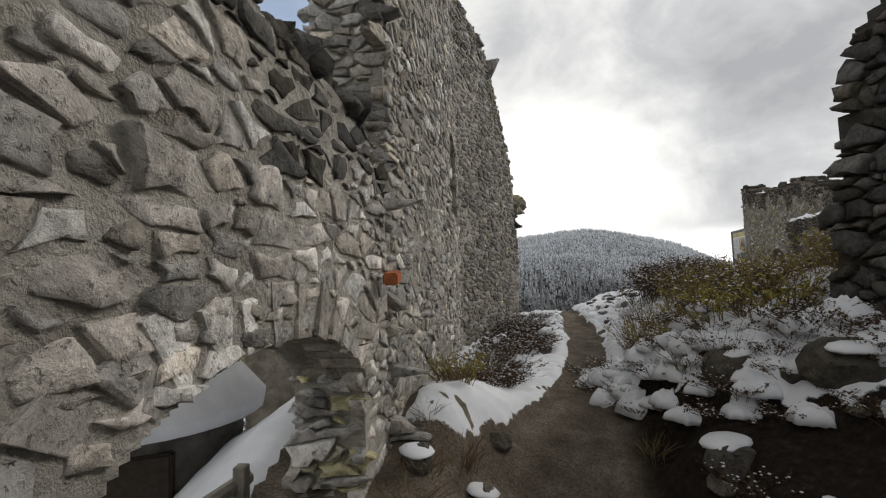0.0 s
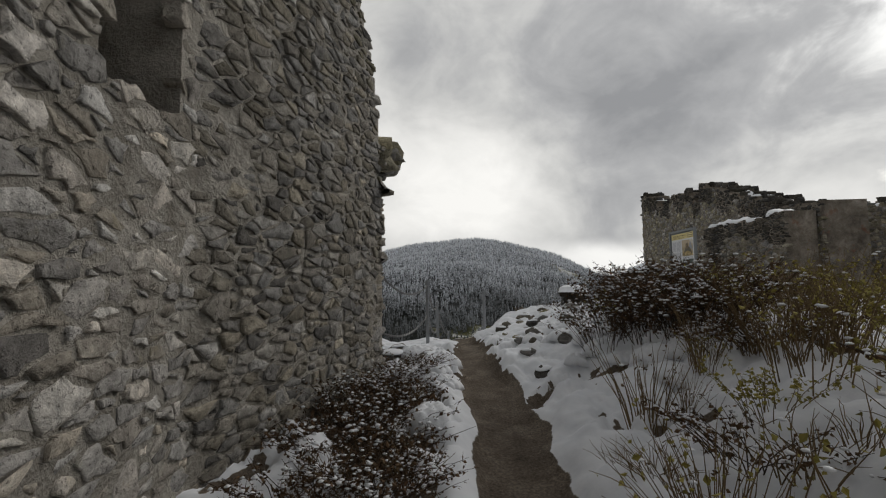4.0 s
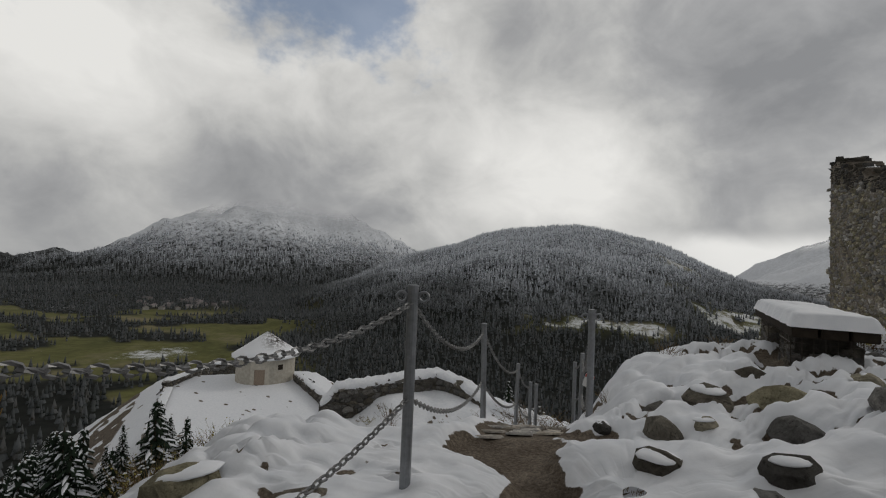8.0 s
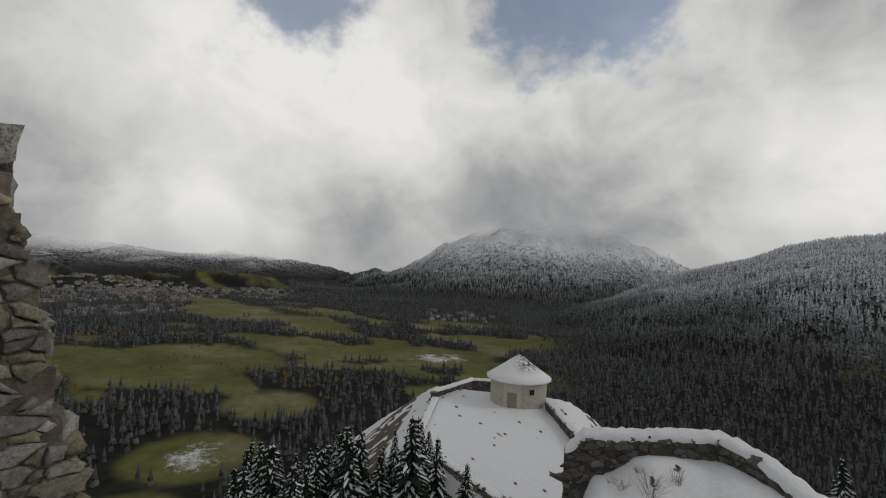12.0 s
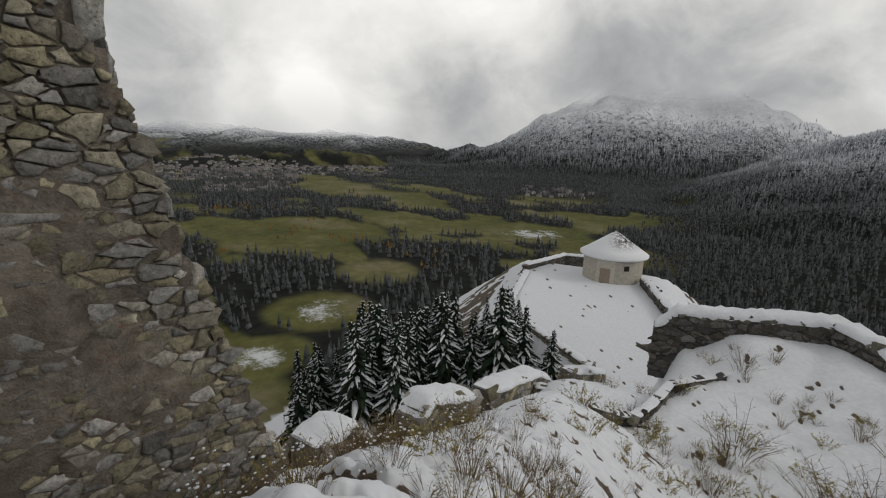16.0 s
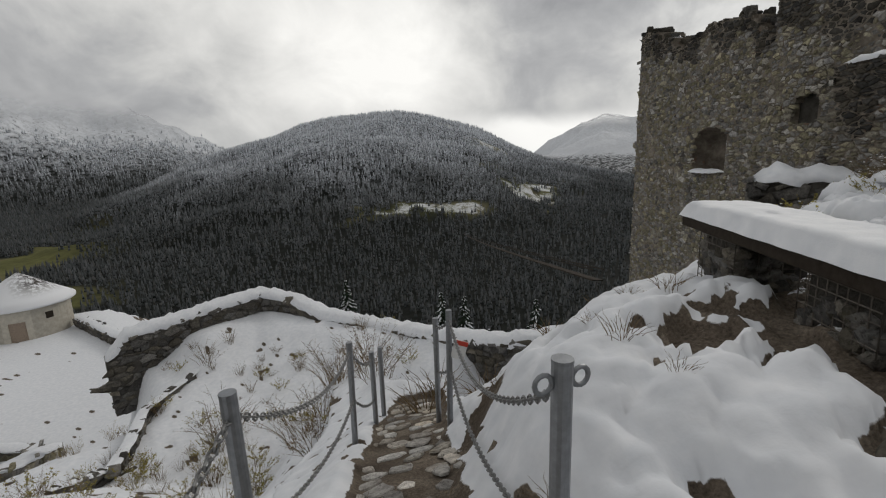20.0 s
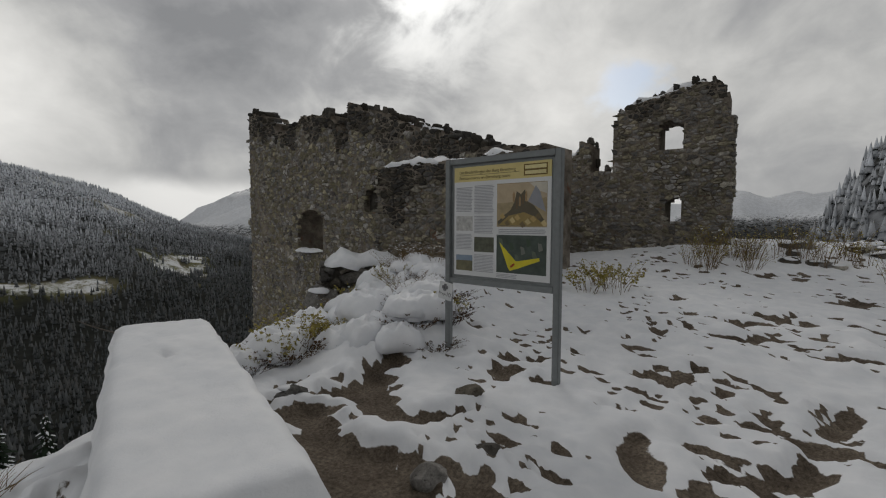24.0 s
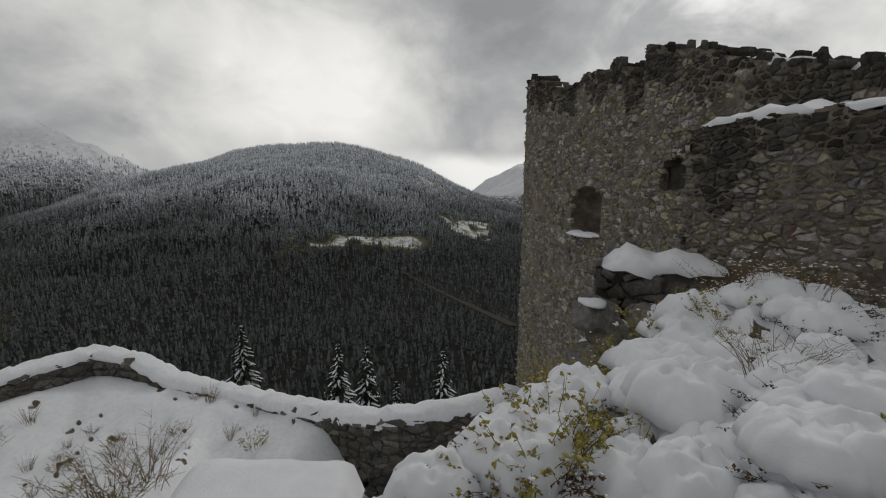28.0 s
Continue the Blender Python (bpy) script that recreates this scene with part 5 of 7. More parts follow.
def spans_link(u):
    top = float(np.interp(u, [0, 2.2, 2.6, 2.62, 2.88, 2.9, 3.6], [3.9, 4.0, 4.0, 4.4, 4.3, 3.5, 3.48])) + jag(u, 77, 0.1, 3)
    return [(-1.0, top)]


def spans_tower(u):
    top = float(np.interp(u, [0, 0.15, 0.5, 0.9, 1.6, 2.2, 2.5, 2.75, 2.9], [4.75, 5.1, 5.3, 5.38, 5.5, 5.65, 5.55, 5.28, 4.2])) + jag(u, 83, 0.1, 4)
    spans = [(-1.0, top)]
    if 1.18 < u < 1.78:
        t = (u - 1.48) / 0.3
        spans = [(-1.0, 3.98), (4.5 + 0.26 * math.sqrt(max(0, 1 - t * t)), top)]
    if 1.42 < u < 1.84:
        t = (u - 1.63) / 0.21
        spans = [(-1.0, 2.05), (2.5 + 0.21 * math.sqrt(max(0, 1 - t * t)), spans[0][1])] + spans[1:]
    return spans


link_wall = ruin("castle_link_wall", (17.0, 8.95), (16.35, 5.45), 1.0, spans_link, "lower ruined wall joining the two towers", STONE_BLOCK, MORTAR_BROWN,
                 ("out",), 1, (0.13, 0.08), 0.03, 91, low=-0.6, high=5.5)
tower_wall = ruin("gable_tower", (16.35, 5.45), (15.9, 2.6), 1.0, spans_tower, "ruined tower wall with two arched windows, snow on top", STONE_BLOCK, MORTAR_BROWN,
                  ("out", "end"), 1, (0.13, 0.08), 0.03, 95, near=lambda u, z: z > 1.5, limit=200, low=-0.6, high=7, joint=0.012,
                  crown=weathered(spans_tower, STONE_BLACK, 0.35, 9))


# ---------------------------------------------------------------- posts and chains
def post(x, y, top, lean=(0, 0), eyes=True, label="galvanised steel post with chain eyes beside the steps"):
    z = gz(x, y) - 0.1
    h = top - z
    base = thing("fence_post", Matrix.Translation((x, y, z)), label, "post", "posts along the steps")
    v, f = tube([(0, 0, 0), (lean[0] * 0.5, lean[1] * 0.5, h * 0.5), (lean[0], lean[1], h)], 0.031, 14)
    part("tube", mesh_from("tube", v, f, STEEL, False), base)
    if eyes:
        for s in (-1, 1):
            ring = [(lean[0] + s * 0.062 + 0.028 * math.cos(t), lean[1], h - 0.06 + 0.028 * math.sin(t)) for t in np.linspace(0, 2 * math.pi, 13)]
            v, f = tube(ring, 0.008, 6, False)
            part("chain_eye", mesh_from("chain_eye", v, f, STEEL, True), base)
    v, f = tube([(lean[0], lean[1], h - 0.004), (lean[0], lean[1], h + 0.006)], 0.032, 14)
    part("cap", mesh_from("cap", v, f, STEEL), base)
    return Vector((x + lean[0], y + lean[1], top))


def chain(a, b, sag, label="hanging steel link chain between posts", link=0.055):
    a, b = Vector(a), Vector(b)
    n = max(4, int((a - b).length * 1.03 / (link * 0.78)))
    soup = Soup()
    pts = [a.lerp(b, i / n) - Vector((0, 0, sag * 4 * (i / n) * (1 - i / n))) for i in range(n + 1)]
    for i in range(n):
        p, q = pts[i], pts[i + 1]
        d = (q - p).normalized()
        side = d.cross(Vector((0, 0, 1))).normalized()
        if i % 2:
            side = d.cross(side)
        c = (p + q) / 2
        loop = [c + d * (link * 0.5 * math.cos(t)) + side * (link * 0.27 * math.sin(t)) for t in np.linspace(0, 2 * math.pi, 9)]
        soup.add(*tube(loop, 0.0058, 4, False))
    ob = part("chain", soup.mesh("chain", CHAIN))
    return tagged(ob, label, "chain", "chains along the steps")


pa = post(-0.16, 3.75, 1.42)
pb = post(0.48, 6.05, 0.93, (-0.02, 0.04), eyes=False)
pc = post(1.25, 8.60, -0.02, (0.02, 0.0), eyes=False)
pd = post(1.62, 9.3, -0.48, eyes=False)
pe = post(1.80, 9.65, -0.6, eyes=False)
pp = post(1.38, 5.36, 1.19, (0.0, 0.0))
pq = post(2.20, 8.30, 0.25, (0.03, 0.02), eyes=False)
pr = post(2.24, 8.75, 0.02, eyes=False)
EYE_DOWN = Vector((0, 0, -0.09))
for a, b, sag in ((pa, pb, 0.22), (pb, pc, 0.2), (pc, pd, 0.1), (pp, pq, 0.32), (pq, pr, 0.05)):
    chain(a + EYE_DOWN, b + EYE_DOWN, sag)
    chain(a + Vector((0, 0, -0.62)), b + Vector((0, 0, -0.62)), sag * 0.8)
chain((-1.25, 1.35, 1.62), pa + EYE_DOWN, 0.26)
chain((-1.2, 1.5, 0.8), pa + Vector((0, 0, -0.62)), 0.2)


# ---------------------------------------------------------------- gabion bench
def bench():
    p0, p1 = Vector((3.40, 5.13, 0)), Vector((4.64, 7.39, 0))
    d = (p1 - p0).normalized()
    ang = math.atan2(d.y, d.x)
    length = (p1 - p0).length
    z0 = gz(4.0, 6.1) - 0.05
    top = 1.14
    b = thing("gabion_bench", Matrix.Translation((p0.x, p0.y, z0)) @ Matrix.Rotation(ang, 4, "Z"), "dark plank bench on wire gabions under thick snow", "bench")
    h = top - z0
    for k in range(3):
        y = -0.30 + k * 0.205
        bm = box_bm(0, y, h - 0.105, length, y + 0.185, h, 0.008)
        part("plank", bm, b, mat=WOOD)
    rng = np.random.default_rng(3)
    for x0 in (0.28, length - 0.95):
        g = part("gabion", box_bm(x0 + 0.03, -0.22, 0.0, x0 + 0.57, 0.22, h - 0.12, 0), b, "stone-filled wire gabion", mat=MORTAR_DARK)
        soup = Soup()
        for i in range(9):
            x = x0 + 0.6 * i / 8
            for y in (-0.26, 0.26):
                soup.add(*tube([(x, y, -0.05), (x, y, h - 0.105)], 0.004, 4))
        for i in range(7):
            y = -0.26 + 0.52 * i / 6
            for x in (x0, x0 + 0.6):
                soup.add(*tube([(x, y, -0.05), (x, y, h - 0.105)], 0.004, 4))
        for i in range(7):
            z = (h - 0.12) * i / 6
            soup.add(*tube([(x0, -0.26, z), (x0 + 0.6, -0.26, z), (x0 + 0.6, 0.26, z), (x0, 0.26, z), (x0, -0.26, z)], 0.004, 4))
        part("wire_mesh", soup.mesh("wire_mesh", WIRE), g)
        for _ in range(90):
            x, y, z = x0 + 0.3 + rng.uniform(-1, 1) * 0.26, rng.uniform(-0.22, 0.22), rng.uniform(0.02, h - 0.2)
            side = rng.integers(4)
            if side == 0: y = -0.22
            elif side == 1: y = 0.22
            elif side == 2: x = x0 + 0.04
            else: x = x0 + 0.56
            s = rng.uniform(0.09, 0.16)
            nrm = Vector(((0, -1, 0), (0, 1, 0), (-1, 0, 0), (1, 0, 0))[side])
            e1 = nrm.cross(Vector((0, 0, 1)))
            m = Matrix(((e1[0] * s, 0, nrm[0] * 0.045, x), (e1[1] * s, 0, nrm[1] * 0.045, y), (0, s * 0.8, 0, z), (0, 0, 0, 1)))
            LATER.append((g, shape_mesh(int(rng.integers(14)), STONE_DARK), STONE_DARK, m))
    # the snow on it
    nx, ny = 60, 16
    verts, faces = [], []
    for i in range(nx + 1):
        for j in range(ny + 1):
            u, v = i / nx, j / ny
            e = min(u, 1 - u) * length
            f = min(v, 1 - v) * 0.66
            round_ = (1 - (1 - min(1, e / 0.10)) ** 2.2) ** 0.5 * (1 - (1 - min(1, f / 0.09)) ** 2.2) ** 0.5
            x = -0.03 + u * (length + 0.06) + 0.012 * noise.noise(Vector((v * 5, i * 0.1, 2)))
            y = -0.33 + v * 0.64 + 0.018 * noise.noise(Vector((u * 14, j * 0.2, 5)))
            zz = h - 0.012 + round_ * (0.135 + 0.025 * noise.noise(Vector((u * 5, v * 2, 1))) + 0.012 * noise.noise(Vector((u * 23, v * 9, 4))))
            dent = math.hypot((u - 0.62) * length, (v - 0.55) * 0.64)
            zz -= 0.05 * math.exp(-(dent / 0.045) ** 2)
            verts.append((x, y, zz))
    for i in range(nx):
        for j in range(ny):
            a = i * (ny + 1) + j
            faces.append((a, a + ny + 1, a + ny + 2, a + 1))
    rim = [i * (ny + 1) for i in range(nx + 1)] + [nx * (ny + 1) + j for j in range(1, ny + 1)] + [i * (ny + 1) + ny for i in range(nx - 1, -1, -1)] + list(range(ny - 1, 0, -1))
    faces.append(tuple(rim))
    s = part("bench_snow", mesh_from("bench_snow", verts, faces, SNOW, True), m=b.matrix_basis.copy())
    tagged(s, "thick smooth slab of snow lying on the bench", "snow")


bench()


# ---------------------------------------------------------------- info board
def board():
    r0, l0 = Vector((6.46, 4.89, 0)), Vector((6.74, 6.05, 0))      # right and left post as read from the front
    along = (r0 - l0).normalized()
    width = (r0 - l0).length
    m = Matrix.Translation((l0.x, l0.y, 0)) @ Matrix.Rotation(math.atan2(along.y, along.x), 4, "Z")
    b = thing("info_board", m, "large printed information board in a grey steel frame", "sign")
    top, low = 2.62, 1.39
    zl, zr = gz(l0.x, l0.y) - 0.1, gz(r0.x, r0.y) - 0.1
    frame_mat = material("grey_painted_steel", m_plain((0.20, 0.215, 0.22), 0.12, 20, 0.1), 0.5, 0.3)
    for x, z in ((0.0, zl), (width, zr)):
        part("post", box_bm(x - 0.03, -0.03, z, x + 0.03, 0.03, top, 0.006), b, mat=frame_mat)
    for z in (top - 0.055, low):
        part("rail", box_bm(0.032, -0.028, z, width - 0.032, 0.028, z + 0.055, 0.004), b, mat=frame_mat)
    part("back_panel", box_bm(0.032, 0.004, low + 0.057, width - 0.032, 0.016, top - 0.057), b, mat=frame_mat)
    paper = material("printed_sheet", m_plain((0.62, 0.63, 0.64), 0.05, 2, 0.0), 0.45)

    def sheet(name, x0, z0, x1, z1, col, lift, var=0.1, scale=6, mat=None):
        mm = mat or material(name, m_plain(col, var, scale, 0.0), 0.45)
        W, H = width - 0.14, top - low - 0.17
        X0, Z1 = 0.07, top - 0.085
        return part(name, box_bm(X0 + x0 * W, -0.004 - 0.0012 * lift, Z1 - z1 * H, X0 + x1 * W, 0.003, Z1 - z0 * H), b, mat=mm)

    sheet("print", 0, 0, 1, 1, None, 0, mat=paper)
    sheet("yellow_heading", 0.0, 0.0, 1.0, 0.135, (0.62, 0.52, 0.22), 1)
    ink = material("ink", m_plain((0.10, 0.10, 0.10), 0.1, 5, 0), 0.6)
    grey = material("grey_ink", m_plain((0.36, 0.37, 0.40), 0.1, 5, 0), 0.6)
    # picture of the castle rock
    sheet("castle_picture", 0.48, 0.17, 0.965, 0.545, (0.36, 0.29, 0.17), 1, 0.35, 9)
    sheet("map_picture", 0.48, 0.615, 0.965, 0.945, (0.045, 0.06, 0.05), 1, 0.4, 9)
    W, H, X0, Z1 = width - 0.14, top - low - 0.17, 0.07, top - 0.085

    def poly(name, pts, col, lift):
        v = [(X0 + x * W, -0.004 - 0.0012 * lift, Z1 - y * H) for x, y in pts]
        v += [(p[0], 0.0, p[2]) for p in v]
        k = len(pts)
        f = [tuple(range(k)), tuple(range(2 * k - 1, k - 1, -1))] + [(i, i + k, (i + 1) % k + k, (i + 1) % k) for i in range(k)]
        part(name, mesh_from(name, v, f, material(name, m_plain(col, 0.15, 10, 0), 0.5)), b)

    poly("picture_sky", [(0.482, 0.175), (0.963, 0.175), (0.963, 0.30), (0.75, 0.33), (0.482, 0.34)], (0.46, 0.37, 0.25), 1.6)
    poly("cloud_shape", [(0.80, 0.175), (0.963, 0.175), (0.963, 0.27), (0.88, 0.24)], (0.50, 0.47, 0.40), 2.0)
    for k in range(9):
        xa, ya = 0.51 + 0.05 * k, 0.45 + 0.012 * ((k * 5) % 7)
        poly("rock_facet", [(xa, ya), (xa + 0.03, ya - 0.025), (xa + 0.06, ya + 0.01), (xa + 0.03, ya + 0.03)], ((0.42, 0.30, 0.12), (0.16, 0.12, 0.06), (0.50, 0.40, 0.20))[k % 3], 4.0)
    for k in range(5):
        xa, ya = 0.64 + 0.03 * k, 0.27 + 0.02 * ((k * 3) % 4)
        poly("tower_facet", [(xa, ya), (xa + 0.012, ya - 0.03), (xa + 0.022, ya), (xa + 0.02, ya + 0.06), (xa + 0.002, ya + 0.06)], ((0.30, 0.20, 0.10), (0.13, 0.09, 0.05))[k % 2], 3.0)
    poly("rock_shape", [(0.49, 0.5), (0.56, 0.44), (0.62, 0.40), (0.66, 0.33), (0.68, 0.24), (0.72, 0.27), (0.76, 0.23), (0.78, 0.33), (0.84, 0.36), (0.90, 0.43), (0.95, 0.50), (0.9, 0.53), (0.5, 0.535)], (0.10, 0.085, 0.055), 2.2)
    poly("slope_shape", [(0.5, 0.53), (0.6, 0.45), (0.75, 0.42), (0.86, 0.46), (0.95, 0.535)], (0.30, 0.22, 0.08), 3.2)
    poly("far_peak_shape", [(0.79, 0.33), (0.86, 0.20), (0.90, 0.25), (0.955, 0.42), (0.86, 0.37)], (0.27, 0.28, 0.31), 2.6)
    for k in range(8):
        xa, ya = 0.50 + 0.055 * k, 0.64 + 0.035 * ((k * 3) % 5)
        poly("map_patch", [(xa, ya), (xa + 0.035, ya + 0.01), (xa + 0.05, ya + 0.06), (xa + 0.01, ya + 0.075)], ((0.10, 0.12, 0.09), (0.16, 0.17, 0.15), (0.05, 0.075, 0.05))[k % 3], 1.7)
    poly("yellow_star", [(0.51, 0.68), (0.68, 0.84), (0.90, 0.80), (0.905, 0.825), (0.70, 0.90), (0.62, 0.925), (0.60, 0.90)], (0.62, 0.54, 0.03), 2.2)
    poly("red_mark", [(0.62, 0.885), (0.66, 0.855), (0.67, 0.87), (0.63, 0.90)], (0.35, 0.05, 0.02), 3.2)
    sheet("etching", 0.025, 0.45, 0.215, 0.585, (0.50, 0.50, 0.49), 1, 0.4, 25)
    sheet("photo", 0.235, 0.64, 0.45, 0.775, (0.10, 0.105, 0.075), 1, 0.5, 20)
    sheet("landscape_photo", 0.025, 0.81, 0.215, 0.955, (0.16, 0.15, 0.09), 1, 0.4, 12)
    sheet("photo_sky", 0.025, 0.81, 0.215, 0.86, (0.22, 0.28, 0.36), 2, 0.2, 10)
    # lines of small print
    for x0, x1, y0, y1, step in ((0.025, 0.215, 0.185, 0.41, 0.0135), (0.235, 0.45, 0.175, 0.43, 0.0135), (0.235, 0.45, 0.45, 0.6, 0.0135), (0.025, 0.215, 0.615, 0.76, 0.0135), (0.235, 0.45, 0.80, 0.95, 0.0135), (0.5, 0.96, 0.565, 0.60, 0.015), (0.48, 0.7, 0.958, 0.985, 0.0125)):
        soup = Soup()
        y = y0
        rng = random.Random(int(x0 * 1000 + y0 * 100))
        while y < y1:
            e = x1 - rng.uniform(0, 0.02)
            xx0, xx1, zz0, zz1 = X0 + x0 * W, X0 + e * W, Z1 - y * H, Z1 - (y + step * 0.5) * H
            soup.add([(xx0, -0.0062, zz0), (xx1, -0.0062, zz0), (xx1, -0.0062, zz1), (xx0, -0.0062, zz1)], [(0, 1, 2, 3)])
            y += step
        part("small_print", soup.mesh("small_print", grey), b)

    def text(body, x, z, size, mat, lift=2.5, at=Matrix.Identity(4)):
        cu = bpy.data.curves.new("text", "FONT")
        cu.body, cu.size, cu.extrude = body, size, 0.0004
        ob = bpy.data.objects.new("text", cu)
        scene.collection.objects.link(ob)
        dep = bpy.context.evaluated_depsgraph_get()
        me = bpy.data.meshes.new_from_object(ob.evaluated_get(dep))
        bpy.data.objects.remove(ob)
        me.materials.clear()
        me.materials.append(mat)
        part("lettering", me, b, m=at @ Matrix.Translation((x, -0.004 - 0.0012 * lift, z)) @ Matrix.Rotation(radians(90), 4, "X"))

    poly("emblem", [(0.745, 0.02), (0.965, 0.02), (0.965, 0.115), (0.745, 0.115)], (0.16, 0.10, 0.02), 2.2)
    for y in (0.03, 0.075):
        poly("emblem_bar", [(0.757, y), (0.953, y), (0.953, y + 0.03), (0.757, y + 0.03)], (0.62, 0.55, 0.28), 3.2)
    head = material("heading_ink", m_plain((0.16, 0.13, 0.06), 0.1, 5, 0), 0.6)
    text("Die Beschießungen der Burg Ehrenberg", X0 + 0.06 * W, Z1 - 0.062 * H, 0.040, head)
    sheet("heading_line", 0.06, 0.074, 0.70, 0.078, (0.16, 0.13, 0.06), 2)
    text("Bombardments on Ehrenberg castle", X0 + 0.06 * W, Z1 - 0.115 * H, 0.040, head)
    # small number plate, a little crooked on its post
    crooked = Matrix.Translation((-0.01, 0, low - 0.09)) @ Matrix.Rotation(radians(9), 4, "Y")
    plate = part("number_plate", box_bm(-0.085, -0.05, -0.09, 0.085, -0.034, 0.09, 0.003), b, "white plate with the number 10", crooked, mat=paper)
    grey_mark = material("plate_mark", m_plain((0.20, 0.20, 0.21), 0.3, 30, 0), 0.6)
    part("plate_mark", box_bm(-0.03, -0.0515, 0.005, 0.03, -0.0505, 0.075, 0.02), b, "grey printed mark", crooked, mat=grey_mark)
    text("Frage", -0.075, -0.045, 0.042, ink, 40, crooked)
    text("10", 0.018, -0.05, 0.062, ink, 40, crooked)


board()


# ---------------------------------------------------------------- round turret in the lower ward
def turret():
    (cx, cy), zb = placed(-28.9, 44.6), -13.4
    b = thing("round_turret", Matrix.Translation((cx, cy, zb)), "round plastered turret with a snowy cone roof", "turret")
    k, R, H = 40, 3.35, 3.35
    door_ang = math.atan2(4.4 - cy, 0.2 - cx) - 0.14
    verts, faces = [], []
    for i in range(k):
        t = door_ang + 2 * math.pi * (i + 0.5) / k
        for z in (-0.6, H):
            verts.append((R * math.cos(t), R * math.sin(t), z))
    for i in range(k):
        if i in (k - 1, k - 2, 0, k - 3):
            continue
        j = (i + 1) % k
        faces.append((2 * i, 2 * j, 2 * j + 1, 2 * i + 1))
    # over the door
    part("wall", mesh_from("wall", verts, faces, PLASTER), b)
    t0, t1 = door_ang + 2 * math.pi * (k - 2.5) / k, door_ang + 2 * math.pi * 1.5 / k
    def arc(r, z0, z1, a, e, n=6):
        v, f = [], []
        for i in range(n + 1):
            t = a + (e - a) * i / n
            v += [(r * math.cos(t), r * math.sin(t), z0), (r * math.cos(t), r * math.sin(t), z1)]
        for i in range(n):
            f.append((2 * i, 2 * i + 2, 2 * i + 3, 2 * i + 1))
        return v, f
    s = Soup()
    t0 = door_ang - 2 * math.pi * 2.5 / k
    t1 = door_ang + 2 * math.pi * 1.5 / k
    s.add(*arc(R, 2.15, H, t0, t1))
    s.add(*arc(R, -0.6, 0.1, t0, t1))
    tm0, tm1 = t0 + (t1 - t0) * 0.22, t0 + (t1 - t0) * 0.78
    s.add(*arc(R, 0.1, 2.15, t0, tm0, 2))
    s.add(*arc(R, 0.1, 2.15, tm1, t1, 2))
    for t in (tm0, tm1):
        c, q = math.cos(t), math.sin(t)
        s.add([(R * c, R * q, 0.1), (R * c, R * q, 2.15), ((R - 0.4) * c, (R - 0.4) * q, 2.15), ((R - 0.4) * c, (R - 0.4) * q, 0.1)], [(0, 1, 2, 3)])
    part("wall_round_door", s.mesh("wall_round_door", PLASTER), b)
    v, f = arc(R - 0.10, 0.1, 2.15, tm0, tm1, 4)
    d = part("door", mesh_from("door", v, f, WOOD_BROWN), b, "weathered plank door")
    # small window
    tw = door_ang + 0.62
    c, q = math.cos(tw), math.sin(tw)
    m = Matrix.Translation((R * c, R * q, 2.3)) @ Matrix.Rotation(tw, 4, "Z")
    part("window", box_bm(-0.05, -0.3, -0.3, 0.03, 0.3, 0.3, 0.02), b, "small dark window", m, mat=WOOD)
    # roof: eaves and cone under snow, bare boards where snow slid off
    RE, top = 3.85, 6.05
    verts, faces = [], []
    rings = [(RE, H - 0.12), (RE + 0.03, H + 0.12), (RE * 0.8, H + 0.62), (RE * 0.5, H + 1.42), (RE * 0.22, H + 2.2), (0.03, top)]
    for r, z in rings:
        for i in range(48):
            t = 2 * math.pi * i / 48
            w = 0.03 * noise.noise(Vector((r * math.cos(t) * 2, r * math.sin(t) * 2, z)))
            verts.append(((r + w) * math.cos(t), (r + w) * math.sin(t), z + w))
    for a in range(len(rings) - 1):
        for i in range(48):
            j = (i + 1) % 48
            faces.append((a * 48 + i, a * 48 + j, (a + 1) * 48 + j, (a + 1) * 48 + i))
    faces.append(tuple(range(48))[::-1])
    part("roof", mesh_from("roof", verts, faces, ROOFSNOW, True), b, "conical shingle roof half covered by snow")


def m_roofsnow(n):
    sep = n.add("ShaderNodeSeparateXYZ", {0: n.obj})
    g = n.noise(n.obj, 3.0, 5, 0.7)
    high = n.smooth(sep.outputs[2], 3.9, 5.2)
    side = n.smooth(n.math("ADD", n.math("MULTIPLY", sep.outputs[0], 0.55), n.math("MULTIPLY", sep.outputs[1], 0.25)), -0.8, 0.6)
    barem = n.math("MULTIPLY", n.math("MULTIPLY", high, side), n.smooth(g, 0.40, 0.56))
    n.put(n.mix(barem, (0.80, 0.81, 0.84), (0.06, 0.05, 0.045)), g, 0.3, 0.05)


ROOFSNOW = material("snowy_shingles", m_roofsnow, 0.8)
turret()

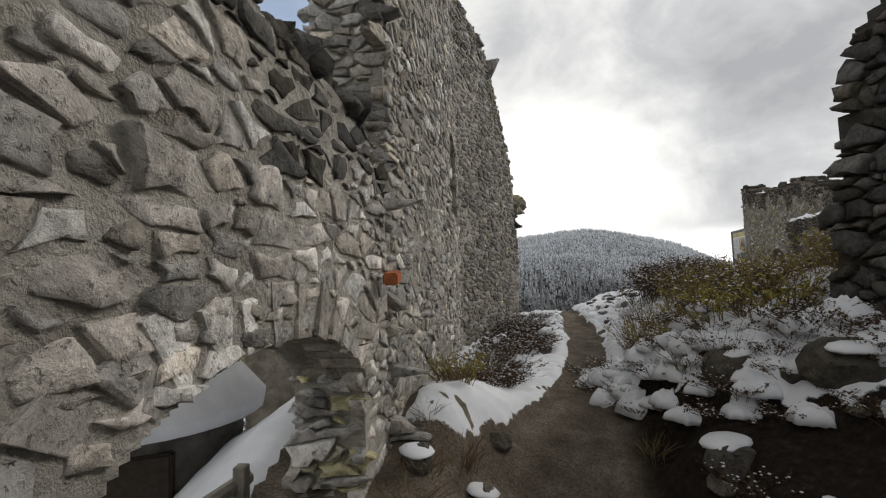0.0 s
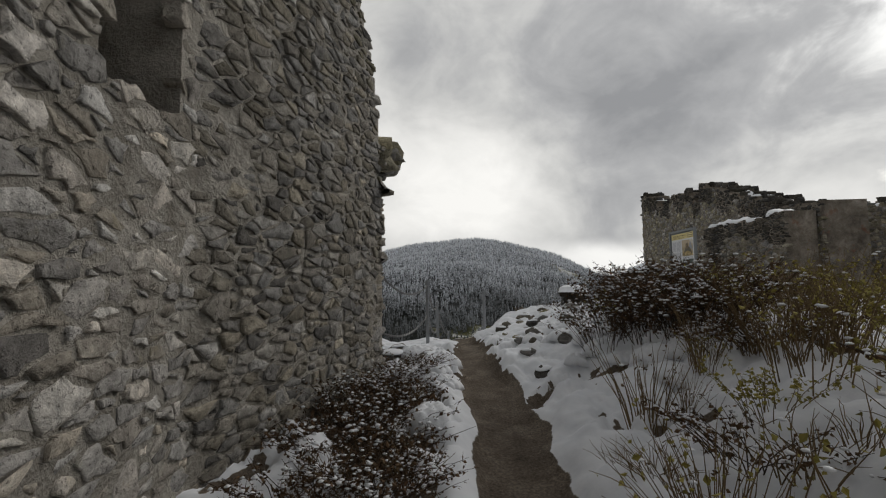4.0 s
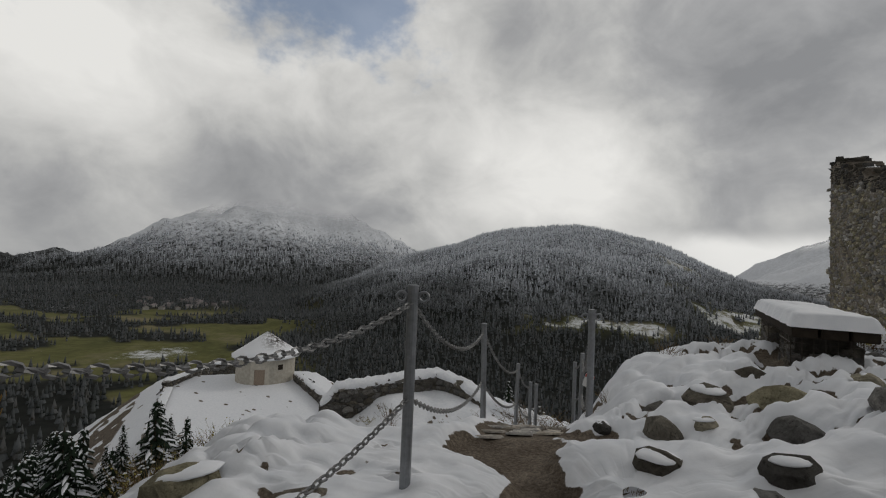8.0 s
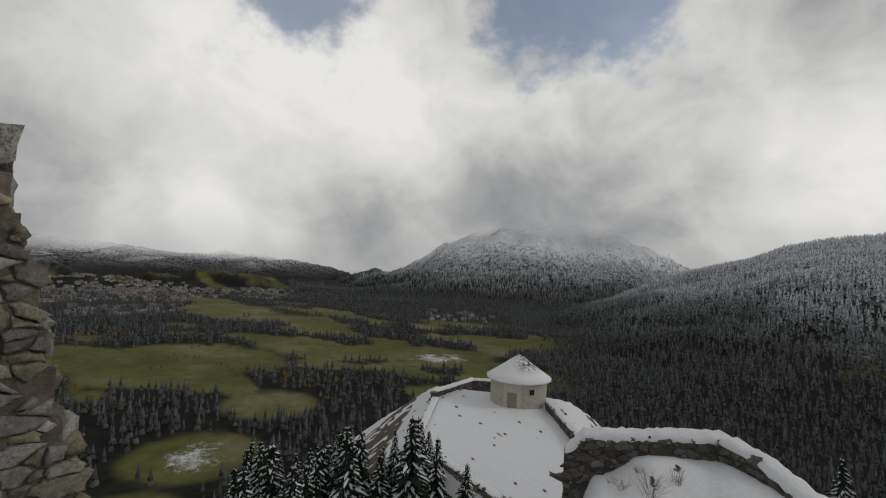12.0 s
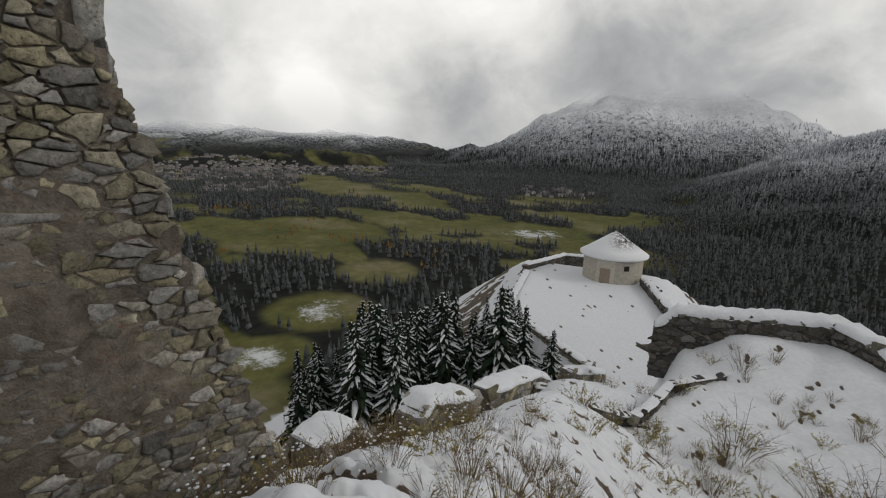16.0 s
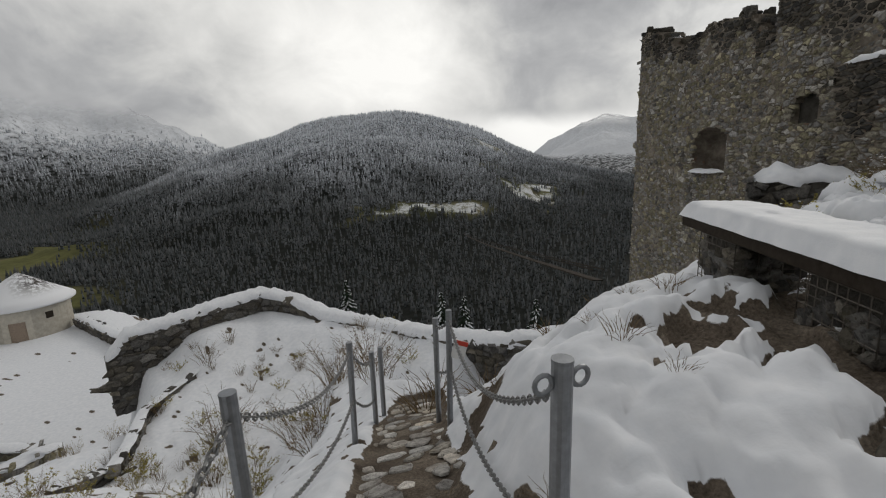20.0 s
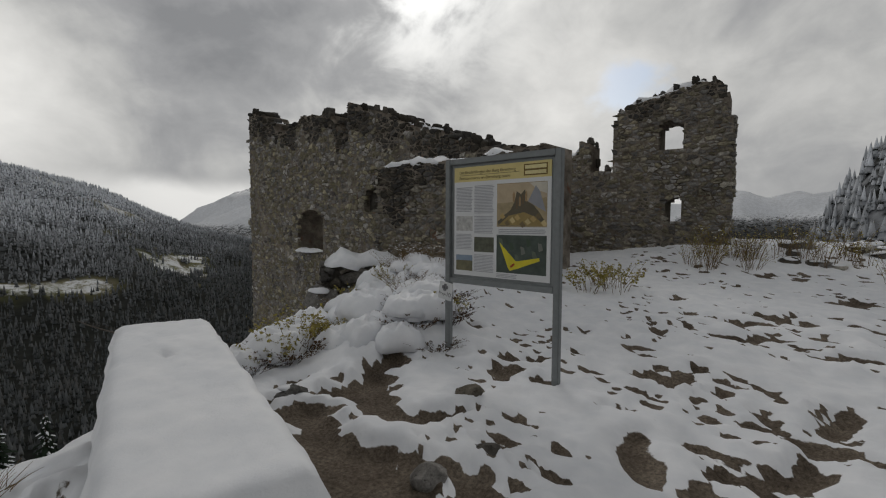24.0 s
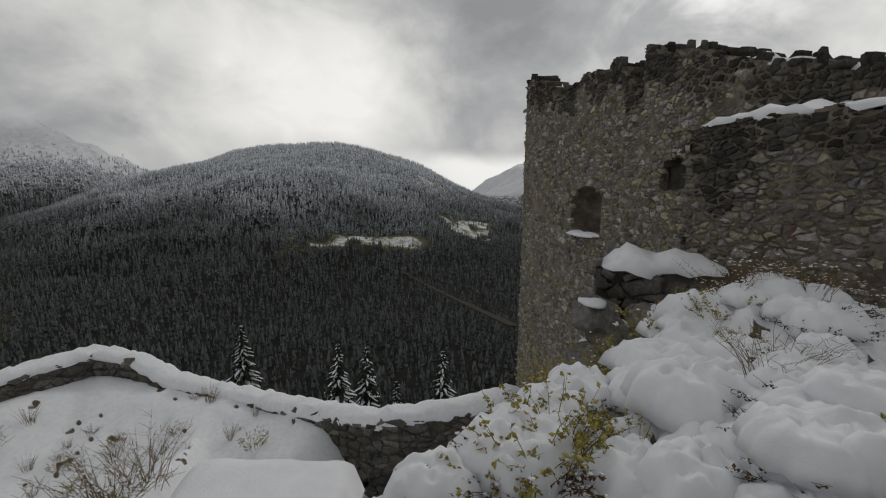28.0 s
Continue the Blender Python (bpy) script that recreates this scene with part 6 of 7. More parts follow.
# ---------------------------------------------------------------- rocks
def rock_mesh(seed, mat, name="rock"):
    bm = bmesh.new()
    bmesh.ops.create_icosphere(bm, subdivisions=2, radius=1.0)
    rng = random.Random(seed)
    cuts = [(Vector((rng.uniform(-1, 1), rng.uniform(-1, 1), rng.uniform(-0.6, 1))).normalized(), rng.uniform(0.55, 0.85)) for _ in range(9)]
    for v in bm.verts:
        for n, d in cuts:
            k = v.co.dot(n)
            if k > d:
                v.co -= n * (k - d)
        v.co *= 1 + 0.10 * noise.noise(v.co * 2.3 + Vector((seed, 0, 0)))
        v.co.z *= 0.75
    me = bpy.data.meshes.new(name)
    bm.to_mesh(me)
    bm.free()
    me.materials.append(mat)
    return me


def cap_mesh(seed):
    """Snow that lies on a rock."""
    verts, faces, k, rings = [], [], 14, [(1.0, 0.0), (1.02, 0.12), (0.86, 0.30), (0.5, 0.42), (0.0, 0.46)]
    for r, z in rings[:-1]:
        for i in range(k):
            t = 2 * math.pi * i / k
            w = 1 + 0.22 * noise.noise(Vector((math.cos(t) * 1.4, math.sin(t) * 1.4, seed * 2.3)))
            verts.append((r * w * math.cos(t), r * w * math.sin(t), z + (0.08 * noise.noise(Vector((t, seed, 1))) if z == 0 else 0)))
    verts.append((0, 0, rings[-1][1]))
    for a in range(len(rings) - 2):
        for i in range(k):
            j = (i + 1) % k
            faces.append((a * k + i, a * k + j, (a + 1) * k + j, (a + 1) * k + i))
    a = len(rings) - 2
    faces += [(a * k + i, a * k + (i + 1) % k, len(verts) - 1) for i in range(k)]
    faces.append(tuple(range(k))[::-1])
    return mesh_from("snow", verts, faces, SNOW, True)


ROCKS = [rock_mesh(i, STONE_DARK) for i in range(6)]
PALE_ROCKS = [rock_mesh(i + 20, STONE_MID) for i in range(3)]
CAPS = [cap_mesh(i) for i in range(4)]


def rock(x, y, s, snow=0.7, seed=0, z=None, group="rocks by the path", flat=0.8):
    rng = random.Random(int(x * 311 + y * 177 + seed))
    x, y = placed(x, y)
    z = gz(x, y) if z is None else z
    m = Matrix.Translation((x, y, z + s * 0.02)) @ Matrix.Rotation(rng.uniform(0, 6.28), 4, "Z") @ Matrix.Rotation(rng.uniform(-0.25, 0.25), 4, "X")
    t = thing("rock", m, "grey limestone rock half buried in snow" if snow else "bare grey limestone rock in the earth", "rock", group)
    part("stone", rng.choice(ROCKS if rng.random() < 0.7 else PALE_ROCKS), t, m=Matrix.Diagonal((s, s * rng.uniform(0.65, 1), s * flat, 1)))
    if snow:
        part("snow", rng.choice(CAPS), t, m=Matrix.Translation((rng.uniform(-0.15, 0.15) * s, rng.uniform(-0.15, 0.15) * s, s * flat * 0.36)) @ Matrix.Diagonal((s * snow * 0.8, s * snow * 0.62, s * 0.42, 1)))


rng = random.Random(12)
for x, y, s, sn in ((-1.9, -5.6, 0.26, 0.8), (-1.65, -5.0, 0.2, 0.9), (-1.5, -4.4, 0.17, 0), (-1.7, -6.2, 0.15, 0), (-2.1, -5.0, 0.22, 0.9), (-1.35, -5.7, 0.12, 0.8),
                    (-0.2, -5.9, 0.2, 0.9), (0.1, -5.2, 0.28, 0.9), (0.5, -4.6, 0.3, 0.9), (0.3, -6.3, 0.24, 0.8), (0.85, -5.3, 0.34, 0.8), (0.7, -3.9, 0.25, 0.9), (0.1, -4.1, 0.18, 0),
                    (2.1, 3.9, 0.22, 0), (2.4, 4.4, 0.24, 0), (2.0, 4.6, 0.2, 0.8), (2.7, 3.8, 0.2, 0), (1.7, 3.4, 0.16, 0.8), (2.3, 3.2, 0.2, 0.9), (1.4, 2.7, 0.15, 0.7), (2.9, 3.1, 0.2, 0.8),
                    (1.0, 1.8, 0.14, 0.8), (1.5, 1.6, 0.17, 0), (0.9, 1.0, 0.16, 0.9), (1.9, 2.4, 0.2, 0.9), (1.2, 3.7, 0.15, 0.9), (1.5, 4.2, 0.19, 0), (2.6, 5.0, 0.17, 0),
                    (-0.9, 2.6, 0.28, 0.9), (-0.5, 2.9, 0.24, 0.9), (-1.1, 3.2, 0.3, 0.9), (-0.7, 3.6, 0.2, 0.8), (-0.35, 2.2, 0.2, 0.9), (-1.4, 3.8, 0.25, 0.9), (-0.45, 1.3, 0.2, 0.9),
                    (1.75, 4.75, 0.26, 0), (4.6, 5.1, 0.12, 0), (5.2, 6.6, 0.14, 0.8), (5.0, 4.9, 0.10, 0), (4.4, 4.3, 0.16, 0.9), (5.8, 5.3, 0.13, 0)):
    rock(x, y, s, sn)
for i in range(26):
    x, y = rng.uniform(0.0, 3.2), rng.uniform(0.8, 4.6)
    if abs(x - float(path_x(y))) > 0.5:
        rock(x, y, rng.uniform(0.06, 0.13), rng.choice((0, 0.8, 0.9)), i)
for i in range(30):
    x, y = rng.uniform(-1.1, 2.2) + float(path_x(-4)), rng.uniform(-8, -3.6)
    if abs(x - float(path_x(y))) > 0.45 and x > -2.4:
        rock(x, y, rng.uniform(0.05, 0.14), rng.choice((0, 0.8, 0.9)), i)


# ---------------------------------------------------------------- plants
def leaf(p, d, size, rng):
    """A small folded leaf."""
    d = d.normalized()
    s = d.cross(Vector((rng.uniform(-1, 1), rng.uniform(-1, 1), rng.uniform(-0.3, 1)))).normalized()
    n = d.cross(s) * 0.18
    return [p, p + d * size * 0.5 + s * size * 0.32 + n * size, p + d * size, p + d * size * 0.5 - s * size * 0.32 + n * size], [(0, 1, 2), (0, 2, 3)]


def blob(p, r, rng, soup):
    """A tuft of snow caught on a plant."""
    r = r * 0.62
    k = 6
    v, f = [], []
    for a, (rr, z) in enumerate(((0.9, -0.2), (1.1, 0.08), (0.6, 0.4))):
        for i in range(k):
            t = 2 * math.pi * (i + 0.5 * a) / k
            q = rr * r * rng.uniform(0.75, 1.25)
            v.append(p + Vector((q * math.cos(t), q * math.sin(t), z * r)))
    v.append(p + Vector((0, 0, 0.5 * r)))
    v.append(p + Vector((0, 0, -0.3 * r)))
    for a in (0, 1):
        for i in range(k):
            j = (i + 1) % k
            f += [(a * k + i, a * k + j, (a + 1) * k + j, (a + 1) * k + i)]
    f += [(2 * k + i, 2 * k + (i + 1) % k, 3 * k) for i in range(k)] + [((i + 1) % k, i, 3 * k + 1) for i in range(k)]
    soup.add(v, f)


def shrub_parts(seed, height, spread, stems, leaves, leafsize, snowy, droop=0.1, twigs=3, puff=1.0):
    rng = random.Random(seed)
    wood, green, white = Soup(), Soup(), Soup()
    for _ in range(stems):
        a = rng.uniform(0, 6.28)
        b = rng.uniform(0, 1) ** 0.6 * spread * 0.35
        p0 = Vector((b * math.cos(a), b * math.sin(a), -0.05))
        a2 = a + rng.uniform(-0.7, 0.7)
        reach = rng.uniform(0.2, 1.0) * spread * 0.75
        h = height * rng.uniform(0.55, 1.0)
        pts = [p0 + Vector((reach * t**1.4 * math.cos(a2), reach * t**1.4 * math.sin(a2), h * (t - droop * t * t))) + Vector((rng.uniform(-1, 1), rng.uniform(-1, 1), 0)) * 0.03 * t for t in (0, 0.3, 0.55, 0.8, 1.0)]
        wood.add(*tube(pts, [0.006, 0.005, 0.0042, 0.003, 0.0015], 3, False))
        tips = [(pts[2].lerp(pts[4], rng.random()), 1) for _ in range(leaves)]
        for _ in range(twigs):
            s = pts[1].lerp(pts[4], rng.uniform(0.2, 0.9))
            e = s + Vector((rng.uniform(-1, 1), rng.uniform(-1, 1), rng.uniform(0.1, 0.8))) * 0.2 * height
            wood.add(*tube([s, s.lerp(e, 0.5) + Vector((0, 0, 0.01)), e], [0.0032, 0.0025, 0.0012], 3, False))
            tips += [(s.lerp(e, rng.random()), 1) for _ in range(max(1, leaves // 2))] if leaves else []
            if rng.random() < snowy:
                blob(s.lerp(e, 0.7), puff * rng.uniform(0.02, 0.05) * (0.6 + height * 0.4), rng, white)
        for p, _k in tips:
            green.add(*leaf(p, Vector((rng.uniform(-1, 1), rng.uniform(-1, 1), rng.uniform(-0.9, 0.5))), leafsize * rng.uniform(0.6, 1.3), rng))
        if rng.random() < snowy:
            blob(pts[3], puff * rng.uniform(0.025, 0.06) * (0.6 + height * 0.4), rng, white)
    return wood, green, white


KINDS = {}


def shrub(kind, x, y, scale=1.0, turn=None, z=None):
    label, category, wood_mat, leaf_mat, args, variants = PLANTS[kind]
    rng = random.Random(int(x * 731 + y * 517))
    x, y = placed(x, y)
    k = (kind, rng.randrange(variants))
    if k not in KINDS:
        w, g, s = shrub_parts(hash_seed(kind) + k[1], **args)
        KINDS[k] = (w.mesh("stems", wood_mat), g.mesh("leaves", leaf_mat) if g.v else None, s.mesh("snow", SNOW, True) if s.v else None)
    me = KINDS[k]
    t = thing(category.replace(" ", "_"), Matrix.Translation((x, y, (gz(x, y) if z is None else z) - 0.02)) @ Matrix.Rotation(rng.uniform(0, 6.28) if turn is None else turn, 4, "Z") @ Matrix.Scale(scale, 4), label, category, category + " group")
    tagged(part("branchwork", me[0], t), kind="stuff")
    if me[1]:
        tagged(part("foliage", me[1], t), kind="stuff")
    if me[2]:
        tagged(part("caught_snow", me[2], t), kind="stuff")


def hash_seed(text):
    return sum(ord(c) * (i + 3) for i, c in enumerate(text))


PLANTS = {
    "dark_bush": ("dense leafless-looking bush with withered dark leaves and snow", "bush", TWIG, LEAF_BROWN,
                  dict(height=1.0, spread=1.1, stems=40, leaves=4, leafsize=0.05, snowy=0.5, twigs=4), 3),
    "stalks": ("tall dry stalks with a few yellow leaves", "weeds", STALK, LEAF_YELLOW,
               dict(height=1.0, spread=0.7, stems=26, leaves=3, leafsize=0.045, snowy=0.12, droop=0.05, twigs=1), 3),
    "reeds": ("stand of thin upright dry stems in snow", "dry stems", STALK, LEAF_BROWN,
              dict(height=0.9, spread=0.55, stems=34, leaves=1, leafsize=0.04, snowy=0.1, droop=0.0, twigs=0), 3),
    "leafy": ("wilting plant with yellow-green leaves", "plant", STALK, LEAF_YELLOW,
              dict(height=0.8, spread=0.8, stems=22, leaves=8, leafsize=0.06, snowy=0.15, twigs=2), 3),
    "twiggy": ("bare twiggy shrub standing in snow", "shrub", STALK, LEAF_BROWN,
               dict(height=1.0, spread=1.0, stems=34, leaves=0, leafsize=0.04, snowy=0.2, twigs=4), 3),
    "ground_bush": ("low brown undergrowth with snow on it", "undergrowth", TWIG, LEAF_BROWN,
                    dict(height=0.45, spread=1.0, stems=44, leaves=4, leafsize=0.045, snowy=0.4, twigs=3, puff=1.1), 3),
    "grass": ("tuft of dry brown grass poking out of snow", "grass tuft", STALK, LEAF_BROWN,
              dict(height=0.5, spread=0.5, stems=30, leaves=0, leafsize=0.03, snowy=0.0, droop=0.25, twigs=0), 3),
}


def heap_mesh(seed):
    """A lump of fresh snow that sags over low growth, with a ragged rim."""
    k, rings = 34, 11
    verts, faces = [(0, 0, 0.2)], []
    for i in range(1, rings + 1):
        q = i / rings
        for j in range(k):
            t = 2 * math.pi * j / k
            c, d = math.cos(t), math.sin(t)
            rim = 1 + 0.34 * noise.noise(Vector((c * 1.3, d * 1.3, seed * 2.7))) + 0.30 * noise.noise(Vector((c * 3.4, d * 3.4, seed * 1.3)))
            r = 0.42 * q * (1 + (rim - 1) * q)
            x, y = r * c, r * d
            lump = abs(noise.noise(Vector((x * 5.5, y * 5.5, seed * 3.1)))) * 0.5 + noise.noise(Vector((x * 11, y * 11, seed * 4.1))) * 0.22
            z = 0.18 * math.sqrt(max(0.0, 1 - q**3)) * (1 + 1.5 * lump) + 0.03 - 0.13 * q**5
            verts.append((x, y, z))
    for j in range(k):
        faces.append((0, 1 + j, 1 + (j + 1) % k))
    for i in range(rings - 1):
        for j in range(k):
            a, b = 1 + i * k + j, 1 + i * k + (j + 1) % k
            faces.append((a, a + k, b + k, b))
    faces.append(tuple(1 + (rings - 1) * k + j for j in range(k))[::-1])
    return mesh_from("snow_mound", verts, faces, SNOW, True)


HEAPS = [heap_mesh(7 + i) for i in range(8)]


def snow_mound(x, y, scale, lift=0.0):
    r = random.Random(int(x * 613 + y * 419))
    x, y = placed(x, y)
    ob = part("snow_mound", r.choice(HEAPS), None, m=Matrix.Translation((x, y, gz(x, y) - 0.04 * scale + lift)) @ Matrix.Rotation(r.uniform(0, 6.28), 4, "Z") @ Matrix.Diagonal((scale, scale, scale * r.uniform(0.7, 1.1), 1)))
    tagged(ob, "rounded heap of fresh snow over low growth", "snow", "snow heaps on the banks")


rng = random.Random(4)
# foot of the tall wall
for x, y, s in ((-1.45, -1.3, 0.8), (-1.3, -0.7, 0.9), (-1.1, -0.1, 0.9), (-1.25, 0.5, 1.0), (-0.9, 0.9, 0.8), (-0.75, 1.5, 0.7), (-1.6, -0.2, 0.9)):
    shrub("ground_bush", x, y, s)
for x, y, s in ((-1.35, 0.2, 0.6), (-1.1, 0.8, 0.55), (-1.95, -3.4, 0.5), (-1.9, -4.0, 0.5), (-1.8, -2.4, 0.5)):
    shrub("dark_bush" if y > -1 else "leafy", x, y, s)
for i in range(44):
    y = rng.uniform(-3.4, 1.6)
    shrub("ground_bush", float(path_x(y)) - rng.uniform(0.85, 1.5) * (1 - 0.15 * (y > 0)), y, rng.uniform(0.35, 0.65))
for i in range(34):
    y = rng.uniform(-6.2, 0.5)
    shrub("grass", float(path_x(y)) - rng.uniform(0.75, 1.35), y, rng.uniform(0.4, 0.8))
# bank on the other side of the path
for i in range(95):
    y = rng.uniform(-4.6, 1.3)
    x = float(path_x(y)) + rng.uniform(1.7 if y > -0.4 else 0.75, 3.8)
    shrub(rng.choice(("stalks", "stalks", "leafy", "stalks", "stalks", "reeds")), x, y, rng.uniform(0.4, 0.85))
for i in range(46):
    y = rng.uniform(-4.5, 1.2)
    x = float(path_x(y)) + rng.uniform(1.6 if y > -0.4 else 0.6, 3.0)
    shrub(rng.choice(("ground_bush", "grass", "grass", "reeds")), x, y, rng.uniform(0.4, 0.8))
for x, y, s in ((1.95, 1.0, 0.8), (2.35, 1.2, 0.9), (2.5, 0.6, 0.85), (2.4, -2.6, 0.6), (1.5, 0.6, 0.75), (1.7, 0.05, 0.7), (1.9, 0.5, 0.8)):
    shrub("dark_bush", x, y, s)
for i in range(14):
    y = rng.uniform(-7.0, -3.6)
    shrub("ground_bush", float(path_x(y)) + rng.uniform(0.9, 2.2), y, rng.uniform(0.3, 0.55))
for x, y, s in ((1.0, -4.9, 0.6), (1.3, -4.2, 0.7), (0.9, -5.6, 0.5), (1.5, -5.4, 0.6), (1.6, -3.6, 0.7), (0.75, -6.3, 0.45)):
    shrub("ground_bush", x, y, s)
for i in range(130):
    y = rng.uniform(-5.9, -2.3)
    lip = float(np.interp(y, [-5.9, -5.2, -4.6, -3.95, -3.4, -2.4], [2.2, 1.6, 1.1, 0.78, 0.45, 0.2]))
    k = rng.uniform(-0.15, 0.9)
    snow_mound(float(path_x(y)) + lip + k, y, rng.uniform(0.26, 0.5))
    if i % 4 == 0:
        shrub("ground_bush", float(path_x(y)) + lip + k - 0.1, y + 0.1, rng.uniform(0.3, 0.5))
for i in range(34):
    y = rng.uniform(-1.0, 3.0)
    snow_mound(float(path_x(y)) + rng.uniform(0.75, 2.3), y, rng.uniform(0.3, 0.6))
for i in range(12):
    y = rng.uniform(-0.6, 1.6)
    shrub("dark_bush", float(path_x(y)) + rng.uniform(1.75, 2.6), y, rng.uniform(0.55, 0.85))
for i in range(22):
    y = rng.uniform(-0.4, 2.6)
    snow_mound(float(path_x(y)) - rng.uniform(0.5, 1.1), y, rng.uniform(0.35, 0.7))
# the mound and its bushes
for x, y, sc in ((7.16, 6.24, 0.8), (7.35, 6.5, 0.8), (6.95, 6.45, 0.7), (7.6, 6.4, 0.7), (6.12, 7.62, 0.9), (6.3, 7.75, 0.8), (5.95, 7.55, 0.7), (6.6, 7.85, 0.7), (5.5, 7.65, 0.6), (7.0, 7.95, 0.7)):
    snow_mound(x, y, sc, 0.10)
    shrub("ground_bush", x + 0.06, y - 0.14, sc * 0.75)
for x, y, sc in ((6.12, 7.5, 0.7), (6.4, 7.6, 0.6), (5.8, 7.55, 0.5), (7.3, 6.1, 0.5)):
    shrub("leafy", x, y, sc)
for i in range(40):
    x = rng.uniform(6.4, 10.4)
    snow_mound(x, 6.5 + 0.42 * (x - 7.0) + rng.uniform(-0.5, 1.1), rng.uniform(0.45, 0.9))
    if i % 4 == 0:
        shrub("ground_bush", x + 0.15, 6.4 + 0.42 * (x - 7.0) + rng.uniform(-0.5, 0.6), rng.uniform(0.3, 0.45))
# before the castle
for i in range(26):
    x = rng.uniform(6.6, 11.0)
    shrub(rng.choice(("leafy", "twiggy", "grass")), x, 7.8 + 0.25 * (x - 8) + rng.uniform(-0.9, 1.0), rng.uniform(0.3, 0.55))
for x, y, s in ((9.4, 8.0, 0.5), (10.9, 8.9, 0.6), (9.0, 7.0, 0.45)):
    shrub("ground_bush", x, y, s)
for x, y in ((9.6, 7.3), (10.2, 6.6), (10.8, 7.2), (9.2, 7.9), (10.1, 8.1), (11.2, 6.5)):
    shrub("twiggy", x, y, 0.55)
for x, y, s in ((9.2, 8.7, 0.8), (8.8, 9.6, 0.9), (9.9, 9.9, 0.9), (8.3, 8.9, 0.6), (11.1, 9.6, 0.8)):
    shrub("leafy", x, y, s)
for x, y, s in ((10.6, 4.6, 0.7), (10.9, 4.1, 0.8), (11.3, 4.4, 0.7), (14.6, 1.6, 0.9), (14.9, 1.0, 1.0), (14.4, 0.6, 0.9), (15.0, 0.2, 0.9), (14.0, 2.2, 0.7)):
    shrub("leafy" if x < 12 else "stalks", x, y, s)
for i in range(18):
    shrub("stalks", rng.uniform(13.0, 15.4), rng.uniform(-1.6, 2.6), rng.uniform(0.5, 1.0))
# on the slope below the viewpoint
for i in range(150):
    a, d = radians(rng.uniform(12, 82)), rng.uniform(2.6, 19.0)
    x, y = 0.1 - math.sin(a) * d, 4.4 + math.cos(a) * d
    shrub(rng.choice(("stalks", "stalks", "reeds", "leafy", "grass", "grass", "twiggy")), x, y, rng.uniform(0.4, 0.75) * min(1.0, 0.45 + d / 9))
for i in range(60):
    a, d = radians(rng.uniform(20, 75)), rng.uniform(3.6, 7.5)
    shrub(rng.choice(("stalks", "reeds", "grass", "reeds")), 0.1 - math.sin(a) * d, 4.4 + math.cos(a) * d, rng.uniform(0.4, 0.75))
for x, y, s in ((-4.2, 19.2, 1.9), (-0.6, 15.6, 1.7), (0.6, 17.2, 1.8), (1.6, 16.4, 1.5), (-0.2, 18.6, 1.7), (2.6, 18.0, 1.4), (-6.2, 24.6, 1.2), (1.6, 14.0, 1.3), (0.0, 13.4, 1.2)):
    shrub("twiggy", x, y, s)
for i in range(70):
    shrub(rng.choice(("grass", "reeds", "leafy", "grass")), rng.uniform(-8.5, 4.0), rng.uniform(14.0, 26.0), rng.uniform(0.5, 1.1))
for x, y in ((2.6, 10.6), (3.2, 11.4), (3.9, 12.2), (2.2, 9.6), (4.5, 12.6), (5.2, 12.6), (3.4, 10.2)):
    shrub("grass", x, y, 1.3)
for i in range(14):
    shrub("grass", rng.uniform(0.9, 4.0), 5.6 + rng.uniform(0, 2.6), rng.uniform(0.25, 0.5))


# ---------------------------------------------------------------- walls of the wards below
def ward_wall(name, pts, thick, down, label, stone=STONE_DARK, mortar=MORTAR_DARK, cap=0.28, capw=0.62, side=1, seed=1, both=False):
    """A low wall along a line of points (x, y, top), with snow on it."""
    wall = thing(name, Matrix.Identity(4), label, "wall", kind="structure")
    pts = [(*placed(p[0], p[1]), p[2]) for p in pts]
    for k in range(len(pts) - 1):
        a, b = Vector(pts[k]), Vector(pts[k + 1])
        d = b - a
        run = Vector((d.x, d.y, 0))
        length = run.length
        n = Vector((run.y, -run.x, 0)).normalized() * side
        spans = lambda u: [(min(a.z, b.z) - down, a.z + (b.z - a.z) * u / length + jag(u + k * 9, seed, 0.2, 1.6))]
        o = Vector((a.x, a.y, 0))
        wall_core("core", wall, o, run, n, length, thick, spans, mortar, 0.25)
        keep = lambda u, z: 0 <= u <= length and between(spans(u), z)
        rubble(wall, o, run, n, length, min(a.z, b.z) - down, max(a.z, b.z) + 0.3, keep, stone, (0.38, 0.22), 0.09, seed + k)
        if both:
            rubble(wall, o - n.normalized() * thick, run, -n, length, min(a.z, b.z) - down, max(a.z, b.z) + 0.3, keep, stone, (0.38, 0.22), 0.09, seed + k + 30)
    if cap:
        ns = []
        for k in range(len(pts)):
            q = Vector(pts[min(k + 1, len(pts) - 1)]) - Vector(pts[max(k - 1, 0)])
            q = Vector((q.y, -q.x, 0)).normalized() * side
            ns.append(Vector(pts[k]) - q * thick * 0.5)
        c = snow_cap(ns, [capw] * len(ns), cap, seed, "wall_snow", step=0.25, lump=0.7)
        tagged(c, "thick rounded snow lying along the wall top", "snow")
    return wall


